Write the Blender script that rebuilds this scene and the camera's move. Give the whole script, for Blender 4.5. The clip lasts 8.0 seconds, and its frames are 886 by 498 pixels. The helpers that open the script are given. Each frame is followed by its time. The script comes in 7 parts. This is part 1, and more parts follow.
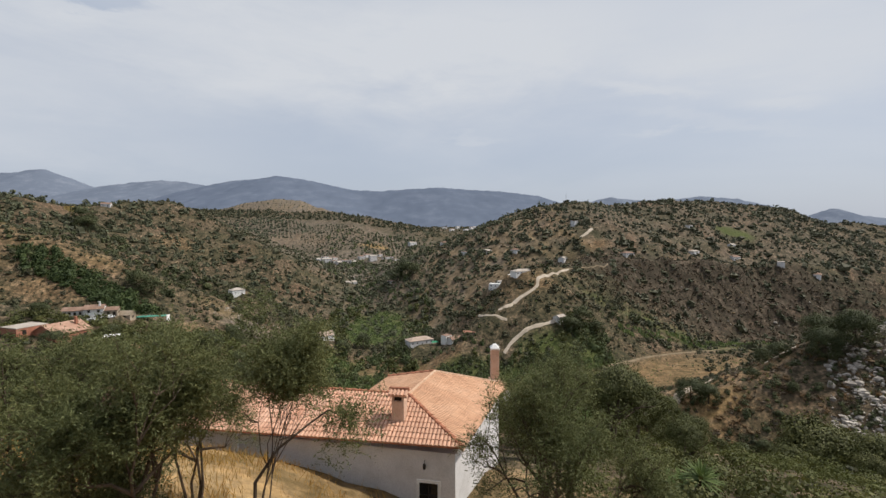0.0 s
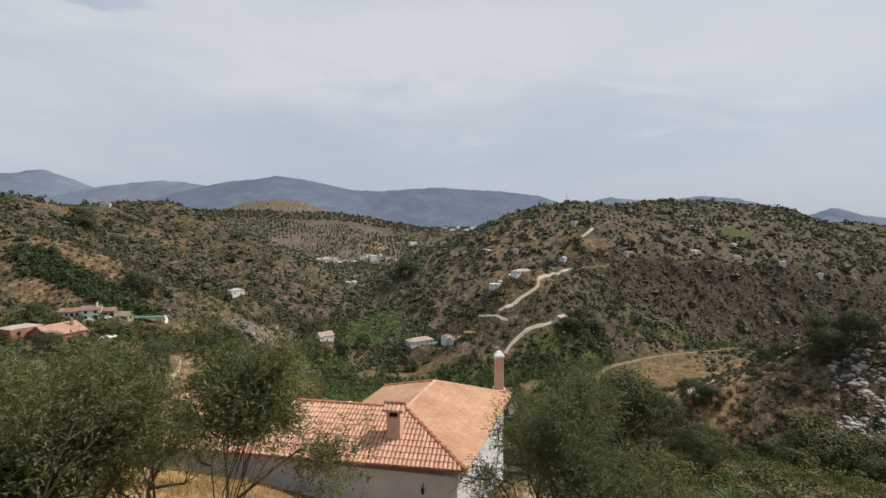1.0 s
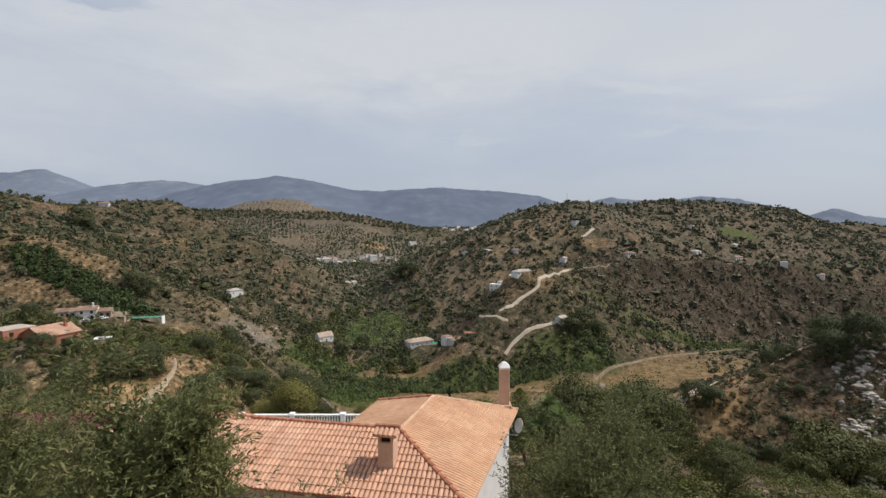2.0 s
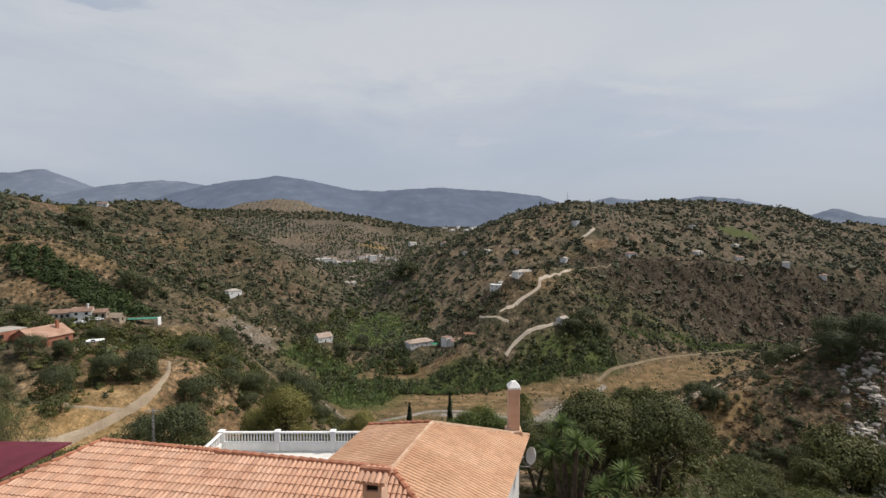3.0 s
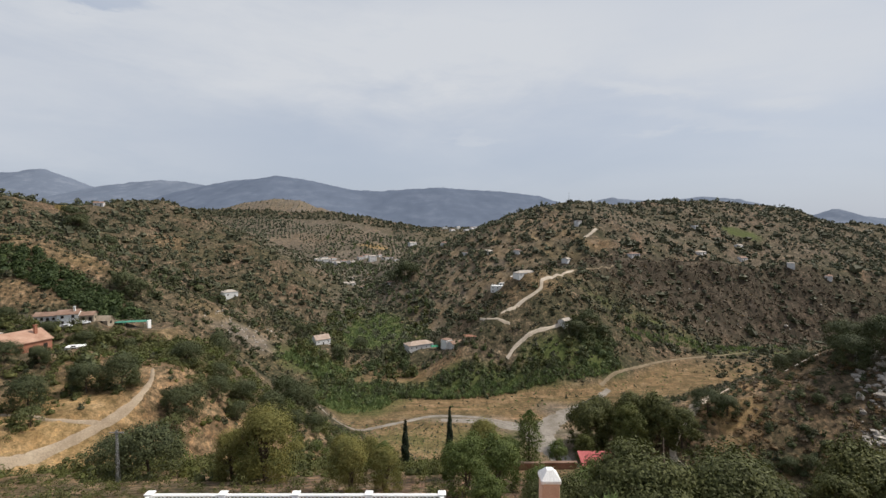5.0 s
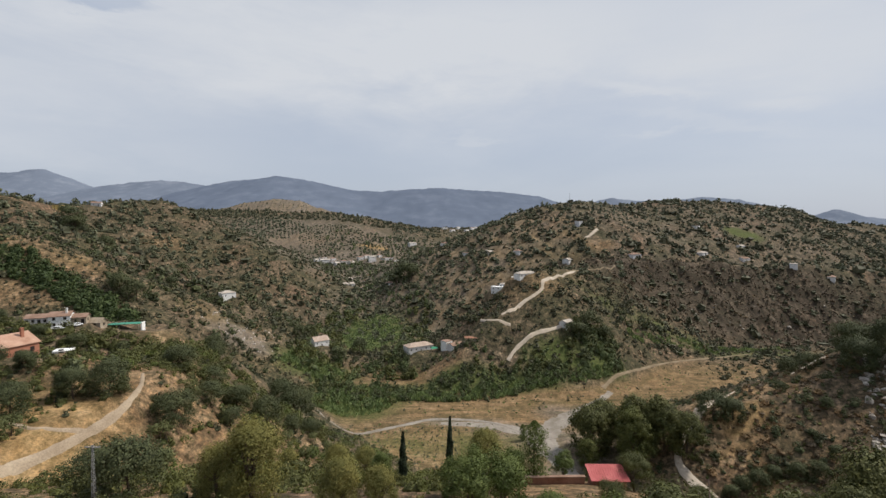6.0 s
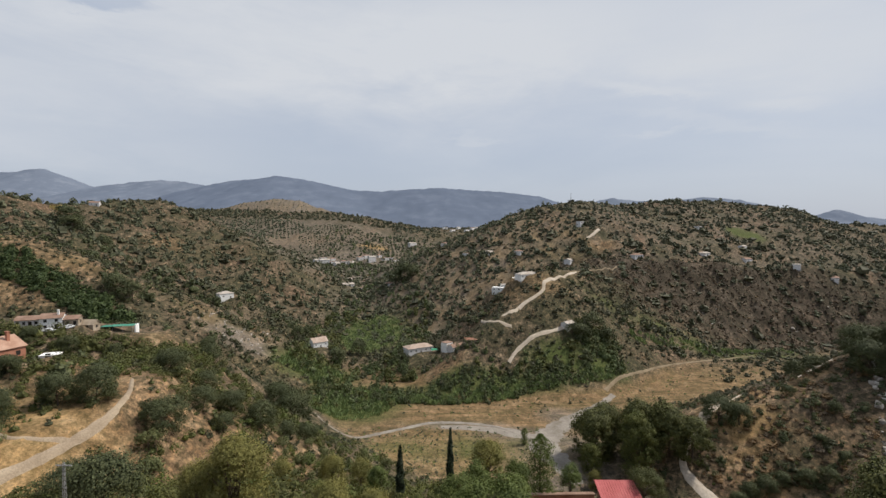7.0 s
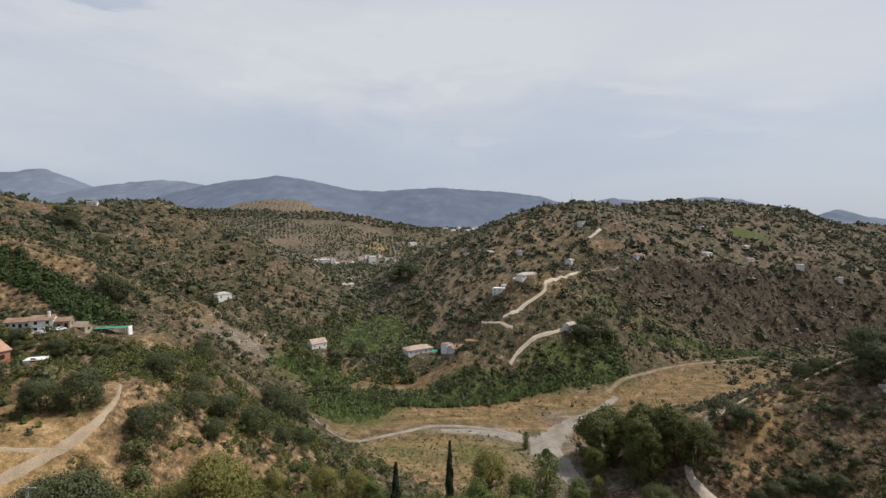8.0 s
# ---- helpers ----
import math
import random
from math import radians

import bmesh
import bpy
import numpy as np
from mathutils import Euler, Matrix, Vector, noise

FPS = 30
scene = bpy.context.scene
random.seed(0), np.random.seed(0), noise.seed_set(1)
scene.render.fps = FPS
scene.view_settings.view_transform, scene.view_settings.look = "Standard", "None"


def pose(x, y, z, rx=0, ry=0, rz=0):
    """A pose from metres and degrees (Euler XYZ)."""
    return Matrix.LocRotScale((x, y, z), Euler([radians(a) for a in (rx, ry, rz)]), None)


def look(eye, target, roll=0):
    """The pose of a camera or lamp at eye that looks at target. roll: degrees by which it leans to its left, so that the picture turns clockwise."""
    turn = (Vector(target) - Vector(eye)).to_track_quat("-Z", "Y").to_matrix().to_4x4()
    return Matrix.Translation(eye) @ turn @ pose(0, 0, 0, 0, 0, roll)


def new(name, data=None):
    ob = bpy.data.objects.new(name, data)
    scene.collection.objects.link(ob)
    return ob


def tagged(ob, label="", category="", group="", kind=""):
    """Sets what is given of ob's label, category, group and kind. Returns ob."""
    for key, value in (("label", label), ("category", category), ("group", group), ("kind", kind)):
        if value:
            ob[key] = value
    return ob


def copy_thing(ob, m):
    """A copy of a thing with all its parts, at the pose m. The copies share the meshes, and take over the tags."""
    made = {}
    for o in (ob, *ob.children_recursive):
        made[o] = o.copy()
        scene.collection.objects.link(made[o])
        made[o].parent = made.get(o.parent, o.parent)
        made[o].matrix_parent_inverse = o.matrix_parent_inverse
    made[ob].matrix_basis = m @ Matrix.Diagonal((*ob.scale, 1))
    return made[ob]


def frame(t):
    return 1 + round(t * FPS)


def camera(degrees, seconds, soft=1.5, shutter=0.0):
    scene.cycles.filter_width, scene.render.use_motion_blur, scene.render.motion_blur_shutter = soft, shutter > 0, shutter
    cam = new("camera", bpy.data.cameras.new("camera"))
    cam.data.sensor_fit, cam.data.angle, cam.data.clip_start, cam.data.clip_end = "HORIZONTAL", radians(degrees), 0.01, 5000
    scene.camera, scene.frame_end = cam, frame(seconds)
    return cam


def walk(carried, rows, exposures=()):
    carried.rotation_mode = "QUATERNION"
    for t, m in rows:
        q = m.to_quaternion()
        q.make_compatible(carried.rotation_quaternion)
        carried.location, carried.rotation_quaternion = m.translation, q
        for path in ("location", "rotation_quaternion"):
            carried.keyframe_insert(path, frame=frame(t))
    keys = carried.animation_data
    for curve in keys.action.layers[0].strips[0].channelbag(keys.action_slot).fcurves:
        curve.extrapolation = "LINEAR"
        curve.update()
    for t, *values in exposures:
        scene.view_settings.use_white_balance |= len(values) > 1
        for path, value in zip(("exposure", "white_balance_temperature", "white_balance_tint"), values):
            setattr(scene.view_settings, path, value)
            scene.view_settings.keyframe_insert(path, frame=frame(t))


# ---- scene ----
cam = camera(88.0, 8.0)
PATH = [
    (0, pose(0.000, 0.000, 60.000, 87.577, 0.063, -0.057)),
    (0.5, pose(-0.022, 0.979, 59.934, 87.599, 0.098, -0.066)),
    (1, pose(0.001, 1.899, 59.905, 87.576, 0.112, -0.036)),
    (1.5, pose(0.017, 2.908, 59.880, 87.570, 0.056, -0.033)),
    (3, pose(0.015, 7.043, 59.805, 87.582, 0.041, -0.024)),
    (3.5, pose(0.043, 8.679, 59.786, 87.597, 0.026, -0.019)),
    (4, pose(0.087, 10.405, 59.777, 87.600, 0.000, 0.000)),
    (4.5, pose(0.131, 12.213, 59.820, 87.585, 0.011, 0.001)),
    (6, pose(0.170, 18.121, 59.721, 87.645, -0.011, 0.005)),
    (6.5, pose(0.162, 20.157, 59.801, 87.654, -0.024, 0.013)),
    (7, pose(0.189, 22.257, 59.803, 87.652, -0.052, 0.033)),
    (7.5, pose(0.238, 24.460, 59.841, 87.631, -0.053, 0.057)),
    (8, pose(0.381, 26.569, 59.895, 87.627, -0.059, 0.081)),
]
EXPOSURES = [(0.0, -0.05), (1.7, -0.07), (2.8, -0.17), (4.1, -0.17), (4.7, -0.07), (6.0, -0.04), (8.0, -0.04)]
walk(cam, PATH, EXPOSURES)

# ---- world, sun ----
SUN_DIR = Vector((0.80, 0.21, 1.12)).normalized()
world = bpy.data.worlds.new("sky")
scene.world = world
world.use_nodes = True
wn, wl = world.node_tree.nodes, world.node_tree.links
wn.clear()


def wnode(kind, **values):
    n = wn.new(kind)
    for k, v in values.items():
        n.inputs[k].default_value = v
    return n


w_out = wnode("ShaderNodeOutputWorld")
w_bg = wnode("ShaderNodeBackground", Strength=0.115)
w_sky = wn.new("ShaderNodeTexSky")
w_sky.sky_type, w_sky.sun_disc = "NISHITA", False
w_sky.sun_elevation = math.asin(SUN_DIR.z)
w_sky.sun_rotation = math.atan2(SUN_DIR.x, SUN_DIR.y)
w_sky.air_density, w_sky.dust_density, w_sky.ozone_density = 1.0, 3.0, 1.5
w_tc = wn.new("ShaderNodeTexCoord")
w_sep = wn.new("ShaderNodeSeparateXYZ")
wl.new(w_tc.outputs["Generated"], w_sep.inputs[0])
# thin cloud sheets: soft bodies that flatten towards the horizon
w_map = wn.new("ShaderNodeMapping")
w_map.inputs["Scale"].default_value = (1.0, 1.0, 3.4)
w_map.inputs["Location"].default_value = (1.3, 0.2, 0.55)
w_map.inputs["Rotation"].default_value = (0.0, radians(9), 0.0)
wl.new(w_tc.outputs["Generated"], w_map.inputs["Vector"])
w_noise = wnode("ShaderNodeTexNoise", Scale=1.7, Detail=8.0, Roughness=0.5, Distortion=0.5)
wl.new(w_map.outputs[0], w_noise.inputs["Vector"])
w_ramp = wn.new("ShaderNodeValToRGB")
w_ramp.color_ramp.interpolation = "EASE"
w_ramp.color_ramp.elements[0].position, w_ramp.color_ramp.elements[1].position = 0.36, 0.66
w_ramp.color_ramp.elements[0].color = (0.0, 0.0, 0.0, 1)
w_ramp.color_ramp.elements[1].color = (1, 1, 1, 1)
wl.new(w_noise.outputs["Fac"], w_ramp.inputs[0])
# the high haze veils the blue; the clouds lie on it
w_veil = wn.new("ShaderNodeMixRGB")
w_veil.inputs["Fac"].default_value = 0.80
w_veil.inputs["Color2"].default_value = (4.55, 5.05, 5.95, 1)
wl.new(w_sky.outputs[0], w_veil.inputs["Color1"])
w_cloud = wn.new("ShaderNodeMixRGB")
w_cloud.inputs["Color2"].default_value = (5.95, 6.2, 6.6, 1)
wl.new(w_veil.outputs[0], w_cloud.inputs["Color1"])
w_rise = wn.new("ShaderNodeMapRange")
w_rise.interpolation_type = "SMOOTHSTEP"
w_rise.inputs["From Min"].default_value, w_rise.inputs["From Max"].default_value = 0.02, 0.26
w_rise.inputs["To Min"].default_value, w_rise.inputs["To Max"].default_value = 0.18, 0.45
wl.new(w_sep.outputs["Z"], w_rise.inputs["Value"])
w_fade = wn.new("ShaderNodeMath")
w_fade.operation = "MULTIPLY"
wl.new(w_ramp.outputs[0], w_fade.inputs[0])
wl.new(w_rise.outputs[0], w_fade.inputs[1])
wl.new(w_fade.outputs[0], w_cloud.inputs["Fac"])
# cloud banks and torn streaks: (across, up) as slopes of the view to the north, half-widths, lean in degrees, weight
BANKS = [(-0.45, 0.47, 0.95, 0.20, -6, 0.95), (0.15, 0.40, 0.60, 0.10, 8, 0.35), (0.86, 0.42, 0.28, 0.13, 0, 0.75), (0.45, 0.30, 0.14, 0.020, -3, 0.55), (0.73, 0.275, 0.10, 0.020, 3, 0.55), (0.58, 0.225, 0.22, 0.016, -4, 0.35),
         (0.56, 0.36, 0.14, 0.035, 0, 0.35), (0.08, 0.205, 0.07, 0.010, 0, 0.25), (-0.85, 0.24, 0.45, 0.10, -12, 0.45), (-0.72, 0.492, 0.10, 0.02, -8, -1.2)]


def wmath(op, a, b, c=None):
    n = wn.new("ShaderNodeMath")
    n.operation = op
    for k, v in enumerate((a, b, c)):
        if v is None:
            continue
        if isinstance(v, (int, float)):
            n.inputs[k].default_value = v
        else:
            wl.new(v, n.inputs[k])
    return n.outputs[0]


w_ahead = wmath("MAXIMUM", w_sep.outputs["Y"], 0.05)
w_torn = wnode("ShaderNodeTexNoise", Scale=5.0, Detail=7.0, Roughness=0.62, Distortion=0.3)
w_flat = wn.new("ShaderNodeMapping")
w_flat.inputs["Scale"].default_value = (1.0, 1.0, 3.5)
wl.new(w_tc.outputs["Generated"], w_flat.inputs["Vector"])
wl.new(w_flat.outputs[0], w_torn.inputs["Vector"])
w_slope = wn.new("ShaderNodeCombineXYZ")
w_shift = wmath("MULTIPLY_ADD", w_torn.outputs["Fac"], 0.14, -0.07)
wl.new(wmath("ADD", wmath("DIVIDE", w_sep.outputs["X"], w_ahead), w_shift), w_slope.inputs["X"])
wl.new(wmath("ADD", wmath("DIVIDE", w_sep.outputs["Z"], w_ahead), w_shift), w_slope.inputs["Y"])
w_sum = 0.0
for bx, bz, rx, rz, lean, weight in BANKS:
    local = wn.new("ShaderNodeMapping")
    local.vector_type = "TEXTURE"
    local.inputs["Location"].default_value = (bx, bz, 0)
    local.inputs["Rotation"].default_value = (0, 0, radians(lean))
    local.inputs["Scale"].default_value = (rx, rz, 1)
    wl.new(w_slope.outputs[0], local.inputs["Vector"])
    reach = wn.new("ShaderNodeVectorMath")
    reach.operation = "LENGTH"
    wl.new(local.outputs[0], reach.inputs[0])
    body = wn.new("ShaderNodeMapRange")
    body.interpolation_type = "SMOOTHSTEP"
    for key, v in (("From Min", 1.5), ("From Max", 0.35), ("To Min", 0.0), ("To Max", weight)):
        body.inputs[key].default_value = v
    wl.new(reach.outputs["Value"], body.inputs["Value"])
    w_sum = wmath("ADD", body.outputs[0], w_sum)
w_bank = wmath("MULTIPLY", w_sum, wmath("MULTIPLY_ADD", w_torn.outputs["Fac"], 1.1, 0.30))
w_clamp = wn.new("ShaderNodeClamp")
wl.new(w_bank, w_clamp.inputs["Value"])
w_streak = wn.new("ShaderNodeMixRGB")
w_streak.inputs["Color2"].default_value = (5.75, 6.0, 6.42, 1)
wl.new(w_cloud.outputs[0], w_streak.inputs["Color1"])
wl.new(w_clamp.outputs[0], w_streak.inputs["Fac"])
wl.new(w_streak.outputs[0], w_bg.inputs["Color"])
wl.new(w_bg.outputs[0], w_out.inputs[0])

sun_data = bpy.data.lights.new("sun", "SUN")
sun_data.energy, sun_data.angle, sun_data.color = 4.25, radians(0.8), (1.0, 0.93, 0.83)
sun = new("sun", sun_data)
sun.matrix_world = look(SUN_DIR * 100, (0, 0, 0))


# ---- materials ----
def material(name, rough=0.9, metal=0.0, spec=0.2):
    m = bpy.data.materials.new(name)
    m.use_nodes = True
    b = m.node_tree.nodes["Principled BSDF"]
    b.inputs["Roughness"].default_value = rough
    b.inputs["Metallic"].default_value = metal
    b.inputs["Specular IOR Level"].default_value = spec
    return m, m.node_tree.nodes, m.node_tree.links, b


def noise_node(nodes, links, scale, detail=4.0, rough=0.55, vector=None):
    n = nodes.new("ShaderNodeTexNoise")
    n.inputs["Scale"].default_value = scale
    n.inputs["Detail"].default_value = detail
    n.inputs["Roughness"].default_value = rough
    if vector:
        links.new(vector, n.inputs["Vector"])
    return n


def ramp(nodes, links, source, stops):
    r = nodes.new("ShaderNodeValToRGB")
    e = r.color_ramp.elements
    while len(e) < len(stops):
        e.new(0.5)
    for el, (p, c) in zip(e, stops):
        el.position, el.color = p, (*c, 1)
    links.new(source, r.inputs[0])
    return r


def mix(nodes, links, fac, a, b, mode="MIX"):
    n = nodes.new("ShaderNodeMixRGB")
    n.blend_type = mode
    for key, v in (("Fac", fac), ("Color1", a), ("Color2", b)):
        if isinstance(v, (int, float)):
            n.inputs[key].default_value = v
        elif isinstance(v, tuple):
            n.inputs[key].default_value = (*v, 1)
        else:
            links.new(v, n.inputs[key])
    return n.outputs[0]


def bump(nodes, links, b, height, strength, distance):
    n = nodes.new("ShaderNodeBump")
    n.inputs["Strength"].default_value = strength
    n.inputs["Distance"].default_value = distance
    links.new(height, n.inputs["Height"])
    links.new(n.outputs[0], b.inputs["Normal"])


def surface(name, base, dark, light, scale, fine, rough=0.85, relief=0.3, depth=0.01, random_amount=0.0):
    """A surface of one colour with stains at one scale and grain at another."""
    m, nodes, links, b = material(name, rough)
    tc = nodes.new("ShaderNodeTexCoord").outputs["Object"]
    n1 = noise_node(nodes, links, scale, 5, 0.6, tc)
    n2 = noise_node(nodes, links, fine, 3, 0.6, tc)
    c1 = ramp(nodes, links, n1.outputs["Fac"], [(0.3, dark), (0.5, base), (0.72, light)]).outputs[0]
    g = ramp(nodes, links, n2.outputs["Fac"], [(0.25, (0.72, 0.72, 0.72)), (0.75, (1.18, 1.18, 1.18))]).outputs[0]
    col = mix(nodes, links, 1.0, c1, g, "MULTIPLY")
    if random_amount:
        oi = nodes.new("ShaderNodeObjectInfo")
        r = ramp(nodes, links, oi.outputs["Random"], [(0.0, (1 - random_amount,) * 3), (1.0, (1 + random_amount,) * 3)]).outputs[0]
        geo = nodes.new("ShaderNodeNewGeometry")
        r2 = ramp(nodes, links, geo.outputs["Random Per Island"], [(0.0, (1 - random_amount,) * 3), (1.0, (1 + random_amount,) * 3)]).outputs[0]
        col = mix(nodes, links, 1.0, col, r, "MULTIPLY")
        col = mix(nodes, links, 1.0, col, r2, "MULTIPLY")
    links.new(col, b.inputs["Base Color"])
    bump(nodes, links, b, n2.outputs["Fac"], relief, depth)
    return m


def leaf_material(name, dark, light, trans=0.25):
    """Foliage: each leaf or clump has its own green, and lets some light through."""
    m, nodes, links, b = material(name, 0.65, 0, 0.25)
    geo = nodes.new("ShaderNodeNewGeometry")
    tc = nodes.new("ShaderNodeTexCoord").outputs["Object"]
    n = noise_node(nodes, links, 0.22, 4, 0.65, tc)
    middle = tuple(0.5 * (p + q) for p, q in zip(dark, light))
    c = ramp(nodes, links, geo.outputs["Random Per Island"], [(0.0, tuple(0.6 * p + 0.4 * q for p, q in zip(dark, middle))), (1.0, tuple(0.6 * p + 0.4 * q for p, q in zip(light, middle)))]).outputs[0]
    t = ramp(nodes, links, n.outputs["Fac"], [(0.3, (0.62, 0.68, 0.62)), (0.5, (1.0, 1.0, 1.0)), (0.7, (1.42, 1.30, 1.15))]).outputs[0]
    col = mix(nodes, links, 1.0, c, t, "MULTIPLY")
    links.new(col, b.inputs["Base Color"])
    tr = nodes.new("ShaderNodeBsdfTranslucent")
    links.new(col, tr.inputs["Color"])
    ms = nodes.new("ShaderNodeMixShader")
    ms.inputs[0].default_value = trans
    links.new(b.outputs[0], ms.inputs[1])
    links.new(tr.outputs[0], ms.inputs[2])
    links.new(ms.outputs[0], nodes["Material Output"].inputs[0])
    return m


M_WALL = surface("whitewash", (0.66, 0.65, 0.65), (0.57, 0.56, 0.55), (0.73, 0.72, 0.71), 0.8, 30, 0.9, 0.2, 0.004)
M_TILE = surface("terracotta_tile", (0.59, 0.355, 0.245), (0.48, 0.26, 0.17), (0.66, 0.43, 0.315), 1.5, 40, 0.85, 0.3, 0.004, 0.14)
M_FLAT_TILE = surface("salmon_tile", (0.60, 0.36, 0.225), (0.52, 0.295, 0.18), (0.66, 0.42, 0.28), 0.7, 40, 0.85, 0.3, 0.004, 0.08)
M_RIDGE = surface("ridge_tile", (0.40, 0.17, 0.10), (0.28, 0.11, 0.07), (0.52, 0.27, 0.18), 2.0, 35, 0.85, 0.3, 0.004, 0.16)
M_MORTAR = surface("mortar", (0.56, 0.38, 0.26), (0.46, 0.28, 0.18), (0.66, 0.50, 0.38), 3.0, 40, 0.95, 0.4, 0.006)
M_CHIMNEY = surface("salmon_render", (0.62, 0.42, 0.31), (0.54, 0.34, 0.24), (0.68, 0.50, 0.39), 1.6, 40, 0.9, 0.25, 0.004)
M_DARK = surface("dark_opening", (0.03, 0.025, 0.022), (0.02, 0.02, 0.02), (0.04, 0.035, 0.03), 3, 30)
M_WHITE = surface("white_paint", (0.84, 0.835, 0.82), (0.75, 0.74, 0.71), (0.87, 0.865, 0.85), 1.2, 40, 0.8, 0.15, 0.003)
M_PAVE = surface("pale_paving", (0.72, 0.70, 0.65), (0.61, 0.59, 0.54), (0.78, 0.76, 0.71), 0.9, 25, 0.9, 0.2, 0.004)
M_ROAD = surface("dirt_track", (0.31, 0.245, 0.175), (0.24, 0.185, 0.13), (0.38, 0.31, 0.225), 0.25, 3, 0.95, 0.3, 0.03)
M_PALE_ROAD = surface("pale_track", (0.46, 0.39, 0.31), (0.36, 0.30, 0.23), (0.54, 0.47, 0.39), 0.08, 1, 0.95, 0.3, 0.03)
M_GRAVEL = surface("river_gravel", (0.245, 0.218, 0.185), (0.165, 0.142, 0.112), (0.32, 0.29, 0.25), 0.14, 1.5, 0.95, 0.4, 0.05)
M_FAINT = surface("faint_track", (0.225, 0.175, 0.115), (0.16, 0.125, 0.08), (0.29, 0.23, 0.16), 0.12, 2, 0.95, 0.4, 0.05)
M_BARK = surface("olive_bark", (0.10, 0.075, 0.055), (0.05, 0.038, 0.03), (0.17, 0.13, 0.10), 3.0, 25, 0.95, 0.8, 0.02)


# ---- the ground ----
def smooth_max(a, b, k):
    h = np.clip(0.5 + 0.5 * (a - b) / k, 0, 1)
    return b + (a - b) * h + k * h * (1 - h)


def crest(x, y, line, slope, flat=0.0, curve=0.0):
    """The height of a hill whose crest follows a line of (x, y, z) and whose flanks fall by a slope."""
    best = np.full(x.shape, -1e9)
    for (x0, y0, z0), (x1, y1, z1) in zip(line, line[1:]):
        dx, dy = x1 - x0, y1 - y0
        t = np.clip(((x - x0) * dx + (y - y0) * dy) / (dx * dx + dy * dy), 0, 1)
        d = np.hypot(x - x0 - t * dx, y - y0 - t * dy)
        d = np.maximum(d - flat, 0)
        best = np.maximum(best, z0 + t * (z1 - z0) - slope * d - curve * d * d)
    return best


def waves(x, y, size, octaves, seed):
    """Fractal relief out of turned sine products, about -1 to 1."""
    rs = np.random.RandomState(seed)
    total, amp, norm = np.zeros(x.shape), 1.0, 0.0
    for _ in range(octaves):
        for _ in range(3):
            a, p, q = rs.uniform(0, 2 * np.pi, 3)
            u = (x * np.cos(a) + y * np.sin(a)) / size * 6.28
            v = (-x * np.sin(a) + y * np.cos(a)) / size * 6.28
            total += amp * np.sin(u + p + 1.3 * np.sin(0.63 * v + q)) * np.cos(0.71 * v + q) / 1.7
        norm += amp
        amp *= 0.52
        size *= 0.49
    return total / norm


def blob(x, y, cx, cy, rx, ry, soft=0.35):
    d = np.hypot((x - cx) / rx, (y - cy) / ry)
    return np.clip((1 + soft - d) / (2 * soft), 0, 1)


HILLS = {
    "track_spur": ([(-135, 0, 47), (-105, 70, 33), (-90, 105, 20.5), (-84, 135, 21), (-98, 175, 16), (-106, 210, 8)], 0.95, 11),
    "terrace_spur": ([(-260, 90, 62), (-160, 125, 36.5), (-104, 134, 25.5)], 0.6, 8),
    "farm_hill": ([(-420, 120, 85), (-240, 180, 38), (-157, 201, 21.4), (-130, 217, 15.5)], 0.8, 12),
    "orchard_hill": ([(-700, 250, 125), (-450, 330, 100), (-330, 330, 66), (-250, 325, 44), (-195, 305, 12)], 0.55, 10),
    "scrub_spur": ([(-340, 430, 58), (-181, 401, 5), (-140, 354, -14)], 0.55, 6),
    "west_hill": ([(-800, 500, 150), (-500, 545, 98), (-474, 579, 89), (-420, 690, 104), (-363, 690, 78), (-272, 650, 43), (-207, 632, 13), (-165, 615, -8)], 0.45, 6),
    "mast_hill": ([(20, 780, 40), (71, 700, 64), (137, 690, 93), (182, 678, 100), (270, 740, 98), (396, 817, 111), (500, 850, 110), (645, 900, 102), (720, 910, 80), (760, 910, 73), (850, 920, 71), (1000, 930, 60), (1300, 950, 55)], 0.33, 4, 0.0009),
    "farm_knoll": ([(-24, 373, -33), (10, 363, -32), (24, 352, -33)], 0.55, 7),
    "cottage_knoll": ([(-130, 395, -28), (-101, 392, -35)], 0.5, 6),
    "villa_shelf": ([(46, 418, 7), (60, 411, 9)], 2.4, 7),
    "long_shelf": ([(60, 406, 22), (82, 403, 22.5)], 2.4, 5),
    "road_spur": ([(182, 678, 98), (200, 510, 27), (130, 450, 25), (75, 402, 23), (20, 340, -22)], 0.75, 6),
    "brow": ([(150, 470, 26), (200, 510, 28), (396, 535, 18), (600, 560, 12)], 1.0, 5),
    "east_slope": ([(420, 120, 85), (270, 195, 35), (200, 222, 5), (125, 226, -20)], 0.6, 8),
    "olive_hill": ([(-1100, 1250, 130), (-680, 1300, 118), (-288, 1300, 106), (-131, 1310, 80), (-40, 1350, 60)], 0.34, 6),
    "olive_dome": ([(-1250, 1950, 110), (-955, 1900, 136), (-800, 1900, 170), (-678, 1900, 186), (-600, 1900, 180), (-516, 1900, 150), (-350, 1950, 110)], 0.5, 20),
}
HOUSE_PROFILE = ((-400, -120, 0, 17, 37, 86, 112, 140, 200, 260), (170, 92, 56.2, 50.0, 42.5, 21.5, 8.0, -11.0, -46.0, -80.0))
FLOOR_PROFILE = ((-400, 480, 640, 1011, 2000, 3000, 5000), (-46, -45, -27, -8, 62, 80, 90))


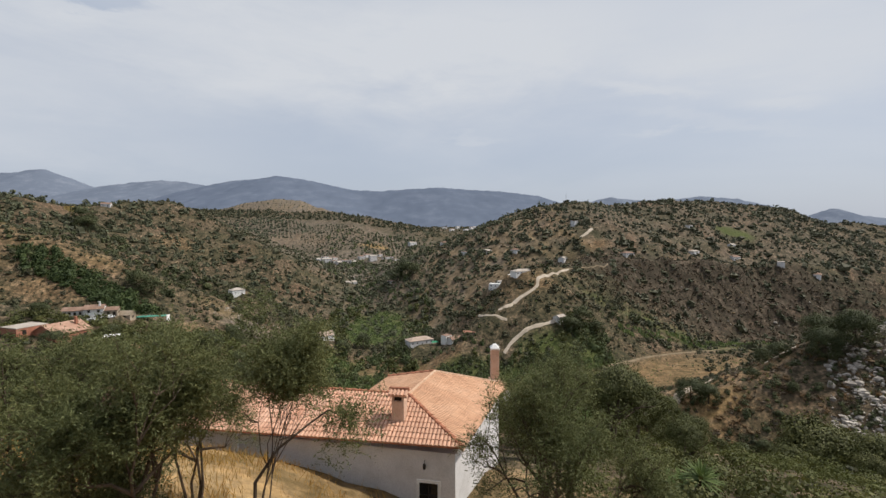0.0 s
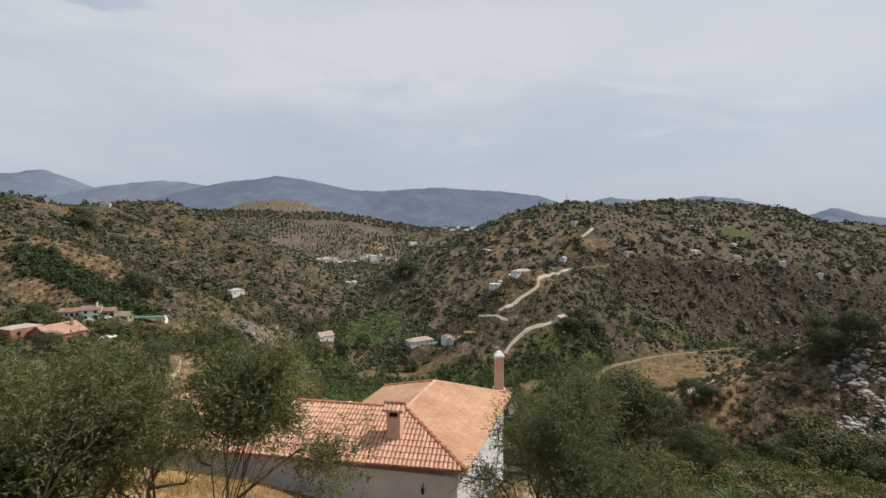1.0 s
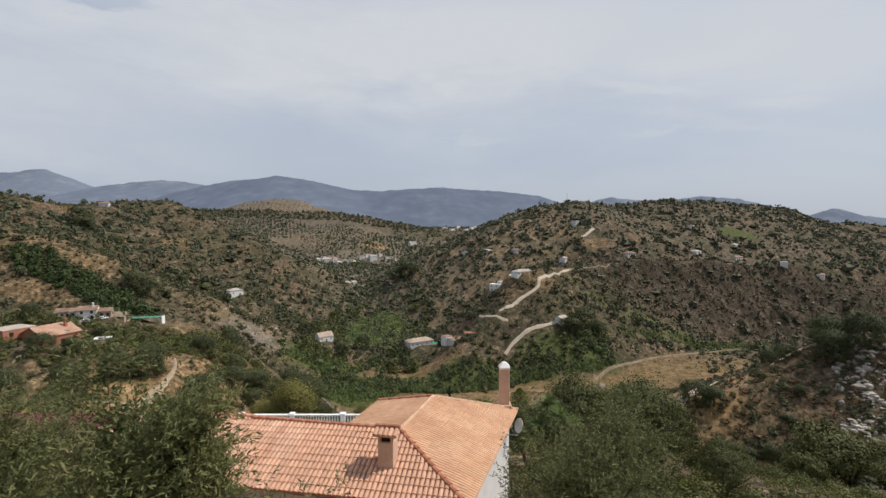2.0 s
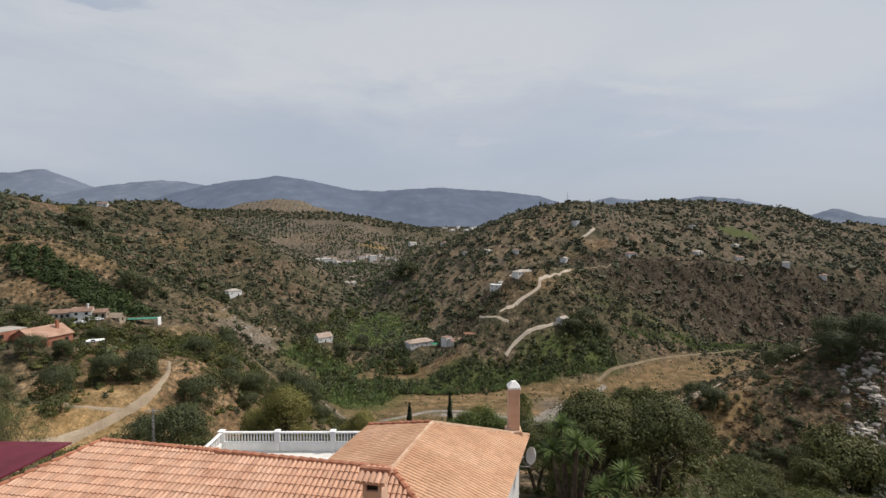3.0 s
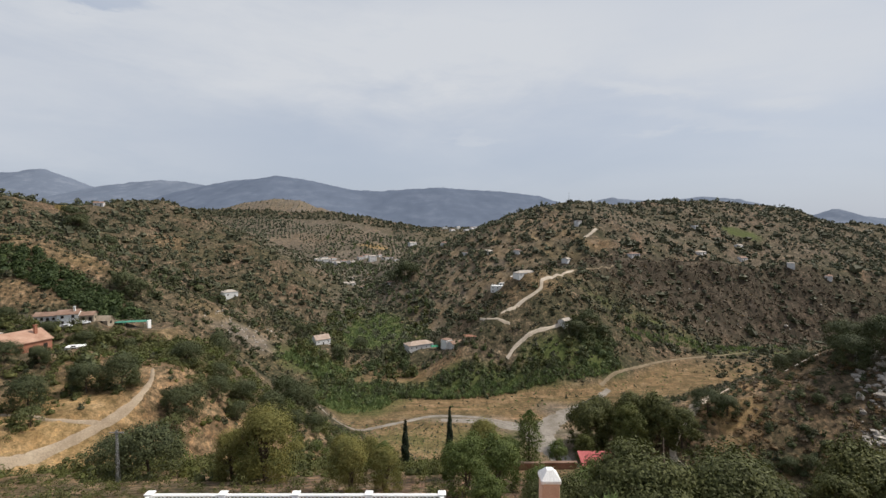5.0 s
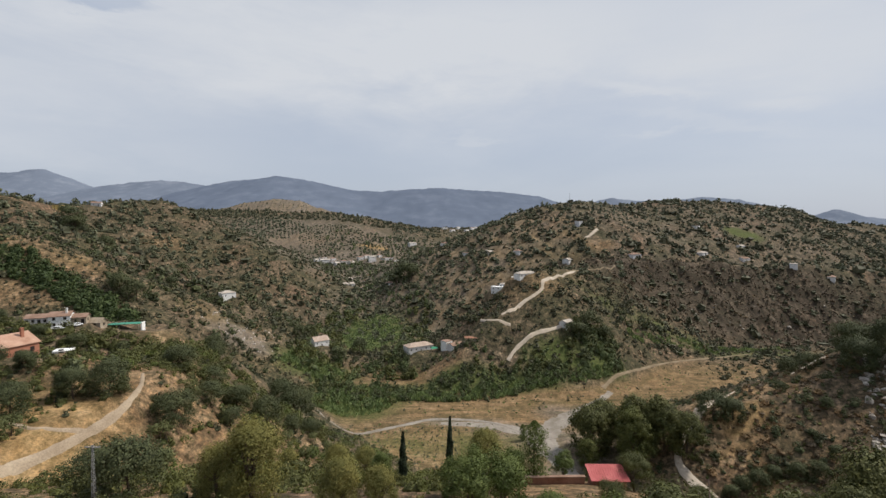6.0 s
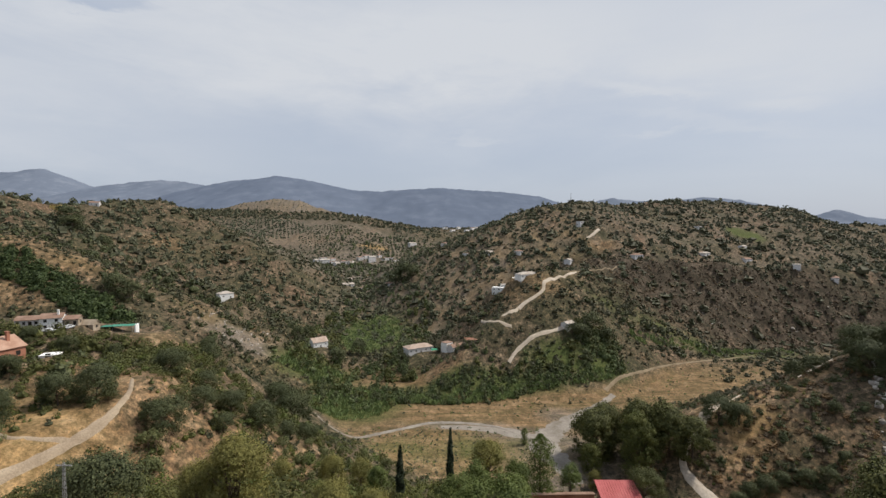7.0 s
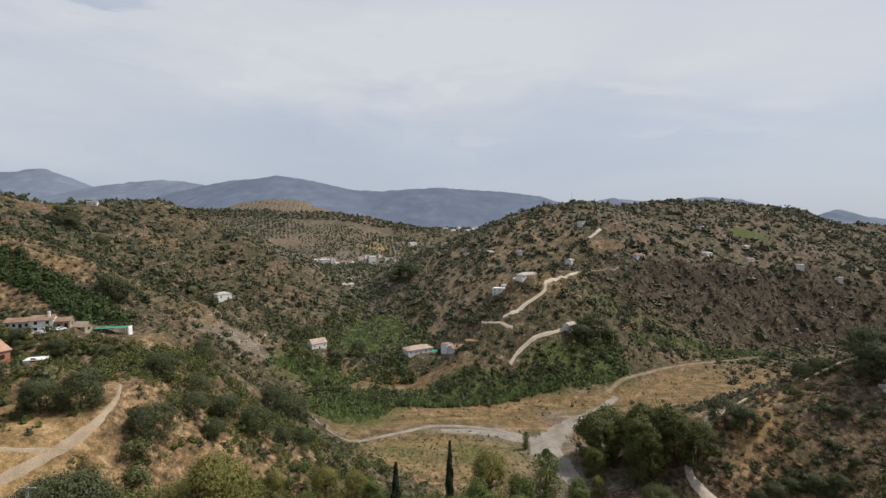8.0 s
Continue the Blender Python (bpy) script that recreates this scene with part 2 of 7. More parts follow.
def relief(x, y):
    """The lie of the land."""
    z = np.interp(y, *FLOOR_PROFILE)
    for hill in HILLS.values():
        z = smooth_max(z, crest(x, y, *hill), 6.0)
    away = y + 0.45 * np.clip(x - 22, 0, 38) + 0.08 * np.maximum(x - 60, 0) + 0.25 * np.maximum(-x - 60, 0)
    home = np.interp(away, *HOUSE_PROFILE) - 0.10 * np.clip(x, -40, 40) * np.clip((60 - y) / 60, 0, 1)
    home = home + 1.3 * blob(x, y, -11, 15, 6.5, 4.5, 0.6) - 1.1 * blob(x, y, 0.5, 16, 5, 4.5, 0.6)
    z = smooth_max(z, home, 1.5)
    rough = np.clip((np.hypot(x, y - 20) - 40) / 200, 0, 1) * np.clip((z + 44) / 25, 0.04, 1)
    face = blob(x, y, 310, 482, 230, 42) * 1.0 + 0.35 * blob(x, y, -230, 470, 170, 130) + 0.3 * blob(x, y, 230, 620, 260, 90)
    rill = np.abs(np.sin((x + 0.45 * y) / 13.0 + 1.4 * waves(x, y, 90, 2, 17))) + 0.5 * np.abs(np.sin((x + 0.3 * y) / 5.6 + 2.0 * waves(x, y, 40, 2, 19)))
    z = z - face * 6.0 * (rill - 0.9)
    z = z + rough * (3.6 * waves(x, y, 150, 4, 3) + 1.3 * waves(x, y, 26, 2, 5))
    return z


def spread(breaks):
    out = []
    for (a, step), (b, _) in zip(breaks, breaks[1:]):
        out.extend(np.arange(a, b - 1e-6, step))
    out.append(breaks[-1][0])
    return np.array(out)


GX = spread([(-4700, 80), (-1500, 30), (-650, 7), (-160, 3), (170, 7), (760, 30), (1500, 80), (4700, 0)])
GY = spread([(-400, 20), (-40, 3), (300, 5), (900, 16), (1500, 30), (2200, 80), (4700, 0)])
GZ = relief(*np.meshgrid(GX, GY))


def ground(x, y):
    """The height of the ground sheet at a place (or at arrays of places)."""
    i = np.clip(np.searchsorted(GX, x) - 1, 0, len(GX) - 2)
    j = np.clip(np.searchsorted(GY, y) - 1, 0, len(GY) - 2)
    u = (x - GX[i]) / (GX[i + 1] - GX[i])
    v = (y - GY[j]) / (GY[j + 1] - GY[j])
    return (GZ[j, i] * (1 - u) + GZ[j, i + 1] * u) * (1 - v) + (GZ[j + 1, i] * (1 - u) + GZ[j + 1, i + 1] * u) * v


def mesh_from(name, verts, faces, mats, smooth=False):
    me = bpy.data.meshes.new(name)
    me.from_pydata(verts, [], faces)
    for m in mats:
        me.materials.append(m)
    if smooth:
        me.polygons.foreach_set("use_smooth", [True] * len(me.polygons))
    me.update()
    return me


def bulk_mesh(name, verts, quads, mat, smooth=False):
    """A mesh from numpy arrays of corners and four-cornered faces."""
    me = bpy.data.meshes.new(name)
    me.vertices.add(len(verts))
    me.vertices.foreach_set("co", np.asarray(verts, dtype=np.float32).ravel())
    q = np.asarray(quads, dtype=np.int32)
    me.loops.add(q.size)
    me.loops.foreach_set("vertex_index", q.ravel())
    me.polygons.add(len(q))
    me.polygons.foreach_set("loop_start", np.arange(0, q.size, q.shape[1], dtype=np.int32))
    me.polygons.foreach_set("use_smooth", np.full(len(q), smooth))
    me.update(calc_edges=True)
    me.materials.append(mat)
    return me


def ground_material():
    m, nodes, links, b = material("dry_hillside", 0.95, 0, 0.1)
    tc = nodes.new("ShaderNodeTexCoord").outputs["Object"]
    cover = nodes.new("ShaderNodeVertexColor")
    cover.layer_name = "cover"
    sep = nodes.new("ShaderNodeSeparateColor")
    links.new(cover.outputs[0], sep.inputs[0])
    big = noise_node(nodes, links, 0.02, 6, 0.62, tc)
    mid = noise_node(nodes, links, 0.16, 6, 0.65, tc)
    fine = noise_node(nodes, links, 2.2, 5, 0.7, tc)
    hue = noise_node(nodes, links, 0.012, 5, 0.6, tc)
    brown = ramp(nodes, links, mid.outputs["Fac"], [(0.30, (0.055, 0.043, 0.031)), (0.46, (0.100, 0.077, 0.055)), (0.58, (0.155, 0.119, 0.086)), (0.72, (0.27, 0.21, 0.15))]).outputs[0]
    rust = ramp(nodes, links, mid.outputs["Fac"], [(0.30, (0.068, 0.045, 0.032)), (0.46, (0.125, 0.082, 0.058)), (0.58, (0.188, 0.126, 0.090)), (0.72, (0.29, 0.21, 0.15))]).outputs[0]
    earth = mix(nodes, links, ramp(nodes, links, hue.outputs["Fac"], [(0.47, (0, 0, 0)), (0.64, (1, 1, 1))]).outputs[0], brown, rust)
    scrub = ramp(nodes, links, mid.outputs["Fac"], [(0.34, (0.034, 0.035, 0.020)), (0.50, (0.066, 0.061, 0.038)), (0.64, (0.13, 0.105, 0.066))]).outputs[0]
    patch = ramp(nodes, links, big.outputs["Fac"], [(0.42, (0, 0, 0)), (0.58, (1, 1, 1))]).outputs[0]
    wild = mix(nodes, links, patch, scrub, earth)
    grass = ramp(nodes, links, mid.outputs["Fac"], [(0.28, (0.14, 0.098, 0.040)), (0.42, (0.23, 0.150, 0.066)), (0.56, (0.32, 0.215, 0.102)), (0.72, (0.40, 0.285, 0.152))]).outputs[0]
    gravel = ramp(nodes, links, mid.outputs["Fac"], [(0.28, (0.085, 0.068, 0.032)), (0.42, (0.140, 0.100, 0.056)), (0.58, (0.210, 0.145, 0.085)), (0.74, (0.28, 0.205, 0.135))]).outputs[0]
    land = nodes.new("ShaderNodeVertexColor")
    land.layer_name = "land"
    sep2 = nodes.new("ShaderNodeSeparateColor")
    links.new(land.outputs[0], sep2.inputs[0])
    small = noise_node(nodes, links, 0.55, 5, 0.7, tc)
    tufts = ramp(nodes, links, small.outputs["Fac"], [(0.38, (0.38, 0.43, 0.34)), (0.50, (0.95, 0.95, 0.93)), (0.64, (1.6, 1.5, 1.35))]).outputs[0]
    wild = mix(nodes, links, 0.85, wild, tufts, "MULTIPLY")
    warm = ramp(nodes, links, mid.outputs["Fac"], [(0.28, (0.085, 0.055, 0.032)), (0.42, (0.150, 0.098, 0.058)), (0.56, (0.225, 0.153, 0.092)), (0.72, (0.32, 0.232, 0.152))]).outputs[0]
    warm = mix(nodes, links, 0.7, warm, tufts, "MULTIPLY")
    grey_soil = ramp(nodes, links, mid.outputs["Fac"], [(0.30, (0.095, 0.080, 0.064)), (0.5, (0.150, 0.125, 0.100)), (0.70, (0.225, 0.190, 0.155))]).outputs[0]
    sward = ramp(nodes, links, small.outputs["Fac"], [(0.30, (0.035, 0.048, 0.014)), (0.5, (0.075, 0.092, 0.03)), (0.70, (0.13, 0.14, 0.05))]).outputs[0]
    warp = nodes.new("ShaderNodeVectorMath")
    warp.operation = "MULTIPLY_ADD"
    warp.inputs[1].default_value, warp.inputs[2].default_value = (2.2, 2.2, 2.2), (0, 0, 0)
    links.new(small.outputs["Color"], warp.inputs[0])
    links.new(tc, warp.inputs[2])
    specks = []
    for scale, reach, tone in ((0.30, 0.50, (0.046, 0.046, 0.026)), (0.75, 0.48, (0.062, 0.055, 0.034))):
        spot = nodes.new("ShaderNodeTexVoronoi")
        spot.inputs["Scale"].default_value = scale
        links.new(warp.outputs[0], spot.inputs["Vector"])
        dots = ramp(nodes, links, spot.outputs["Distance"], [(reach * 0.55, (0.6, 0.6, 0.6)), (reach, (0, 0, 0))]).outputs[0]
        wild = mix(nodes, links, dots, wild, tone)
        specks.append((dots, tone))
        warm = mix(nodes, links, mix(nodes, links, 0.55, dots, (0, 0, 0)), warm, tone)
    wild = mix(nodes, links, sep2.outputs[0], wild, warm)
    wild = mix(nodes, links, sep2.outputs[1], wild, grey_soil)
    col = mix(nodes, links, sep.outputs[0], wild, grass)
    col = mix(nodes, links, sep.outputs[1], col, mix(nodes, links, sep2.outputs[1], gravel, grey_soil))
    flow = nodes.new("ShaderNodeMapping")
    flow.inputs["Rotation"].default_value = (0.0, 0.0, radians(-25))
    flow.inputs["Scale"].default_value = (0.035, 0.30, 1.0)
    links.new(tc, flow.inputs["Vector"])
    bands = noise_node(nodes, links, 1.0, 6, 0.7, flow.outputs[0])
    streaks = ramp(nodes, links, bands.outputs["Fac"], [(0.32, (0.50, 0.58, 0.42)), (0.45, (0.88, 0.90, 0.80)), (0.55, (1.05, 1.0, 0.95)), (0.68, (1.45, 1.30, 1.2))]).outputs[0]
    col = mix(nodes, links, sep.outputs[1], col, mix(nodes, links, 1.0, col, streaks, "MULTIPLY"))
    col = mix(nodes, links, 0.45, col, tufts, "MULTIPLY")
    col = mix(nodes, links, sep2.outputs[2], col, sward)
    rock = ramp(nodes, links, mid.outputs["Fac"], [(0.30, (0.032, 0.026, 0.021)), (0.5, (0.062, 0.050, 0.040)), (0.64, (0.098, 0.080, 0.066)), (0.76, (0.20, 0.18, 0.16))]).outputs[0]
    # gullies that run aslant down the rocky face
    slant = nodes.new("ShaderNodeMapping")
    slant.inputs["Rotation"].default_value = (0.0, 0.0, radians(38))
    slant.inputs["Scale"].default_value = (0.20, 0.022, 0.05)
    links.new(tc, slant.inputs["Vector"])
    gully = noise_node(nodes, links, 1.0, 6, 0.68, slant.outputs[0])
    rills = ramp(nodes, links, gully.outputs["Fac"], [(0.34, (0.45, 0.42, 0.40)), (0.48, (0.85, 0.83, 0.80)), (0.58, (1.15, 1.1, 1.05)), (0.70, (2.2, 2.1, 2.0))]).outputs[0]
    rock = mix(nodes, links, 1.0, rock, rills, "MULTIPLY")
    rock = mix(nodes, links, 0.7, rock, tufts, "MULTIPLY")
    for dots, tone in specks:
        rock = mix(nodes, links, mix(nodes, links, 0.4, dots, (0, 0, 0)), rock, tuple(0.7 * c for c in tone))
    col = mix(nodes, links, sep.outputs[2], col, rock)
    g = ramp(nodes, links, fine.outputs["Fac"], [(0.28, (0.6, 0.6, 0.6)), (0.72, (1.35, 1.35, 1.35))]).outputs[0]
    col = mix(nodes, links, 0.8, col, g, "MULTIPLY")
    links.new(col, b.inputs["Base Color"])
    bump(nodes, links, b, fine.outputs["Fac"], 0.6, 0.25)
    return m


def land_cover(x, y, z):
    """Weights of dry grass, gravel and bare rock over the land; the rest is scrub and earth."""
    w = waves(x, y, 40, 3, 11) * 0.25
    grass = np.maximum.reduce([blob(x, y, -18, 6, 24, 20), blob(x, y, -82, 108, 16, 20) * 0.6, blob(x, y, 5, 236, 46, 26) * 0.5,
                               blob(x, y, -310, 300, 50, 40) * 0.15, blob(x, y, 128, 215, 12, 6) * 0.5, blob(x, y, 40, 580, 110, 150) * 0.22, blob(x, y, -115, 214, 10, 12) * 0.2, blob(x, y, -45, 108, 14, 22) * 0.35,
                               blob(x, y, -252, 316, 32, 13) * 0.12, blob(x, y, -165, 338, 30, 22) * 0.1, blob(x, y, -158, 1078, 34, 14), blob(x, y, 128, 213, 12, 6) * 0.75, blob(x, y, 140, 232, 12, 6) * 0.35, blob(x, y, 120, 200, 8, 4) * 0.4, blob(x, y, 126, 188, 8, 3) * 0.4, blob(x, y, 172, 232, 10, 5) * 0.3, blob(x, y, -690, 1810, 240, 120) * 0.1])
    river = np.clip((-39 - z) / 4, 0, 1) * blob(x, y, 120, 305, 260, 70) * 0.95
    cliff = np.maximum.reduce([0.85 * blob(x, y, 300, 480, 220, 50), blob(x, y, 225, 195, 34, 46), 0.3 * blob(x, y, 188, 190, 44, 38)])
    return [np.clip(v + w * (v > 0.02), 0, 1) for v in (grass, river, cliff)]


def land_use(x, y):
    """Weights of warm bare earth, grey orchard soil and green fields."""
    w = waves(x, y, 34, 3, 13) * 0.35
    warm = np.maximum.reduce([blob(x, y, -62, 120, 40, 62) * 0.9, blob(x, y, -130, 328, 24, 28) * 0.25, blob(x, y, 128, 212, 16, 10) * 0.9, blob(x, y, 136, 206, 44, 34) * 0.3, blob(x, y, 140, 232, 14, 8) * 0.9, blob(x, y, 160, 226, 16, 9) * 0.7, blob(x, y, 118, 198, 12, 8) * 0.8, blob(x, y, 126, 186, 12, 7) * 0.8, blob(x, y, 150, 200, 16, 8) * 0.6, blob(x, y, 172, 232, 14, 7) * 0.7, blob(x, y, 22, 78, 22, 8) * 0.9, blob(x, y, -238, 281, 26, 11) * 0.7, blob(x, y, -252, 316, 32, 13) * 0.5, blob(x, y, -8, 332, 24, 9), blob(x, y, 4, 282, 32, 6) * 0.8, blob(x, y, 181, 546, 16, 11), blob(x, y, -340, 1090, 75, 40) * 0.8, blob(x, y, -215, 1150, 60, 40) * 0.5, 
                              blob(x, y, -26, 40, 26, 13) * 0.85, blob(x, y, -28, 86, 34, 9) * 0.7, blob(x, y, -334, 582, 28, 16) * 0.6, blob(x, y, 60, 392, 40, 18) * 0.6, blob(x, y, 45, 110, 40, 30) * 0.12])
    # The blob at (-150, 880) also puts the paleness of haze into the soil.
    soil = np.maximum.reduce([blob(x, y, 300, 690, 420, 150) * 0.2, blob(x, y, 10, 620, 130, 150) * 0.72, blob(x, y, -150, 880, 190, 190) * 0.95, blob(x, y, 54, 234, 24, 26) * 0.9, blob(x, y, 40, 254, 24, 9) * 0.9, blob(x, y, 76, 274, 20, 16) * 0.8, blob(x, y, 8, 265, 24, 5) * 0.7, blob(x, y, -330, 1120, 330, 130) * 0.6, blob(x, y, -136, 326, 20, 16) * 0.95, blob(x, y, -690, 1800, 260, 170)])
    green = np.maximum.reduce([blob(x, y, -56, 297, 30, 28), blob(x, y, -70, 475, 32, 68), blob(x, y, 20, 316, 60, 9), blob(x, y, 90, 332, 34, 12), blob(x, y, -90, 340, 26, 24), blob(x, y, 440, 694, 30, 14) * 0.9, blob(x, y, 220, 405, 90, 10) * 0.6, blob(x, y, 8, 240, 40, 12) * 0.4])
    return [np.clip(v + w * (v > 0.02), 0, 1) for v in (warm, soil, green)]


def make_ground():
    xs, ys = np.meshgrid(GX, GY)
    nx, ny = len(GX), len(GY)
    verts = np.stack([xs.ravel(), ys.ravel(), GZ.ravel()], 1)
    i, j = np.meshgrid(np.arange(nx - 1), np.arange(ny - 1))
    a = (j * nx + i).ravel()
    me = bulk_mesh("ground", verts, np.stack([a, a + 1, a + nx + 1, a + nx], 1), ground_material(), True)
    grass, river, cliff = land_cover(xs.ravel(), ys.ravel(), GZ.ravel())
    col = np.stack([grass, river, cliff, np.ones(nx * ny)], 1).astype(np.float32)
    layer = me.color_attributes.new("cover", "FLOAT_COLOR", "POINT")
    layer.data.foreach_set("color", col.ravel())
    use = np.stack(land_use(xs.ravel(), ys.ravel()) + [np.ones(nx * ny)], 1).astype(np.float32)
    layer = me.color_attributes.new("land", "FLOAT_COLOR", "POINT")
    layer.data.foreach_set("color", use.ravel())
    return tagged(new("ground", me), "dry scrub hillside with bare brown earth and yellow grass", "ground", kind="structure")


make_ground()


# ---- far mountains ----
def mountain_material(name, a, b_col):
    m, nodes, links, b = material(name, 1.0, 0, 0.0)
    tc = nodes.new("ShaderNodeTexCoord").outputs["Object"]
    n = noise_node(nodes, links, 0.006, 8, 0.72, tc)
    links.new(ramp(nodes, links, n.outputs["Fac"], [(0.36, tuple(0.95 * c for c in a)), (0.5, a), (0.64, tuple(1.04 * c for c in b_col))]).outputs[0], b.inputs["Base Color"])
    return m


# The blue haze of distance is mixed into these base colours.
M_HAZE_RANGE = mountain_material("blue_haze_mountain", (0.118, 0.143, 0.192), (0.138, 0.163, 0.212))
M_PALE_HAZE_RANGE = mountain_material("pale_haze_mountain", (0.140, 0.166, 0.214), (0.175, 0.200, 0.246))


def mountain(line, slope, mat, label, seed, depth=1600):
    """A mountain range: a crest line of (x, y, z) with gullied flanks."""
    xs = [p[0] for p in line]
    ys = [p[1] for p in line]
    gx = np.arange(min(xs) - 300, max(xs) + 301, 18.0)
    gy = np.arange(min(ys) - depth, max(ys) + 120, 45.0)
    x, y = np.meshgrid(gx, gy)
    z = crest(x, y, line, slope, 0)
    d = np.clip((np.interp(x, xs, ys) - y) / 250, 0, 1)
    z = z + d * 9 * waves(x, y, 520, 5, seed) + 6 * waves(x, y, 160, 3, seed + 1)
    z = np.maximum(z, -20)
    a = (np.arange(len(gy) - 1)[:, None] * len(gx) + np.arange(len(gx) - 1)[None]).ravel()
    me = bulk_mesh("mountain_range", np.stack([x.ravel(), y.ravel(), z.ravel()], 1), np.stack([a, a + 1, a + len(gx) + 1, a + len(gx)], 1), mat, True)
    return tagged(new("mountain_range", me), label, "mountain", kind="structure")


mountain([(-2150, 3600, 340), (-1990, 3600, 378), (-1813, 3600, 412), (-1650, 3600, 446), (-1450, 3600, 460), (-1290, 3600, 488), (-1100, 3600, 462), (-900, 3600, 418), (-690, 3600, 372), (-480, 3600, 366), (-300, 3600, 379), (0, 3600, 394), (180, 3600, 376), (350, 3600, 371), (560, 3600, 352), (720, 3600, 332), (830, 3600, 280), (1000, 3600, 120)], 0.35, M_HAZE_RANGE, "forested mountain range far off, painted in blue haze", 21)
mountain([(-3300, 4000, 370), (-3049, 4000, 405), (-2877, 4000, 452), (-2640, 4000, 476), (-2433, 4000, 494), (-2236, 4000, 480), (-2015, 4000, 444), (-1700, 4000, 360)], 0.3, M_PALE_HAZE_RANGE, "bare mountain ridge far off, painted in pale blue haze", 31)
mountain([(-4600, 4300, 560), (-4152, 4300, 600), (-3940, 4300, 604), (-3810, 4300, 628), (-3729, 4300, 634), (-3660, 4300, 606), (-3570, 4300, 566), (-3411, 4300, 494), (-3278, 4300, 431), (-2900, 4300, 330)], 0.4, M_PALE_HAZE_RANGE, "rocky mountain far off, painted in pale blue haze", 41)
mountain([(1200, 4300, 240), (1356, 4300, 309), (1480, 4300, 350), (1568, 4300, 368), (1727, 4300, 346), (1991, 4300, 330), (2256, 4300, 356), (2415, 4300, 378), (2733, 4300, 351), (3050, 4300, 288), (3368, 4300, 176), (3527, 4300, 213), (3610, 4300, 248), (3660, 4300, 262), (3739, 4300, 238), (3792, 4300, 208), (3950, 4300, 192), (4150, 4300, 171), (4500, 4300, 160)], 0.4, M_PALE_HAZE_RANGE, "mountain ridge far off behind the hill, painted in pale blue haze", 51)


# ---- helpers for things ----
def part(name, bm, mat, parent=None, label=""):
    me = bpy.data.meshes.new(name)
    bmesh.ops.recalc_face_normals(bm, faces=bm.faces)
    bm.to_mesh(me)
    bm.free()
    me.materials.append(mat)
    ob = new(name, me)
    if parent:
        ob.parent = parent
    if label:
        ob["label"] = label
    return ob


def box(bm, x0, y0, z0, x1, y1, z1, m=None, bevel=0.0):
    r = bmesh.ops.create_cube(bm, size=1.0, matrix=Matrix.Translation(((x0 + x1) / 2, (y0 + y1) / 2, (z0 + z1) / 2)) @ Matrix.Diagonal((abs(x1 - x0), abs(y1 - y0), abs(z1 - z0), 1)))
    vs = r["verts"]
    if bevel:
        es = list({e for v in vs for e in v.link_edges})
        vs = list({v for f in bmesh.ops.bevel(bm, geom=es, offset=bevel, segments=1, affect="EDGES")["faces"] for v in f.verts} | {v for v in vs if v.is_valid})
    if m is not None:
        bmesh.ops.transform(bm, matrix=m, verts=vs)
    return vs


def prism(bm, corners, z0, z1):
    """An upright block over a ring of (x, y) corners."""
    low = [bm.verts.new((x, y, z0)) for x, y in corners]
    top = [bm.verts.new((x, y, z1)) for x, y in corners]
    bm.faces.new(low[::-1])
    bm.faces.new(top)
    n = len(corners)
    for i in range(n):
        bm.faces.new((low[i], low[(i + 1) % n], top[(i + 1) % n], top[i]))


def slab(bm, ring, thick):
    """A plate below a ring of (x, y, z) corners."""
    top = [bm.verts.new(p) for p in ring]
    low = [bm.verts.new((p[0], p[1], p[2] - thick)) for p in ring]
    n = len(ring)
    for k in range(1, n - 1):
        bm.faces.new((top[0], top[k], top[k + 1]))
        bm.faces.new((low[k + 1], low[k], low[0]))
    for i in range(n):
        bm.faces.new((top[i], low[i], low[(i + 1) % n], top[(i + 1) % n]))


def thing(name, label, category, at=(0, 0, 0), turn=0.0, group="", kind=""):
    ob = new(name)
    ob.matrix_basis = pose(*at, 0, 0, turn)
    return tagged(ob, label, category, group, kind)


# ---- the villa in front ----
RIDGE_W, RIDGE_E, APEX = Vector((-12.05, 23.0, 52.33)), Vector((-1.6, 21.05, 52.33)), Vector((-0.4, 24.45, 52.35))
EAVE_W, EAVE_C = Vector((-14.8, 20.0, 51.5)), Vector((0.80, 17.60, 51.45))
BACK_R, BACK_L, INNER = Vector((3.65, 26.1, 51.1)), Vector((-3.1, 26.2, 51.5)), Vector((-4.2, 22.9, 51.5))


# ---- trees and scrub ----
M_OLIVE = leaf_material("olive_leaf", (0.050, 0.064, 0.023), (0.22, 0.232, 0.098), 0.34)
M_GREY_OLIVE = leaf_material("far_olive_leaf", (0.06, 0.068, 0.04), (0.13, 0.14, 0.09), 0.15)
M_CAROB = leaf_material("carob_leaf", (0.030, 0.040, 0.016), (0.120, 0.134, 0.060), 0.18)
M_DEEP = leaf_material("deep_green_leaf", (0.032, 0.039, 0.011), (0.150, 0.155, 0.052), 0.2)
M_GREEN = leaf_material("fresh_leaf", (0.055, 0.080, 0.018), (0.15, 0.182, 0.052), 0.28)
M_YELLOW = leaf_material("tamarisk_leaf", (0.115, 0.115, 0.032), (0.27, 0.25, 0.08), 0.35)
M_WILLOW = leaf_material("willow_leaf", (0.055, 0.065, 0.016), (0.145, 0.155, 0.045), 0.25)
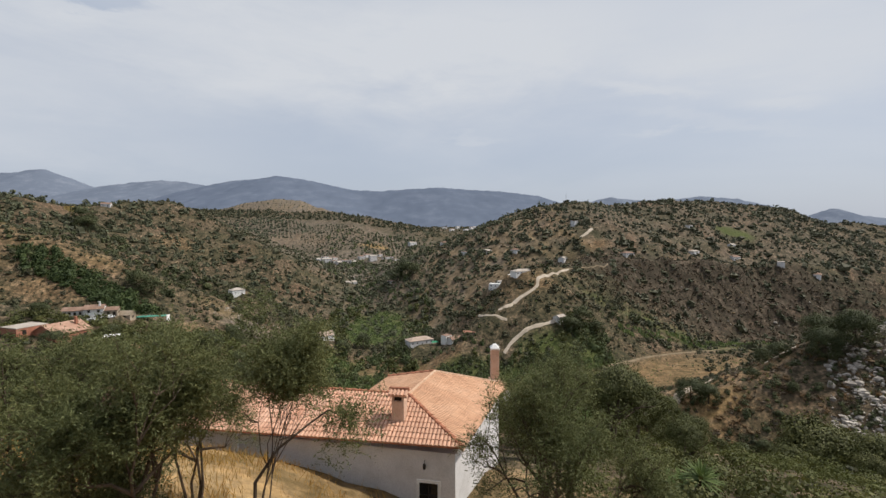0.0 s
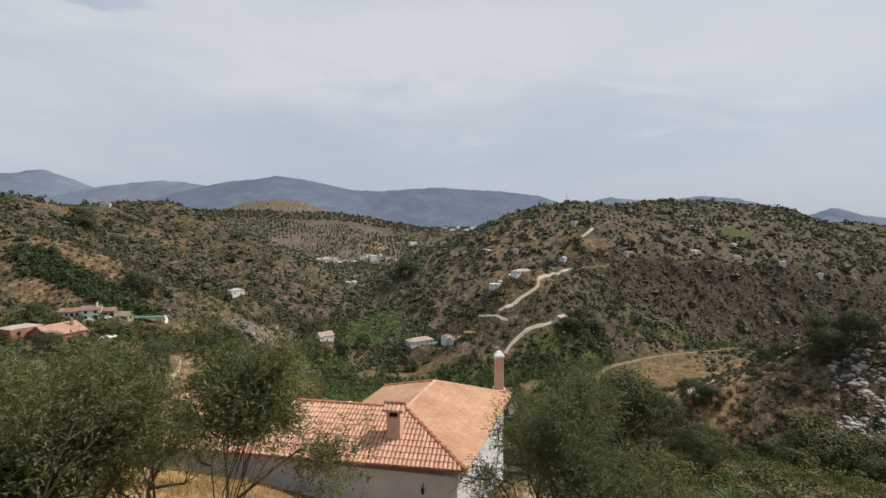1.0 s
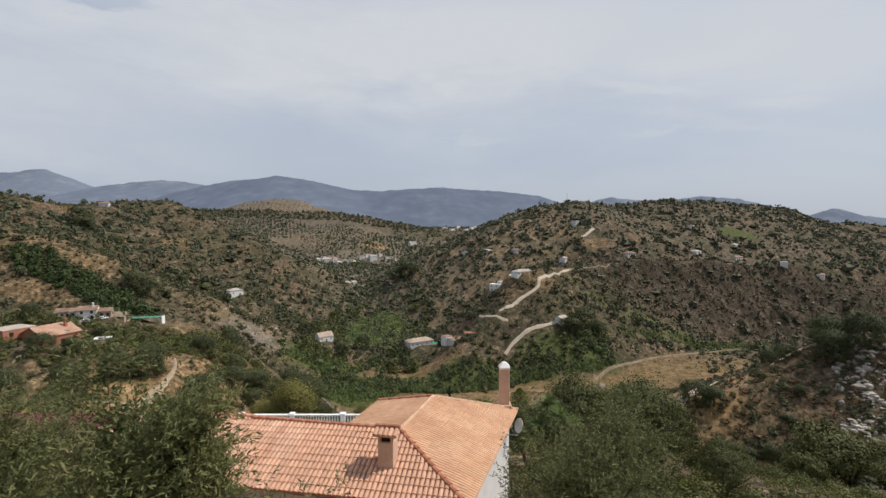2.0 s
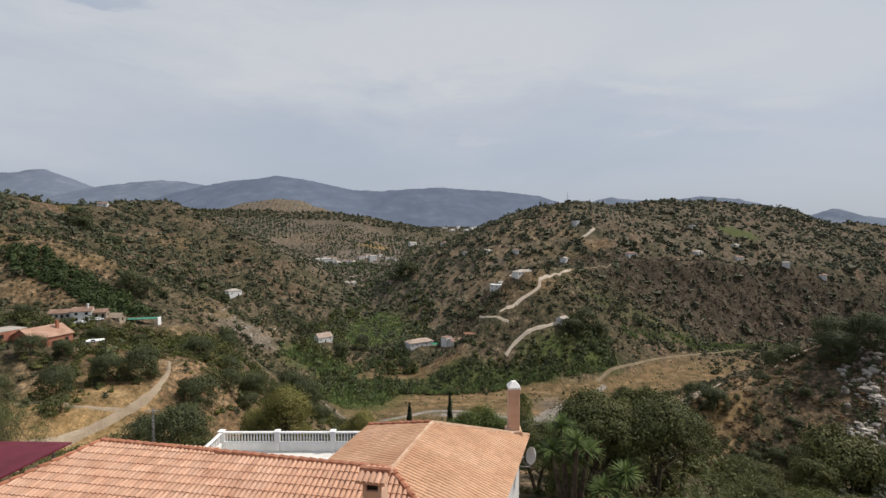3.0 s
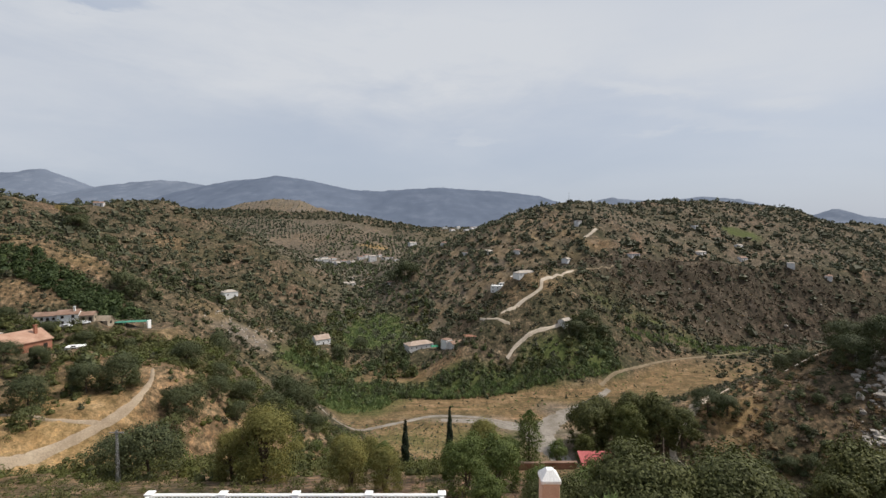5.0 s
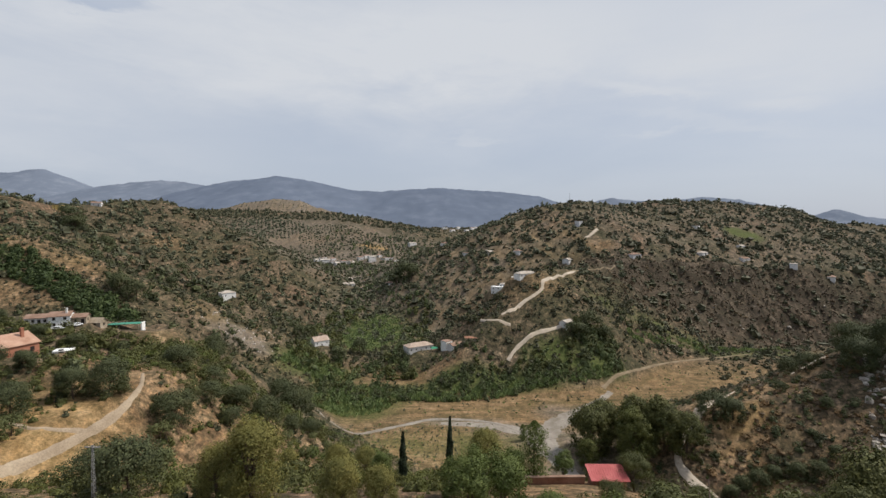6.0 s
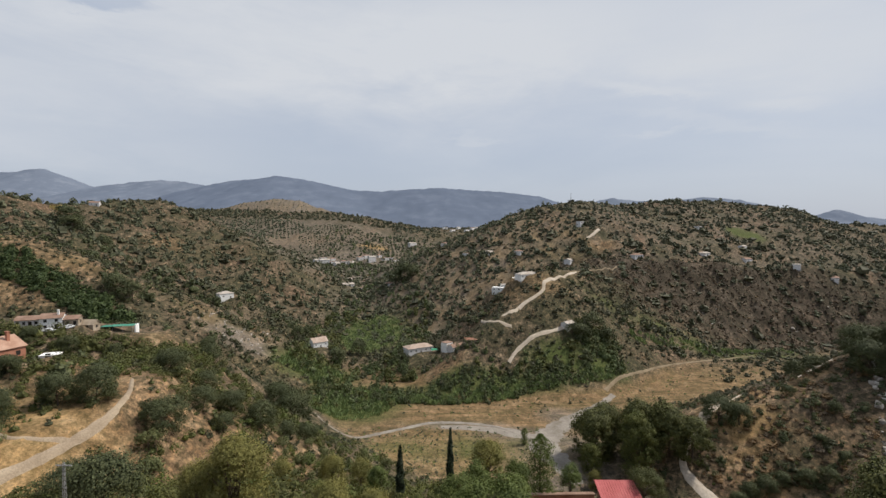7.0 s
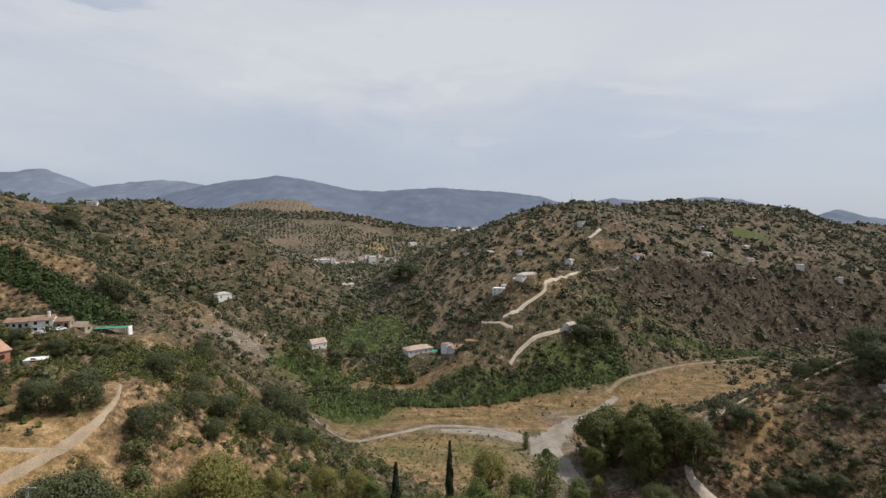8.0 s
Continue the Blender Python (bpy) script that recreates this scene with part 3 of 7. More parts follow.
M_RAVINE = leaf_material("ravine_leaf", (0.024, 0.042, 0.014), (0.080, 0.112, 0.038), 0.2)
M_THICKET = leaf_material("thicket_leaf", (0.048, 0.070, 0.026), (0.155, 0.190, 0.080), 0.25)
M_SCRUB = leaf_material("scrub_leaf", (0.026, 0.032, 0.015), (0.095, 0.098, 0.052), 0.15)
M_TUFT = leaf_material("hill_bush_leaf", (0.034, 0.038, 0.019), (0.105, 0.104, 0.060), 0.1)
M_TUFT_GREY = leaf_material("hill_broom_leaf", (0.038, 0.038, 0.023), (0.108, 0.102, 0.062), 0.1)
M_RUST = leaf_material("rust_scrub", (0.092, 0.058, 0.027), (0.20, 0.125, 0.058), 0.15)
# Paler, greyer copy of the oak green; distance haze is put into the colour.
M_HAZED_OAK = leaf_material("hazed_oak_leaf", (0.054, 0.063, 0.036), (0.155, 0.165, 0.100), 0.16)
M_BROWN = leaf_material("brown_scrub", (0.050, 0.038, 0.024), (0.140, 0.100, 0.060), 0.1)
M_DRY = leaf_material("dry_scrub", (0.09, 0.065, 0.035), (0.21, 0.155, 0.085), 0.15)
M_CANE = leaf_material("cane_leaf", (0.085, 0.125, 0.042), (0.205, 0.260, 0.100), 0.36)
M_CYPRESS = leaf_material("cypress_leaf", (0.010, 0.018, 0.008), (0.032, 0.045, 0.02), 0.1)
M_GRASS = leaf_material("dry_grass_blade", (0.30, 0.17, 0.045), (0.56, 0.36, 0.115), 0.3)
M_YUCCA = leaf_material("yucca_leaf", (0.05, 0.085, 0.02), (0.15, 0.20, 0.06), 0.25)


def turned_quads(centres, normals, sizes, rs, ratio=1.0, along=None):
    """Four-cornered leaves at the centres. along: the way their length runs."""
    n = normals / np.linalg.norm(normals, axis=1)[:, None]
    u = rs.normal(size=n.shape) if along is None else along + rs.normal(size=n.shape) * 0.35
    u = u - n * np.sum(u * n, 1)[:, None]
    u /= np.linalg.norm(u, axis=1)[:, None] + 1e-9
    v = np.cross(n, u)
    u = u * sizes[:, None] * 0.5
    v = v * sizes[:, None] * 0.5 * ratio
    corners = np.stack([centres - u - 0.4 * v, centres + 0.1 * u - v, centres + u + 0.3 * v, centres - 0.2 * u + v], 1)
    return corners.reshape(-1, 3)


def quad_faces(count):
    return np.arange(count * 4).reshape(-1, 4)


def crown_points(rs, lumps, per_lump, radius, height, lump_size, low=0.25, lobes=8, jitter=0.38):
    """Leaf places on the outsides of many small lumps, heaped into a dome of uneven outline. The crown's foot is at z = 0."""
    bough = rs.normal(size=(lobes, 3))
    bough /= np.linalg.norm(bough, axis=1)[:, None]
    swell = rs.uniform(-0.22, 0.42, lobes)
    d = rs.normal(size=(lumps, 3))
    d /= np.linalg.norm(d, axis=1)[:, None]
    d[:, 2] = np.where(d[:, 2] < -0.55, -d[:, 2], d[:, 2])
    near = np.exp((d @ bough.T - 1) * 5.0)
    r = 0.78 + near @ swell
    r = np.clip(r, 0.5, 1.15) * rs.uniform(0.62, 1.0, lumps) ** 0.7
    c = d * r[:, None] * np.array([radius, radius, height * 0.52]) * 0.88 + np.array([0, 0, height * 0.46])
    # the lower boughs hang down to the ground
    under = d[:, 2] < 0
    c[under, 2] = height * 0.46 * (1 + d[under, 2] / 0.55)
    c[under, :2] *= 1.12
    o = rs.normal(size=(lumps, per_lump, 3))
    o[..., 2] += low
    o /= np.linalg.norm(o, axis=2)[..., None]
    q = lump_size * rs.uniform(0.5, 1.7, (lumps, 1, 1)) * rs.uniform(0.3, 1.3, (lumps, per_lump, 1))
    p = c[:, None, :] + o * q * np.array([1, 1, 0.85])
    p[..., 2] = np.maximum(p[..., 2], 0.02 * height)
    n = o + 0.6 * d[:, None, :] + rs.normal(size=o.shape) * jitter
    return p.reshape(-1, 3), n.reshape(-1, 3)


def tube(bm, points, radii, sides=6):
    """A round limb through points."""
    rings = []
    for i, (p, r) in enumerate(zip(points, radii)):
        p = Vector(p)
        d = (Vector(points[min(i + 1, len(points) - 1)]) - Vector(points[max(i - 1, 0)])).normalized()
        a = d.orthogonal().normalized()
        b = d.cross(a)
        rings.append([bm.verts.new(p + (a * math.cos(k * 2 * math.pi / sides) + b * math.sin(k * 2 * math.pi / sides)) * r) for k in range(sides)])
    for r0, r1 in zip(rings, rings[1:]):
        for k in range(sides):
            bm.faces.new((r0[k], r0[(k + 1) % sides], r1[(k + 1) % sides], r1[k]))
    bm.faces.new(rings[0][::-1])
    bm.faces.new(rings[-1])


def trunk_mesh(rs, height, spread, girth, stems=1, reach=0.6):
    """A tapered trunk with limbs that reach into the crown."""
    bm = bmesh.new()
    for _ in range(stems):
        lean = rs.normal(size=2) * (0.06 if stems == 1 else 0.22)
        top = height * reach
        pts = [Vector((0, 0, -0.4)), Vector((lean[0] * top * 0.3, lean[1] * top * 0.3, top * 0.35)), Vector((lean[0] * top * 0.7 + rs.normal() * 0.1, lean[1] * top * 0.7, top * 0.7)), Vector((lean[0] * top, lean[1] * top, top))]
        tube(bm, pts, [girth * 1.25, girth, girth * 0.75, girth * 0.4])
        for k in range(4):
            a = rs.uniform(0, 6.28)
            base = pts[1].lerp(pts[2], rs.uniform(0.2, 1))
            tip = base + Vector((math.cos(a) * spread * 0.6, math.sin(a) * spread * 0.6, height * rs.uniform(0.15, 0.4)))
            mid = base.lerp(tip, 0.5) + Vector((0, 0, 0.12 * height * rs.uniform(-0.5, 0.5)))
            tube(bm, [base, mid, tip], [girth * 0.55, girth * 0.35, girth * 0.12], 5)
    return bm


def column_points(rs, count, radius, height):
    """Leaf places in a slim upright crown."""
    k = rs.uniform(0.03, 1, count)
    a = rs.uniform(0, 6.28, count)
    wide = radius * np.minimum(1, (1 - k) * 4.5) ** 0.55 * np.minimum(1, 0.45 + k * 2.5) * (1 + 0.3 * np.sin(a * 3 + k * 17) + 0.2 * np.sin(a * 2 - k * 41))
    r = wide * np.sqrt(rs.uniform(0.25, 1.1, count))
    p = np.stack([np.cos(a) * r, np.sin(a) * r, k * height], 1)
    return p, np.stack([np.cos(a), np.sin(a), np.full(count, 0.4)], 1) + rs.normal(size=(count, 3)) * 0.5


def tree(name, label, category, seed, height, width, mat, lumps=18, per_lump=70, leaf=0.45, foot=0.25, stems=1, lump=0.22, ratio=0.8, group="", column=False):
    """A tree at the origin: a trunk and a crown."""
    rs = np.random.RandomState(seed)
    t = thing(name, label, category, group=group)
    part("trunk", trunk_mesh(rs, height, width / 2, 0.016 * height + 0.04, stems), M_BARK, t)
    h = height * (1 - foot)
    p, n = crown_points(rs, lumps, per_lump, width / 2 * 0.86, h, lump * (width + h) / 2)
    if column:
        p, n = column_points(rs, lumps * per_lump, width / 2, h)
    p[:, 2] += height * foot
    size = leaf * rs.uniform(0.6, 1.4, len(p))
    crown = new("crown", bulk_mesh("crown", turned_quads(p, n, size, rs, ratio), quad_faces(len(p)), mat))
    crown.parent = t
    return t


def plant(proto, x, y, scale=1.0, turn=0.0, sink=0.15, tall=1.0):
    """Set a copy of a tree on the ground."""
    c = copy_thing(proto, pose(x, y, float(ground(x, y)) - sink, 0, 0, turn))
    c.matrix_basis = c.matrix_basis @ Matrix.Diagonal((scale, scale, scale * tall, 1))
    return c


SET = set()


def plant_all(protos, places, height):
    """Plant (x, y, height) rows with several prototypes of a given height in turn; the first prototypes are set up too."""
    for i, (x, y, h) in enumerate(places):
        p = protos[i % len(protos)]
        k = h / height
        turn = (i * 67) % 360
        if p.name not in SET:
            SET.add(p.name)
            p.matrix_basis = pose(x, y, float(ground(x, y)) - 0.15, 0, 0, turn) @ Matrix.Diagonal((k, k, k, 1))
        else:
            plant(p, x, y, k / p.scale[0], turn)


CAROB_LABEL = "dark green rounded carob tree on the dry slope"
carobs = [tree("carob_tree", CAROB_LABEL, "tree", 100 + k, 10.0, 13.5 + k, M_CAROB, 100, 130, 0.28, 0.02, lump=0.115, group="carob trees") for k in range(3)]
olives = [tree("olive_tree", "small grey-green olive tree on the dry slope", "tree", 120 + k, 4.0, 4.8, M_OLIVE, 24, 40, 0.28, 0.1, lump=0.16, group="young olive trees") for k in range(2)]
tamarisks = [tree("tamarisk_tree", "yellowish feathery tamarisk tree on the slope", "tree", 130 + k, 12.0, 10.0, M_YELLOW, 160, 130, 0.28, 0.02, 3, lump=0.09, ratio=0.45, group="tamarisk trees") for k in range(2)]
poplars = [tree("poplar_tree", "slim light green poplar tree with upright crown", "tree", 140 + k, 12.0, 4.4, M_GREEN, 120, 75, 0.20, 0.03, group="poplar trees", column=True) for k in range(2)]
river_trees = [tree("eucalyptus_tree", "tall dark green tree beside the gravel riverbed", "tree", 150 + k, 24.0, 21.0, M_DEEP, 170, 110, 0.62, 0.02, lump=0.085, group="riverside trees") for k in range(2)]
river_trees.append(tree("eucalyptus_tree", "tall yellowish green tree beside the gravel riverbed", "tree", 153, 24.0, 17.0, M_WILLOW, 170, 100, 0.55, 0.02, lump=0.085, ratio=0.6, group="riverside trees"))
leafy = [tree("leafy_tree", "broad bright green leafy tree below the terrace", "tree", 160 + k, 10.0, 10.0, M_GREEN, 110, 80, 0.26, 0.04, 2, lump=0.1, group="leafy trees below the terrace") for k in range(2)]
east_trees = [tree("leafy_tree", "broad green leafy tree on the east bank", "tree", 190 + k, 12.0, 13.0, M_DEEP, 130, 110, 0.30, 0.03, 2, lump=0.1, group="leafy trees on the east bank") for k in range(2)]
near_carobs = [tree("carob_tree", "dense dark carob tree beside the villa", "tree", 170 + k, 9.0, 9.8, M_DEEP, 84, 290, 0.18, 0.04, 2, 0.080, 0.42, group="carob trees beside the villa") for k in range(2)]

plant_all(carobs, [(-84, 121, 8.5), (-78, 124, 9), (-65.5, 128, 9), (-89, 111, 8.5), (-40, 75.5, 8.3), (-49, 82, 6.5), (-62, 155, 9), (-55, 159, 9), (-62, 209, 14), (-70, 215, 12),
                   (-78, 152, 8), (-72, 160, 7), (-98, 212, 8), (-88, 195, 8), (119, 217, 12), (126, 214, 11), (176, 250, 9), (173, 234, 9), (182, 216, 16), (195, 214, 17), (190, 228, 15), (205, 236, 14)], 10.0)
plant_all(carobs, [(108, 186, 6.5), (114, 188, 6), (120, 189, 7), (127, 190, 6), (134, 188, 6.5), (141, 186, 6), (150, 190, 5), (160, 206, 5), (152, 222, 5), (148, 198, 4.5), (-98, 104, 8), (-65, 145, 7), (-58, 142, 6), (-50, 168, 6), (-46, 175, 6), (-168, 190, 7), (-152, 189, 6), (-140, 192, 6.5), (-127, 198, 6), (-119, 192, 6.5), (-108, 126, 6), (-101, 128, 5.5), (62, 97, 6.5), (57, 104, 5), (70, 118, 6)], 10.0)
far_carobs = [tree("carob_tree", "dark green rounded carob tree on the far slope", "tree", 180 + k, 10.0, 12.0 + k, M_CAROB, 60, 55, 0.42, 0.02, lump=0.125, group="carob trees") for k in range(3)]
plant_all(far_carobs, [(-290, 400, 16), (-420, 536, 26), (-408, 528, 20), (-330, 470, 15), (-180, 380, 9), (-230, 420, 10), (-200, 355, 10), (-199, 300, 16), (-191, 303, 14), (-205, 306, 13), (-300, 500, 12), (-370, 520, 14),
                   (-430, 560, 10), (-80, 366, 15), (-118, 392, 10), (-70, 400, 16), (-112, 400, 11), (-40, 600, 22), (-50, 612, 24), (-60, 610, 18), (-30, 420, 9), (-15, 405, 9), (98, 345, 15), (108, 352, 18), (118, 350, 14), (92, 346, 10)], 10.0)
plant_all(olives, [(-45, 151, 3.6), (-41, 153, 3.8), (-38, 167, 4.4), (-32, 157, 4.2), (-40, 142, 4), (-43, 168, 3.6), (-36, 146, 4), (-48, 158, 4), (-30, 168, 4.2), (-34, 176, 4),
                   (-44, 135, 4), (-28, 150, 4), (-52, 146, 3.6), (-24, 162, 3.8), (-61, 117, 7), (-65, 122, 6), (-25, 140, 4.2), (-20, 150, 4), (-33, 135, 4.5), (-27, 181, 5), (-21, 190, 5), (-15, 180, 4), (-10, 172, 4), (-82, 104, 4.4)], 4.0)
plant_all(tamarisks, [(-22.3, 71, 11.5), (7.9, 100, 10.5), (-9.8, 62, 7), (-6.3, 63, 5.8), (-27.5, 73, 8), (-42, 122, 8), (-20, 104, 8), (62, 205, 9), (-32, 112, 7), (-14, 100, 7)], 12.0)
plant_all(poplars, [(13.6, 84, 9.4), (40, 243, 8.5), (-28, 79, 7)], 12.0)
plant_all([river_trees[0]], [(69, 228, 27), (77, 236, 25), (102, 206, 20)], 24.0)
plant_all([river_trees[2]], [(82, 210, 27), (64, 216, 14)], 24.0)
plant_all([river_trees[1]], [(95, 211, 26), (88, 224, 24)], 24.0)
plant_all(leafy, [(4.5, 79, 6), (1.5, 73, 5.5), (9, 76, 5), (6, 62, 6.5), (2.5, 60, 6), (8.5, 52, 4.5), (3.5, 47.5, 4), (10, 45, 5), (-10, 92, 5), (12.5, 95, 6), (20, 92, 5)], 10.0)
plant_all(east_trees, [(93, 113, 21.5), (101, 116, 20), (86, 110, 14), (105, 109, 17), (113, 113, 18), (98, 104, 10), (120, 108, 14)], 12.0)
plant_all(near_carobs, [(8.8, 34.5, 8.2), (12.8, 34, 8.4), (15.6, 36.5, 7.0), (11.5, 40, 6.6), (6.5, 38, 6), (18, 33, 4.2), (15.5, 29, 3.6), (20, 58, 4.6), (24, 59, 4.4), (28, 57, 3.8), (33, 58.5, 3.6), (31, 62, 3.4), (37, 60, 3.0), (16.5, 61, 4.4), (28.6, 84.5, 7)], 9.0)


def cypress(x, y, top, width):
    rs = np.random.RandomState(int(abs(x * 10)) + 7)
    z0 = float(ground(x, y))
    h = top - z0
    t = thing("cypress_tree", "slender dark green cypress on the slope below", "tree", (x, y, z0 - 0.2), group="cypress trees")
    bm = bmesh.new()
    tube(bm, [(0, 0, 0), (0, 0, h * 0.5), (0, 0, h * 0.95)], [0.16, 0.1, 0.02])
    part("trunk", bm, M_BARK, t)
    n = 2600
    k = rs.uniform(0.02, 1, n)
    prof = np.minimum(1, (1 - k) * 1.9) ** 0.75 * np.minimum(1, k * 9) * width / 2
    a = rs.uniform(0, 6.28, n)
    r = prof * np.sqrt(rs.uniform(0.35, 1.1, n)) * (1 + 0.25 * np.sin(a * 3 + k * 25))
    p = np.stack([np.cos(a) * r, np.sin(a) * r, k * h], 1)
    nrm = np.stack([np.cos(a), np.sin(a), np.full(n, 0.3)], 1) + rs.normal(size=(n, 3)) * 0.35
    up = np.tile(np.array([0, 0, 1.0]), (n, 1))
    c = new("crown", bulk_mesh("crown", turned_quads(p, nrm, rs.uniform(0.35, 0.7, n), rs, 0.45, up), quad_faces(n), M_CYPRESS))
    c.parent = t


cypress(1.3, 92, 29.3, 0.98)
cypress(-5.6, 83, 30.8, 0.98)


def twigs(rs, pts, dirs, per_tip, per_twig, length, leaf):
    """Leaf places, facings, lengths and ways for sprays of narrow leaves that stand along short bent twigs."""
    n = len(pts) * per_tip
    base = np.repeat(pts, per_tip, 0) + rs.normal(size=(n, 3)) * 0.05
    way = np.repeat(dirs, per_tip, 0) * 0.55 + rs.normal(size=(n, 3)) * 0.75 + np.array([0, 0, 0.22])
    way /= np.linalg.norm(way, axis=1)[:, None]
    long = length * rs.uniform(0.5, 1.3, n)
    k = np.linspace(0.08, 1.0, per_twig)[None, :, None]
    sag = np.array([0, 0, -0.35]) * (k ** 2)
    p = base[:, None] + (way[:, None] * k + sag * rs.uniform(0.2, 1.0, (n, 1, 1))) * long[:, None, None]
    out = rs.normal(size=p.shape)
    along = way[:, None] * 0.8 + out * 0.75
    along /= np.linalg.norm(along, axis=2)[..., None]
    size = leaf * rs.uniform(0.65, 1.35, p.shape[:2])
    p = p + along * size[..., None] * 0.5
    face = np.cross(along, rs.normal(size=p.shape)) + np.array([0, 0, 0.5])
    return p.reshape(-1, 3), face.reshape(-1, 3), size.ravel(), along.reshape(-1, 3)


def olive_near(seed, x, y, top, width, leaves, stems, label, bare=0.36, spray=0.42, girth=0.06, limbs=(), lean=0.0, skirt=0.0):
    """A feathery olive at close range: bent stems, forked limbs, twigs and thousands of narrow leaves. limbs: further low boughs, as points from the tree's foot; lean: how far the top stands to the east; skirt: the height below which it is bare."""
    rs = np.random.RandomState(seed)
    z0 = float(ground(x, y))
    high = top - z0
    t = thing("olive_tree", label, "tree", (x, y, z0 - 0.05), 0, group="olive trees beside the villa")
    bm = bmesh.new()
    tips = []

    def grow(p, d, length, r, level):
        q = p + d * length * 0.5 + Vector(rs.normal(size=3) * 0.07 * length)
        e = q + (d + Vector(rs.normal(size=3) * 0.25)).normalized() * length * 0.5
        tube(bm, [p, q, e], [r, r * 0.82, r * 0.62], 6 if level < 2 else 4)
        if level >= 2:
            tips.append((q, d))
        if level >= 3:
            tips.append((e, d))
        if level >= 4:
            return
        for _ in range(3):
            nd = (d * 0.75 + Vector((rs.normal() * 0.62, rs.normal() * 0.62, rs.normal() * 0.35 + 0.16))).normalized()
            grow(e, nd, length * rs.uniform(0.55, 0.78), r * 0.55, level + 1)

    for k in range(stems):
        a = 6.28 * k / stems + rs.uniform(-0.5, 0.5)
        tilt = rs.uniform(0.2, 0.5)
        grow(Vector((math.cos(a) * 0.12, math.sin(a) * 0.12, -0.2)), Vector((math.cos(a) * tilt, math.sin(a) * tilt, 1)).normalized(), high * bare, girth, 0)
    pts = np.array([tuple(p) for p, _ in tips])
    dirs = np.array([tuple(d) for _, d in tips])
    # the limbs are drawn in to the tree's width and height before the leaves are set on them
    k = (width / 2 - 0.25) / np.percentile(np.hypot(pts[:, 0], pts[:, 1]), 96)
    kz = (high - 0.25) / pts[:, 2].max()
    for vert in bm.verts:
        vert.co = Vector((vert.co.x * k + lean * min(1, max(0, vert.co.z * kz / high)), vert.co.y * k, vert.co.z * kz))
    pts = pts * np.array([k, k, kz])
    pts[:, 0] += lean * np.clip(pts[:, 2] / high, 0, 1)
    dirs = dirs[pts[:, 2] > skirt]
    pts = pts[pts[:, 2] > skirt]
    per_tip = 5
    per_twig = max(5, round(leaves / (len(pts) * per_tip)))
    for limb in limbs:
        line = [Vector(q) for q in limb]
        tube(bm, line, [girth * 0.62 * (1 - 0.75 * i / (len(line) - 1)) for i in range(len(line))], 6)
        end = np.array(line[-1]) + rs.normal(size=(60, 3)) * np.array([0.30, 0.25, 0.36])
        pts = np.concatenate([pts, end])
        dirs = np.concatenate([dirs, rs.normal(size=(60, 3)) * 0.4 + np.array([0.2, 0, 0.3])])
    part("trunk", bm, M_BARK, t)
    p, face, size, along = twigs(rs, pts, dirs, per_tip, per_twig, spray, 0.068)
    p[:, 2] = np.maximum(p[:, 2], 0.1)
    c = new("crown", bulk_mesh("crown", turned_quads(p, face, size, rs, 0.27, along * 2), quad_faces(len(p)), M_OLIVE))
    c.parent = t
    return t


def core_quads(rs, size, flat):
    """The closed inner body of a bush: an uneven mound."""
    rings = []
    for r, z in ((0.80, 0.0), (1.0, 0.45), (0.80, 0.95), (0.30, 1.28)):
        a = np.arange(7) * math.pi * 2 / 7 + r * 2
        k = rs.uniform(0.72, 1.22, 7)
        rings.append(np.stack([np.cos(a) * r * k, np.sin(a) * r * k, z * flat * rs.uniform(0.85, 1.15, 7)], 1) * size)
    out = []
    for low, high in zip(rings, rings[1:]):
        for k in range(7):
            out += [low[k], low[(k + 1) % 7], high[(k + 1) % 7], high[k]]
    top = rings[-1]
    out += [top[0], top[1], top[2], top[3], top[0], top[3], top[4], top[5]]
    return np.array(out)


def scatter_mesh(name, places, mats_seed, quads, leaf, mat, label, category, flat=0.8, shapes=8):
    """Many small bushes as one mesh. places: rows of x, y, radius."""
    rs = np.random.RandomState(mats_seed)
    places = np.asarray(places)
    protos = []
    for _ in range(shapes):
        p, n = crown_points(rs, max(4, quads // 4), 4, 0.95, 1.55 * flat, 0.34, jitter=0.3) if quads < 40 else crown_points(rs, quads // 10, 10, 0.95, 1.6 * flat, 0.30)
        v = turned_quads(p, n, leaf * rs.uniform(0.6, 1.4, len(p)), rs, 0.8)
        protos.append(np.concatenate([v, core_quads(rs, 0.60, flat)]) if quads < 160 else v)
    kind = rs.randint(0, shapes, len(places))
    z = ground(places[:, 0], places[:, 1])
    blocks = []
    for k in range(shapes):
        sel = places[kind == k]
        a = rs.uniform(0, 6.28, len(sel))
        s = sel[:, 2]
        v = protos[k]
        x = (v[None, :, 0] * np.cos(a)[:, None] - v[None, :, 1] * np.sin(a)[:, None]) * s[:, None] + sel[:, 0:1]
        y = (v[None, :, 0] * np.sin(a)[:, None] + v[None, :, 1] * np.cos(a)[:, None]) * s[:, None] + sel[:, 1:2]
        zz = v[None, :, 2] * s[:, None] * rs.uniform(0.7, 1.25, len(sel))[:, None] + z[kind == k][:, None] - 0.12 * s[:, None]
        blocks.append(np.stack([x, y, zz], 2).reshape(-1, 3))
    verts = np.concatenate(blocks)
    return tagged(new(name, bulk_mesh(name, verts, quad_faces(len(verts) // 4), mat)), label, category, kind="stuff")


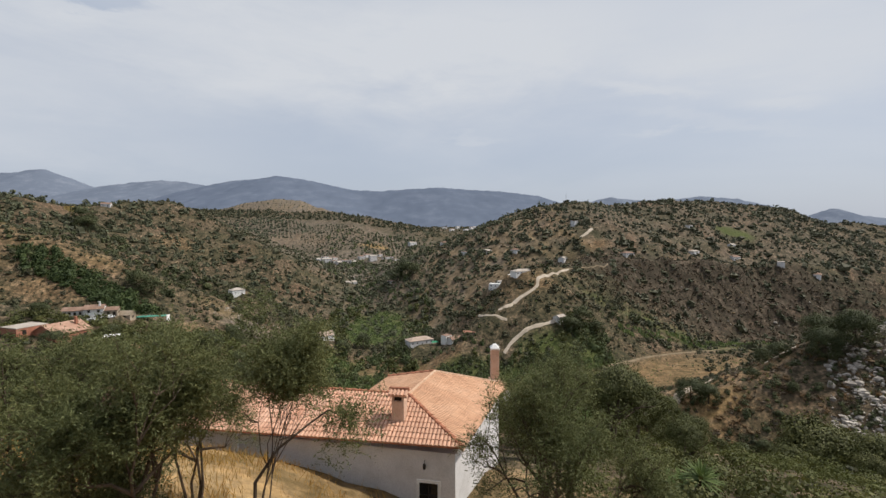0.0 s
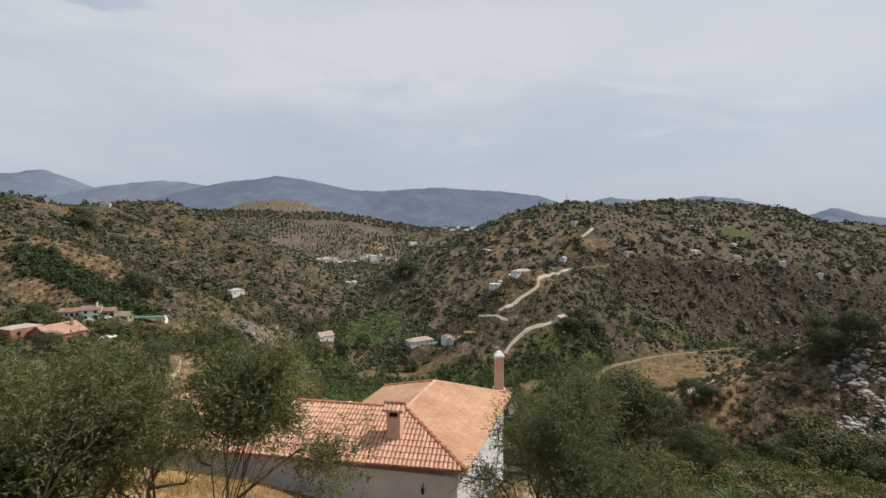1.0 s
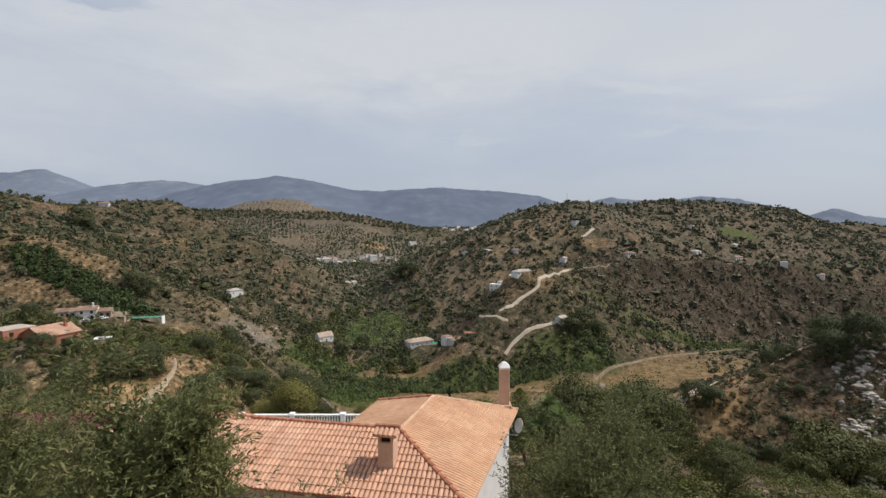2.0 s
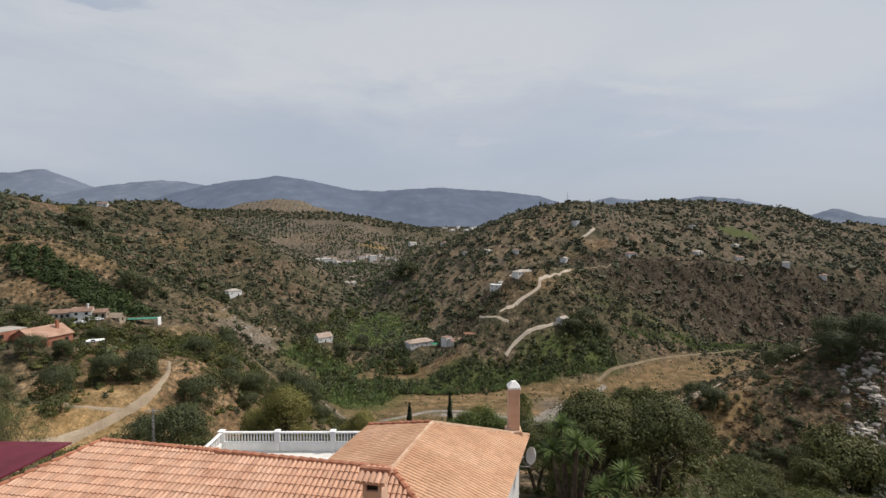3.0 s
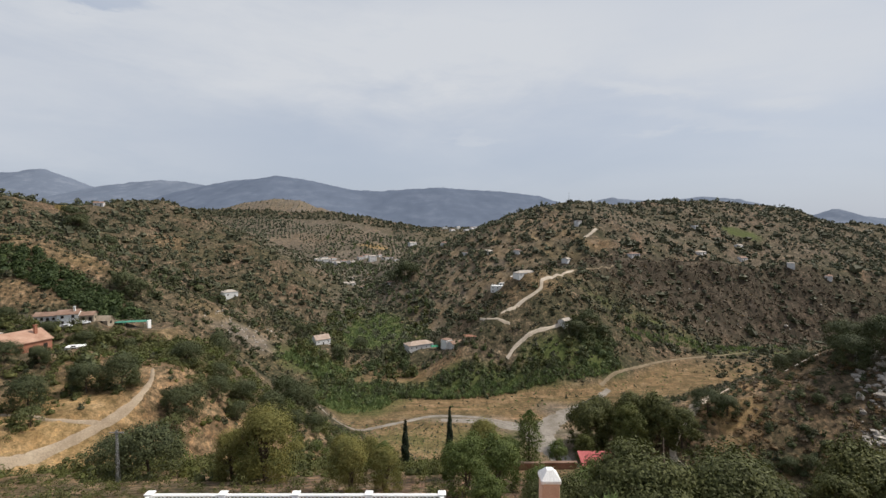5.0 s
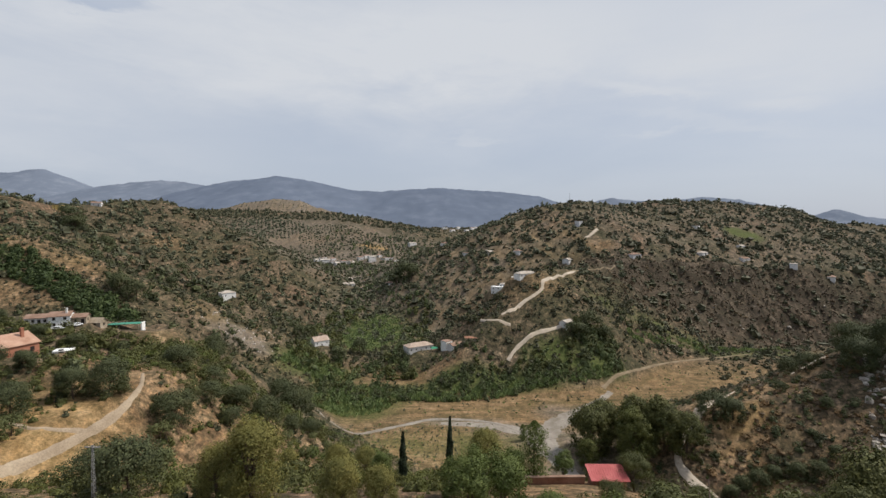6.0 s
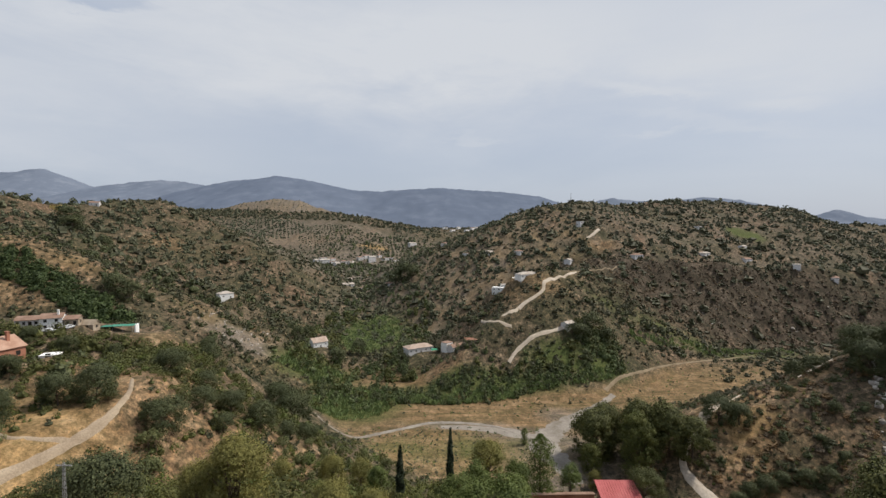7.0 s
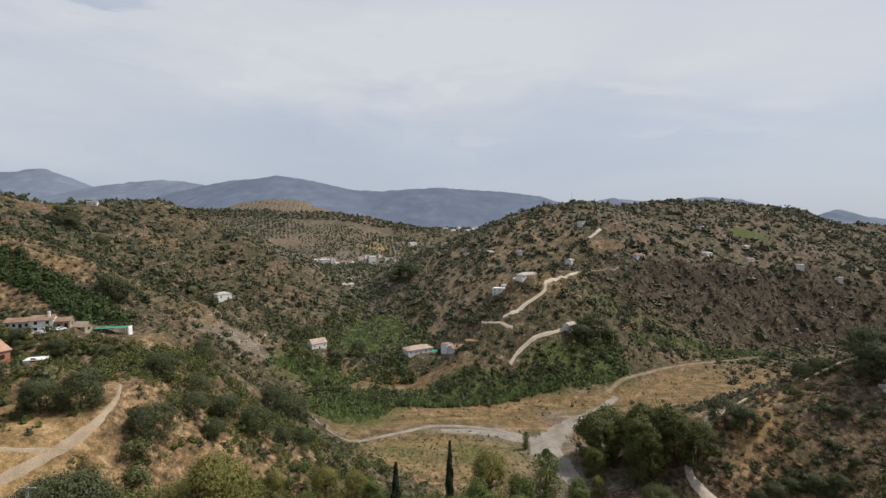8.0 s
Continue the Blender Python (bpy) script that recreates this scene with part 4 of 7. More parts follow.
def tufts_mesh(name, places, seed, mat, label, category, flat=0.8, shapes=24, lobes=2):
    """Many far bushes as one mesh: each a few uneven leafy mounds grown into one another. places: rows of x, y, radius."""
    rs = np.random.RandomState(seed)
    places = np.asarray(places)
    away = np.hypot(places[:, 0], places[:, 1] - 25)
    middle = places[(away > 290) & (away < 430)]
    if len(middle) > 20:
        scatter_mesh("leafy_" + name, middle, seed + 300, 38, 0.40, mat, label, category, flat * 0.95)
    places = places[away >= 430]
    a = rs.uniform(0, 6.28, (len(places), lobes))
    off = rs.uniform(0.35, 1.0, (len(places), lobes)) * places[:, 2:3]
    size = rs.uniform(0.35, 0.8, (len(places), lobes)) * places[:, 2:3]
    off[:, 0], size[:, 0] = 0, rs.uniform(0.6, 0.95, len(places)) * places[:, 2]
    places = np.stack([places[:, 0:1] + np.cos(a) * off, places[:, 1:2] + np.sin(a) * off, size], 2).reshape(-1, 3)
    n = len(places)
    ring = []
    for r, z in ((0.95, 0.02), (0.98, 0.62), (0.45, 1.12)):
        b = np.arange(5) * math.pi * 0.4 + r
        ring.append(np.stack([np.cos(b) * r, np.sin(b) * r, np.full(5, z * flat * 1.25)], 1))
    v0 = np.concatenate(ring)
    f0 = np.array([(k + 5 * j, (k + 1) % 5 + 5 * j, (k + 1) % 5 + 5 * (j + 1), k + 5 * (j + 1)) for j in (0, 1) for k in range(5)] + [(10, 11, 12, 13), (10, 13, 14, 14)])[:-1]
    protos = np.stack([v0 * rs.uniform(0.5, 1.45, (15, 1)) * rs.uniform(0.75, 1.25, (15, 3)) for _ in range(shapes)])
    v = protos[rs.randint(0, shapes, n)]
    a = rs.uniform(0, 6.28, n)[:, None]
    s = places[:, 2:3]
    x = (v[..., 0] * np.cos(a) - v[..., 1] * np.sin(a)) * s + places[:, 0:1]
    y = (v[..., 0] * np.sin(a) + v[..., 1] * np.cos(a)) * s * rs.uniform(0.75, 1.2, (n, 1)) + places[:, 1:2]
    z = v[..., 2] * s * rs.uniform(0.7, 1.35, (n, 1)) + ground(places[:, 0], places[:, 1])[:, None] - 0.15 * s
    faces = (f0[None] + (np.arange(n) * 15)[:, None, None]).reshape(-1, 4)
    return tagged(new(name, bulk_mesh(name, np.stack([x, y, z], 2).reshape(-1, 3), faces, mat)), label, category, kind="stuff")


def near_line(x, y, line, width):
    """Whether places lie within a width of a line."""
    out = np.zeros(len(x), bool)
    for (x0, y0), (x1, y1) in zip(line, line[1:]):
        t = np.clip(((x - x0) * (x1 - x0) + (y - y0) * (y1 - y0)) / ((x1 - x0) ** 2 + (y1 - y0) ** 2), 0, 1)
        out |= np.hypot(x - x0 - t * (x1 - x0), y - y0 - t * (y1 - y0)) < width
    return out


ROADS = {
    "left_track": ([(-90, 60), (-80, 90), (-77, 99), (-75, 106), (-73.6, 113), (-73.2, 119), (-73.6, 125), (-75, 131), (-78, 136)], (2.2, 2.0, 2.0, 1.9, 1.8, 1.7, 1.6, 1.4, 1.0)),
    "side_track": ([(-74, 112), (-80, 107), (-88, 108), (-108, 104)], 1.3),
    "brow_path": ([(185, 492), (162, 464), (137, 445), (118, 428)], 1.2),
    "spur_road": ([(118, 428), (109, 418), (93, 401), (82, 391), (79, 383), (70, 376), (60, 370), (52, 364), (44, 361)], (1.6, 2.4, 2.7, 2.7, 2.7, 2.7, 2.7, 2.5, 2.2)),
    "lower_bend": ([(30, 378), (32, 366), (36, 358), (44, 354.5), (50, 353.5)], (1.4, 2.2, 2.6, 2.6, 1.8)),
    "farm_road": ([(93, 354), (77, 349), (68, 347), (61, 344), (52, 339), (45, 332)], (2.2, 2.8, 3.2, 3.0, 2.8, 2.4)),
    "hill_road": ([(189, 579), (179, 570), (169, 563)], 4.0),
    "river_track": ([(-66, 256), (-60, 249), (-50, 246), (-35, 254), (-19, 262), (-7, 268), (11, 268), (29, 263), (41, 253), (55, 244)], (1.0, 1.8, 2.6, 3.4, 3.4, 3.4, 3.4, 3.2, 3.0, 2.6)),
    "bed_track": ([(104, 312), (117, 324), (136, 337), (169, 361), (213, 386), (259, 402)], (2.6, 2.2, 1.8, 1.5, 1.3, 1.0)),
    "east_path": ([(104, 183), (101, 190), (98.2, 197), (97.8, 205), (104, 213), (116, 222), (128, 232), (146, 242), (161, 250), (176, 243), (186, 238)], (5.6, 5.2, 4.2, 3.0, 3.4, 4.6, 3.0, 2.8, 2.6, 3.4, 3.0)),
}
RIVERBED = [(56, 208), (53, 226), (50, 246), (68, 270), (89, 289), (108, 309)]
BED_WIDTHS = (7, 16, 18, 12, 8, 4)


def strip(name, line, width, mat, label, lift, wobble=0.0, seed=0, step=2.0):
    """A road laid on the ground along a line, with slightly ragged edges."""
    rs = np.random.RandomState(seed)
    pts = [Vector(p) for p in line]
    widths = (width,) * len(line) if isinstance(width, (int, float)) else width
    fine, wide = [], []
    for i in range(len(pts) - 1):
        p0, p1, p2, p3 = pts[max(i - 1, 0)], pts[i], pts[i + 1], pts[min(i + 2, len(pts) - 1)]
        n = max(2, int((p2 - p1).length / step))
        for k in range(n):
            t = k / n
            wide.append(widths[i] * (1 - t) + widths[i + 1] * t)
            fine.append(0.5 * ((2 * p1) + (p2 - p0) * t + (2 * p0 - 5 * p1 + 4 * p2 - p3) * t * t + (3 * p1 - p0 - 3 * p2 + p3) * t ** 3))
    fine.append(pts[-1])
    wide.append(widths[-1])
    rows, across = [], 5
    for i, p in enumerate(fine):
        d = (fine[min(i + 1, len(fine) - 1)] - fine[max(i - 1, 0)]).normalized()
        nrm = Vector((-d.y, d.x))
        w = wide[i] / 2 * (1 + wobble * rs.uniform(-1, 1))
        row = []
        for k in range(across):
            q = p + nrm * w * (2 * k / (across - 1) - 1)
            edge = 1 if 0 < k < across - 1 else 0
            row.append((q.x, q.y, float(ground(q.x, q.y)) + (lift if edge else -0.08)))
        rows.append(row)
    verts = [v for r in rows for v in r]
    faces = [(i * across + k, i * across + k + 1, (i + 1) * across + k + 1, (i + 1) * across + k) for i in range(len(rows) - 1) for k in range(across - 1)]
    me = mesh_from(name, verts, faces, [mat], True)
    return tagged(new(name, me), label, "road", kind="structure")


for i, (key, (line, width)) in enumerate(ROADS.items()):
    pale = key in ("spur_road", "lower_bend", "farm_road", "hill_road", "east_path")
    strip("road_%d" % (i + 1), line, width, M_PALE_ROAD if pale else (M_FAINT if key in ("bed_track", "brow_path") else M_GRAVEL if key == "river_track" else M_ROAD), "pale dirt road winding over the hillside" if pale else "sandy dirt track with worn wheel ruts", 0.30 if pale else 0.22, 0.10 if pale else 0.20, i, 1.5)
strip("road_11", RIVERBED, BED_WIDTHS, M_GRAVEL, "grey gravel riverbed on the valley floor", 0.10, 0.22, 9, 2.0)
strip("road_12", [(48, 249), (32, 258), (14, 262), (-1, 263)], (13, 10, 7, 4), M_GRAVEL, "grey gravel arm of the riverbed", 0.14, 0.22, 19, 2.0)
ALL_LINES = [(line, width if isinstance(width, (int, float)) else max(width)) for line, width in ROADS.values()] + [(RIVERBED, 11)]
HOMES = [(-152, 203, 9), (-163, 204, 9), (-143, 206, 6), (-132, 212, 7), (-115, 137, 8), (-102, 141, 4), (-178, 396, 7), (-101, 391, 9), (-98, 380, 7), (-19, 371, 13), (-17, 359, 9), (6, 362, 9), (90, 355, 7), (66, 402, 12), (51, 415, 12), (25, 84, 8), (-464, 556, 22), (-444, 603, 14)]


def clear_of(x, y, extra=1.5):
    ok = np.ones(len(x), bool)
    for line, width in ALL_LINES:
        ok &= ~near_line(x, y, line, width / 2 + extra)
    for hx, hy, r in HOMES:
        ok &= np.hypot(x - hx, y - hy) > r
    return ok


def random_places(rs, n, x0, x1, y0, y1, r0, r1, power=2.0):
    x, y = rs.uniform(x0, x1, n), rs.uniform(y0, y1, n)
    return np.stack([x, y, r0 + (r1 - r0) * rs.uniform(0, 1, n) ** power], 1)


CLEARINGS = [(-238, 281, 25, 11), (-252, 316, 31, 13), (-140, 331, 22, 14), (-5, 334, 30, 9), (181, 546, 15, 10), (440, 694, 28, 12), (128, 212, 14, 8), (152, 214, 16, 10), (232, 650, 30, 40), (-70, 475, 29, 63), (150, 322, 60, 24)]


def wild(p, rs, seed, thin=1.0):
    """Leave out places on fields, gravel and roads, and gather the rest into thickets; bushes in the middle of a thicket are larger."""
    x, y = p[:, 0], p[:, 1]
    z = ground(x, y)
    g, r, c = land_cover(x, y, z)
    thicket = 0.6 + 0.5 * waves(x, y, 75, 3, seed) + 0.45 * waves(x, y, 19, 2, seed + 1)
    keep = (np.abs(x) < 1.02 * y + 12) & (np.hypot(x, y - 25) > 105) & clear_of(x, y) & (rs.uniform(0, 1, len(x)) < thin * thicket * (1 - 0.85 * g) * (1 - 0.9 * r) * (1 - 0.6 * c))
    keep &= ~((np.abs(x + 5) < 30) & (y < 62)) & ~((z < -43) & (y > 200) & (y < 290))
    for cx, cy, rx, ry in CLEARINGS:
        keep &= (np.hypot((x - cx) / rx, (y - cy) / ry) > 1) | (rs.uniform(0, 1, len(x)) < 0.10)
    p = p[keep].copy()
    p[:, 2] *= np.clip(0.55 + 0.75 * thicket[keep], 0.5, 1.5)
    return p


rs = np.random.RandomState(5)
near = random_places(rs, 9000, -230, 280, 75, 325, 0.5, 2.0, 1.6)
near = near[np.hypot(near[:, 0], near[:, 1] - 25) < 300]
scatter_mesh("slope_scrub", wild(near, rs, 71), 61, 50, 0.30, M_SCRUB, "dark green scrub on the nearer slopes", "scrub", 0.72)
rim = random_places(rs, 4200, 600, 1100, 620, 1000, 1.4, 4.5, 1.6)
wide = np.concatenate([rim, random_places(rs, 9500, -340, 330, 200, 430, 0.7, 2.9, 2.0), random_places(rs, 17500, -640, 760, 380, 960, 1.0, 4.6, 1.8)])
wide = wide[np.hypot(wide[:, 0], wide[:, 1] - 25) > 225]
tufts_mesh("hillside_scrub", wild(wide, rs, 71), 1, M_TUFT, "dark green scrub over the hillsides", "scrub", 0.72)
oaks = np.concatenate([random_places(rs, 900, -80, 170, 430, 780, 1.6, 4.4), random_places(rs, 500, 330, 760, 560, 860, 1.8, 4.6), random_places(rs, 900, -330, 330, 120, 420, 1.4, 3.2), random_places(rs, 2700, -640, 760, 380, 960, 2.2, 5.4), random_places(rs, 700, -560, -380, 480, 640, 2.4, 5.4), random_places(rs, 1500, -360, -110, 300, 600, 1.3, 4.2)])
oaks = wild(oaks, rs, 77)
scatter_mesh("holm_oaks", oaks[oaks[:, 1] < 430], 11, 60, 0.34, M_CAROB, "dark holm oaks dotted over the nearer hillsides", "woods", 0.9)
flank = random_places(rs, 1700, -90, 190, 440, 800, 1.4, 4.4, 1.6)
flank = flank[clear_of(flank[:, 0], flank[:, 1], 2) & (flank[:, 0] < 60 + 0.35 * (flank[:, 1] - 440)) & (waves(flank[:, 0], flank[:, 1], 70, 3, 59) > -0.35)]
oaks = np.concatenate([oaks, flank, random_places(rs, 330, -290, 60, 860, 1060, 1.8, 4.6)])
scatter_mesh("far_holm_oaks", oaks[oaks[:, 1] >= 430], 24, 40, 0.42, M_HAZED_OAK, "holm oaks dotted over the far hillsides, paled grey-green for haze", "woods", 0.9)
light = np.concatenate([random_places(rs, 4500, -330, 330, 190, 420, 0.6, 2.0), random_places(rs, 6500, -640, 760, 380, 960, 1.0, 3.0)])
tufts_mesh("green_scrub", wild(light, rs, 81), 12, M_TUFT_GREY, "grey-green broom and young almond trees on the slopes", "scrub", 0.85)
face_scrub = random_places(rs, 5200, 110, 560, 420, 525, 0.5, 1.7, 1.8)
face_scrub = face_scrub[clear_of(face_scrub[:, 0], face_scrub[:, 1])]
tufts_mesh("face_scrub", face_scrub, 74, M_BROWN, "low withered brown scrub on the steep rocky face", "scrub", 0.7)
dry = np.concatenate([random_places(rs, 5000, -300, 300, 190, 420, 0.5, 1.1), random_places(rs, 6000, -600, 700, 380, 900, 0.9, 2.2)])
tufts_mesh("dry_scrub", wild(dry, rs, 73), 2, M_DRY, "dry brown low scrub over the hillsides", "scrub", 0.6)
far = np.concatenate([random_places(rs, 4000, -1500, 1300, 960, 2300, 2.0, 5.5), random_places(rs, 1500, -300, 420, 1150, 2600, 2.5, 6.0)])
far = far[(np.abs(far[:, 0]) < far[:, 1] * 1.05) & (np.hypot((far[:, 0] + 330) / 330, (far[:, 1] - 1130) / 150) > 1) & (np.hypot((far[:, 0] + 690) / 300, (far[:, 1] - 1790) / 170) > 1)]
tufts_mesh("far_woods", far, 3, M_TUFT, "dark green woods in the far valley", "woods")
crests = np.concatenate([random_places(rs, 4200, -1150, 0, 1180, 1420, 2.4, 5.2), random_places(rs, 2000, -900, 1250, 480, 960, 1.6, 4.0)])
on_crest = near_line(crests[:, 0], crests[:, 1], [(p[0], p[1] - 34) for p in HILLS["olive_hill"][0]], 36)
for key in ("west_hill", "mast_hill"):
    on_crest |= near_line(crests[:, 0], crests[:, 1], [(p[0], p[1]) for p in HILLS[key][0]], 16)
tufts_mesh("crest_woods", crests[on_crest & clear_of(crests[:, 0], crests[:, 1])], 14, M_TUFT, "dark trees along the crests of the hills", "woods", 1.0)
BAND = ((-36, 5, 30, 61, 97, 124), (304, 307, 310, 317, 322, 332), (11, 13, 12, 7, 6, 4))


def in_band(p, low=-1.0, high=1.0):
    """Places in the green belt along the riverbed; low and high: from its edge by the bed (-1) to its far edge (1)."""
    k = (p[:, 1] - np.interp(p[:, 0], BAND[0], BAND[1])) / np.interp(p[:, 0], BAND[0], BAND[2])
    return (p[:, 0] > -36) & (p[:, 0] < 124) & (k > low) & (k < high) & clear_of(p[:, 0], p[:, 1], 0.5)


cane = random_places(rs, 9000, -36, 124, 288, 338, 0.8, 1.9)
cane = cane[in_band(cane, -1.0, 0.1) & (waves(cane[:, 0], cane[:, 1], 17, 3, 61) > 0.0)]
belt = random_places(rs, 4200, -36, 124, 288, 342, 1.0, 3.0, 1.6)
belt = belt[in_band(belt, -1.0, 1.1) & (waves(belt[:, 0], belt[:, 1], 21, 3, 62) > -0.25)]
belt = np.concatenate([belt[rs.uniform(0, 1, len(belt)) < 0.42], random_places(rs, 46, -48, 34, 336, 362, 1.2, 3.4), random_places(rs, 60, -60, -26, 340, 372, 1.8, 4.0), random_places(rs, 120, -84, -36, 292, 326, 1.6, 3.6), random_places(rs, 40, 96, 126, 330, 352, 3.0, 5.5)])
grove = random_places(rs, 2200, -100, -25, 266, 345, 1.0, 2.2)
grove = grove[(np.hypot((grove[:, 0] + 54) / 25, (grove[:, 1] - 295) / 25) < 1) & (waves(grove[:, 0], grove[:, 1], 15, 3, 63) > -0.3) & clear_of(grove[:, 0], grove[:, 1], 2)]
field = random_places(rs, 2600, -110, -30, 400, 550, 1.0, 2.2)
field = field[(np.hypot((field[:, 0] + 70) / 30, (field[:, 1] - 475) / 65) < 1) & (waves(field[:, 0], field[:, 1], 30, 2, 64) > -0.45)]
field2 = random_places(rs, 380, -110, -70, 322, 352, 1.0, 2.0)


def canes(name, places, seed, mat, label, stalks=7, high=3.0):
    """Clumps of cane: upright leaning blades as one mesh."""
    rs = np.random.RandomState(seed)
    n = len(places) * stalks
    base = np.repeat(places, stalks, 0)
    x = base[:, 0] + rs.normal(size=n) * base[:, 2] * 0.5
    y = base[:, 1] + rs.normal(size=n) * base[:, 2] * 0.5
    h = high * np.repeat(rs.uniform(0.55, 1.25, len(places)), stalks) * rs.uniform(0.6, 1.15, n)
    lean = rs.normal(size=(n, 2)) * 0.28
    up = np.stack([lean[:, 0], lean[:, 1], np.ones(n)], 1)
    p = np.stack([x, y, ground(x, y)], 1) + up * h[:, None] * 0.55
    face = np.stack([rs.normal(size=n), rs.normal(size=n) - 0.6, rs.uniform(0.1, 0.7, n)], 1)
    tagged(new(name, bulk_mesh(name, turned_quads(p, face, h * 0.95, rs, 0.30, up * 3), quad_faces(n), mat)), label, "reeds", kind="stuff")


strip_cane = random_places(rs, 2600, 140, 300, 360, 420, 0.8, 1.8)
strip_cane = strip_cane[near_line(strip_cane[:, 0], strip_cane[:, 1], [(150, 376), (200, 396), (250, 410), (300, 414)], 5) & (waves(strip_cane[:, 0], strip_cane[:, 1], 26, 2, 65) > -0.2)]
canes("cane_thicket", np.concatenate([cane, grove, field2, strip_cane]), 4, M_CANE, "bright green cane and reeds along the river", 8, 2.6)
belt = belt[clear_of(belt[:, 0], belt[:, 1], 1.0)]
mixed = rs.uniform(0, 1, len(belt)) < 0.5
scatter_mesh("belt_trees", belt[mixed], 66, 90, 0.24, M_CAROB, "dark green trees in the belt along the riverbed", "woods", 1.25)
scatter_mesh("belt_thicket", belt[~mixed], 67, 90, 0.24, M_THICKET, "leafy green thicket in the belt along the riverbed", "woods", 1.15)
scatter_mesh("green_field", field, 62, 16, 0.55, M_CANE, "bright green irrigated field in the valley", "field", 0.8)
wood = random_places(rs, 1300, -130, 5, 325, 670, 1.8, 5.0)
wood = wood[(near_line(wood[:, 0], wood[:, 1], [(-92, 345), (-100, 400), (-112, 460), (-110, 530), (-100, 600), (-110, 660)], 15) | near_line(wood[:, 0], wood[:, 1], [(-30, 345), (-30, 400), (-28, 460), (-30, 540), (-60, 600), (-90, 640)], 15)) & (np.hypot((wood[:, 0] + 70) / 30, (wood[:, 1] - 475) / 65) > 1)]
wood = np.concatenate([wood, random_places(rs, 50, 90, 125, 338, 360, 2.5, 5.0), random_places(rs, 60, 20, 90, 322, 336, 1.6, 3.0), random_places(rs, 160, -190, 60, 660, 960, 2.5, 6.0), random_places(rs, 560, -280, 120, 880, 1180, 2.6, 6.0), random_places(rs, 34, -84, -30, 280, 322, 1.6, 3.6), random_places(rs, 40, -118, -62, 316, 372, 2.0, 4.5)])
wood = wood[clear_of(wood[:, 0], wood[:, 1], 3)]
mixed = rs.uniform(0, 1, len(wood)) < 0.35
scatter_mesh("valley_thicket", wood[mixed], 69, 70, 0.33, M_THICKET, "leafy green trees along the valley floor", "woods", 1.1)
distant = wood[:, 1] > 560
scatter_mesh("village_woods", wood[~mixed & distant], 25, 50, 0.40, M_HAZED_OAK, "trees round the far village, paled grey-green for haze", "woods", 1.1)
scatter_mesh("river_woods", wood[~mixed & ~distant], 6, 70, 0.33, M_DEEP, "dark green trees along the valley floor", "woods", 1.1)


floor = np.concatenate([random_places(rs, 2300, -30, 260, 268, 420, 0.25, 1.1, 2.5), random_places(rs, 1700, -50, 52, 200, 262, 0.2, 0.9, 2.0)])
floor = floor[clear_of(floor[:, 0], floor[:, 1], 0.5)]
half = rs.uniform(0, 1, len(floor)) < 0.6
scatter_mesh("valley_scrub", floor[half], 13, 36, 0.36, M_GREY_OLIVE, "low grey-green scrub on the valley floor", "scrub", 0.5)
scatter_mesh("valley_reeds", floor[~half], 23, 36, 0.36, M_CANE, "low bright green bushes on the valley floor", "scrub", 0.5)


def rows_of(x0, x1, y0, y1, step, turn, size, rs):
    """Orchard rows, slightly uneven, inside a rounded patch."""
    cx, cy = (x0 + x1) / 2, (y0 + y1) / 2
    u, v = np.meshgrid(np.arange(-400, 400, step), np.arange(-400, 400, step))
    u, v = u.ravel(), v.ravel()
    a = math.radians(turn)
    x = cx + u * math.cos(a) - v * math.sin(a) + rs.normal(size=len(u)) * step * 0.11
    y = cy + u * math.sin(a) + v * math.cos(a) + rs.normal(size=len(u)) * step * 0.11
    keep = (np.hypot((x - cx) / (x1 - x0) * 2, (y - cy) / (y1 - y0) * 2) < 1) & (rs.uniform(0, 1, len(x)) < 0.93)
    return np.stack([x[keep], y[keep], size * rs.uniform(0.7, 1.25, keep.sum())], 1)


olive_rows = np.concatenate([rows_of(-560, -330, 1080, 1230, 9, 20, 3.0, rs), rows_of(-345, -190, 1040, 1210, 9.5, 62, 2.7, rs), rows_of(-200, -70, 1020, 1190, 9, 100, 2.7, rs), rows_of(-400, -230, 960, 1050, 9.5, 35, 2.4, rs), rows_of(-1050, -400, 1600, 1930, 17, 10, 2.4, rs),
                             random_places(rs, 420, -620, -400, 1060, 1270, 2.0, 4.5), random_places(rs, 200, -130, -40, 1110, 1300, 2.0, 4.5),
                             rows_of(205, 265, 610, 690, 8, 25, 2.2, rs)])
young = np.concatenate([rows_of(-290, -216, 300, 332, 5.2, 12, 1.5, rs), rows_of(-270, -208, 268, 294, 4.6, 20, 1.0, rs)])
tufts_mesh("almond_orchard", young, 70, M_TUFT, "rows of small dark almond trees on bare soil", "orchard", 1.0)
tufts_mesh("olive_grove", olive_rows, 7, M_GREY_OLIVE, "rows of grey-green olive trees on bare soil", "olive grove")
citrus = np.concatenate([rows_of(-175, -85, 150, 205, 6.0, 15, 2.7, rs), random_places(rs, 340, -172, -95, 160, 206, 1.8, 3.8), random_places(rs, 60, -125, -90, 120, 150, 1.4, 2.6)])
citrus = citrus[clear_of(citrus[:, 0], citrus[:, 1], 1)]
scatter_mesh("citrus_orchard", citrus, 8, 150, 0.18, M_DEEP, "dark green orchard trees below the farmhouse", "orchard", 0.9)
hedge = random_places(rs, 2600, -300, -150, 215, 330, 2.0, 4.4)
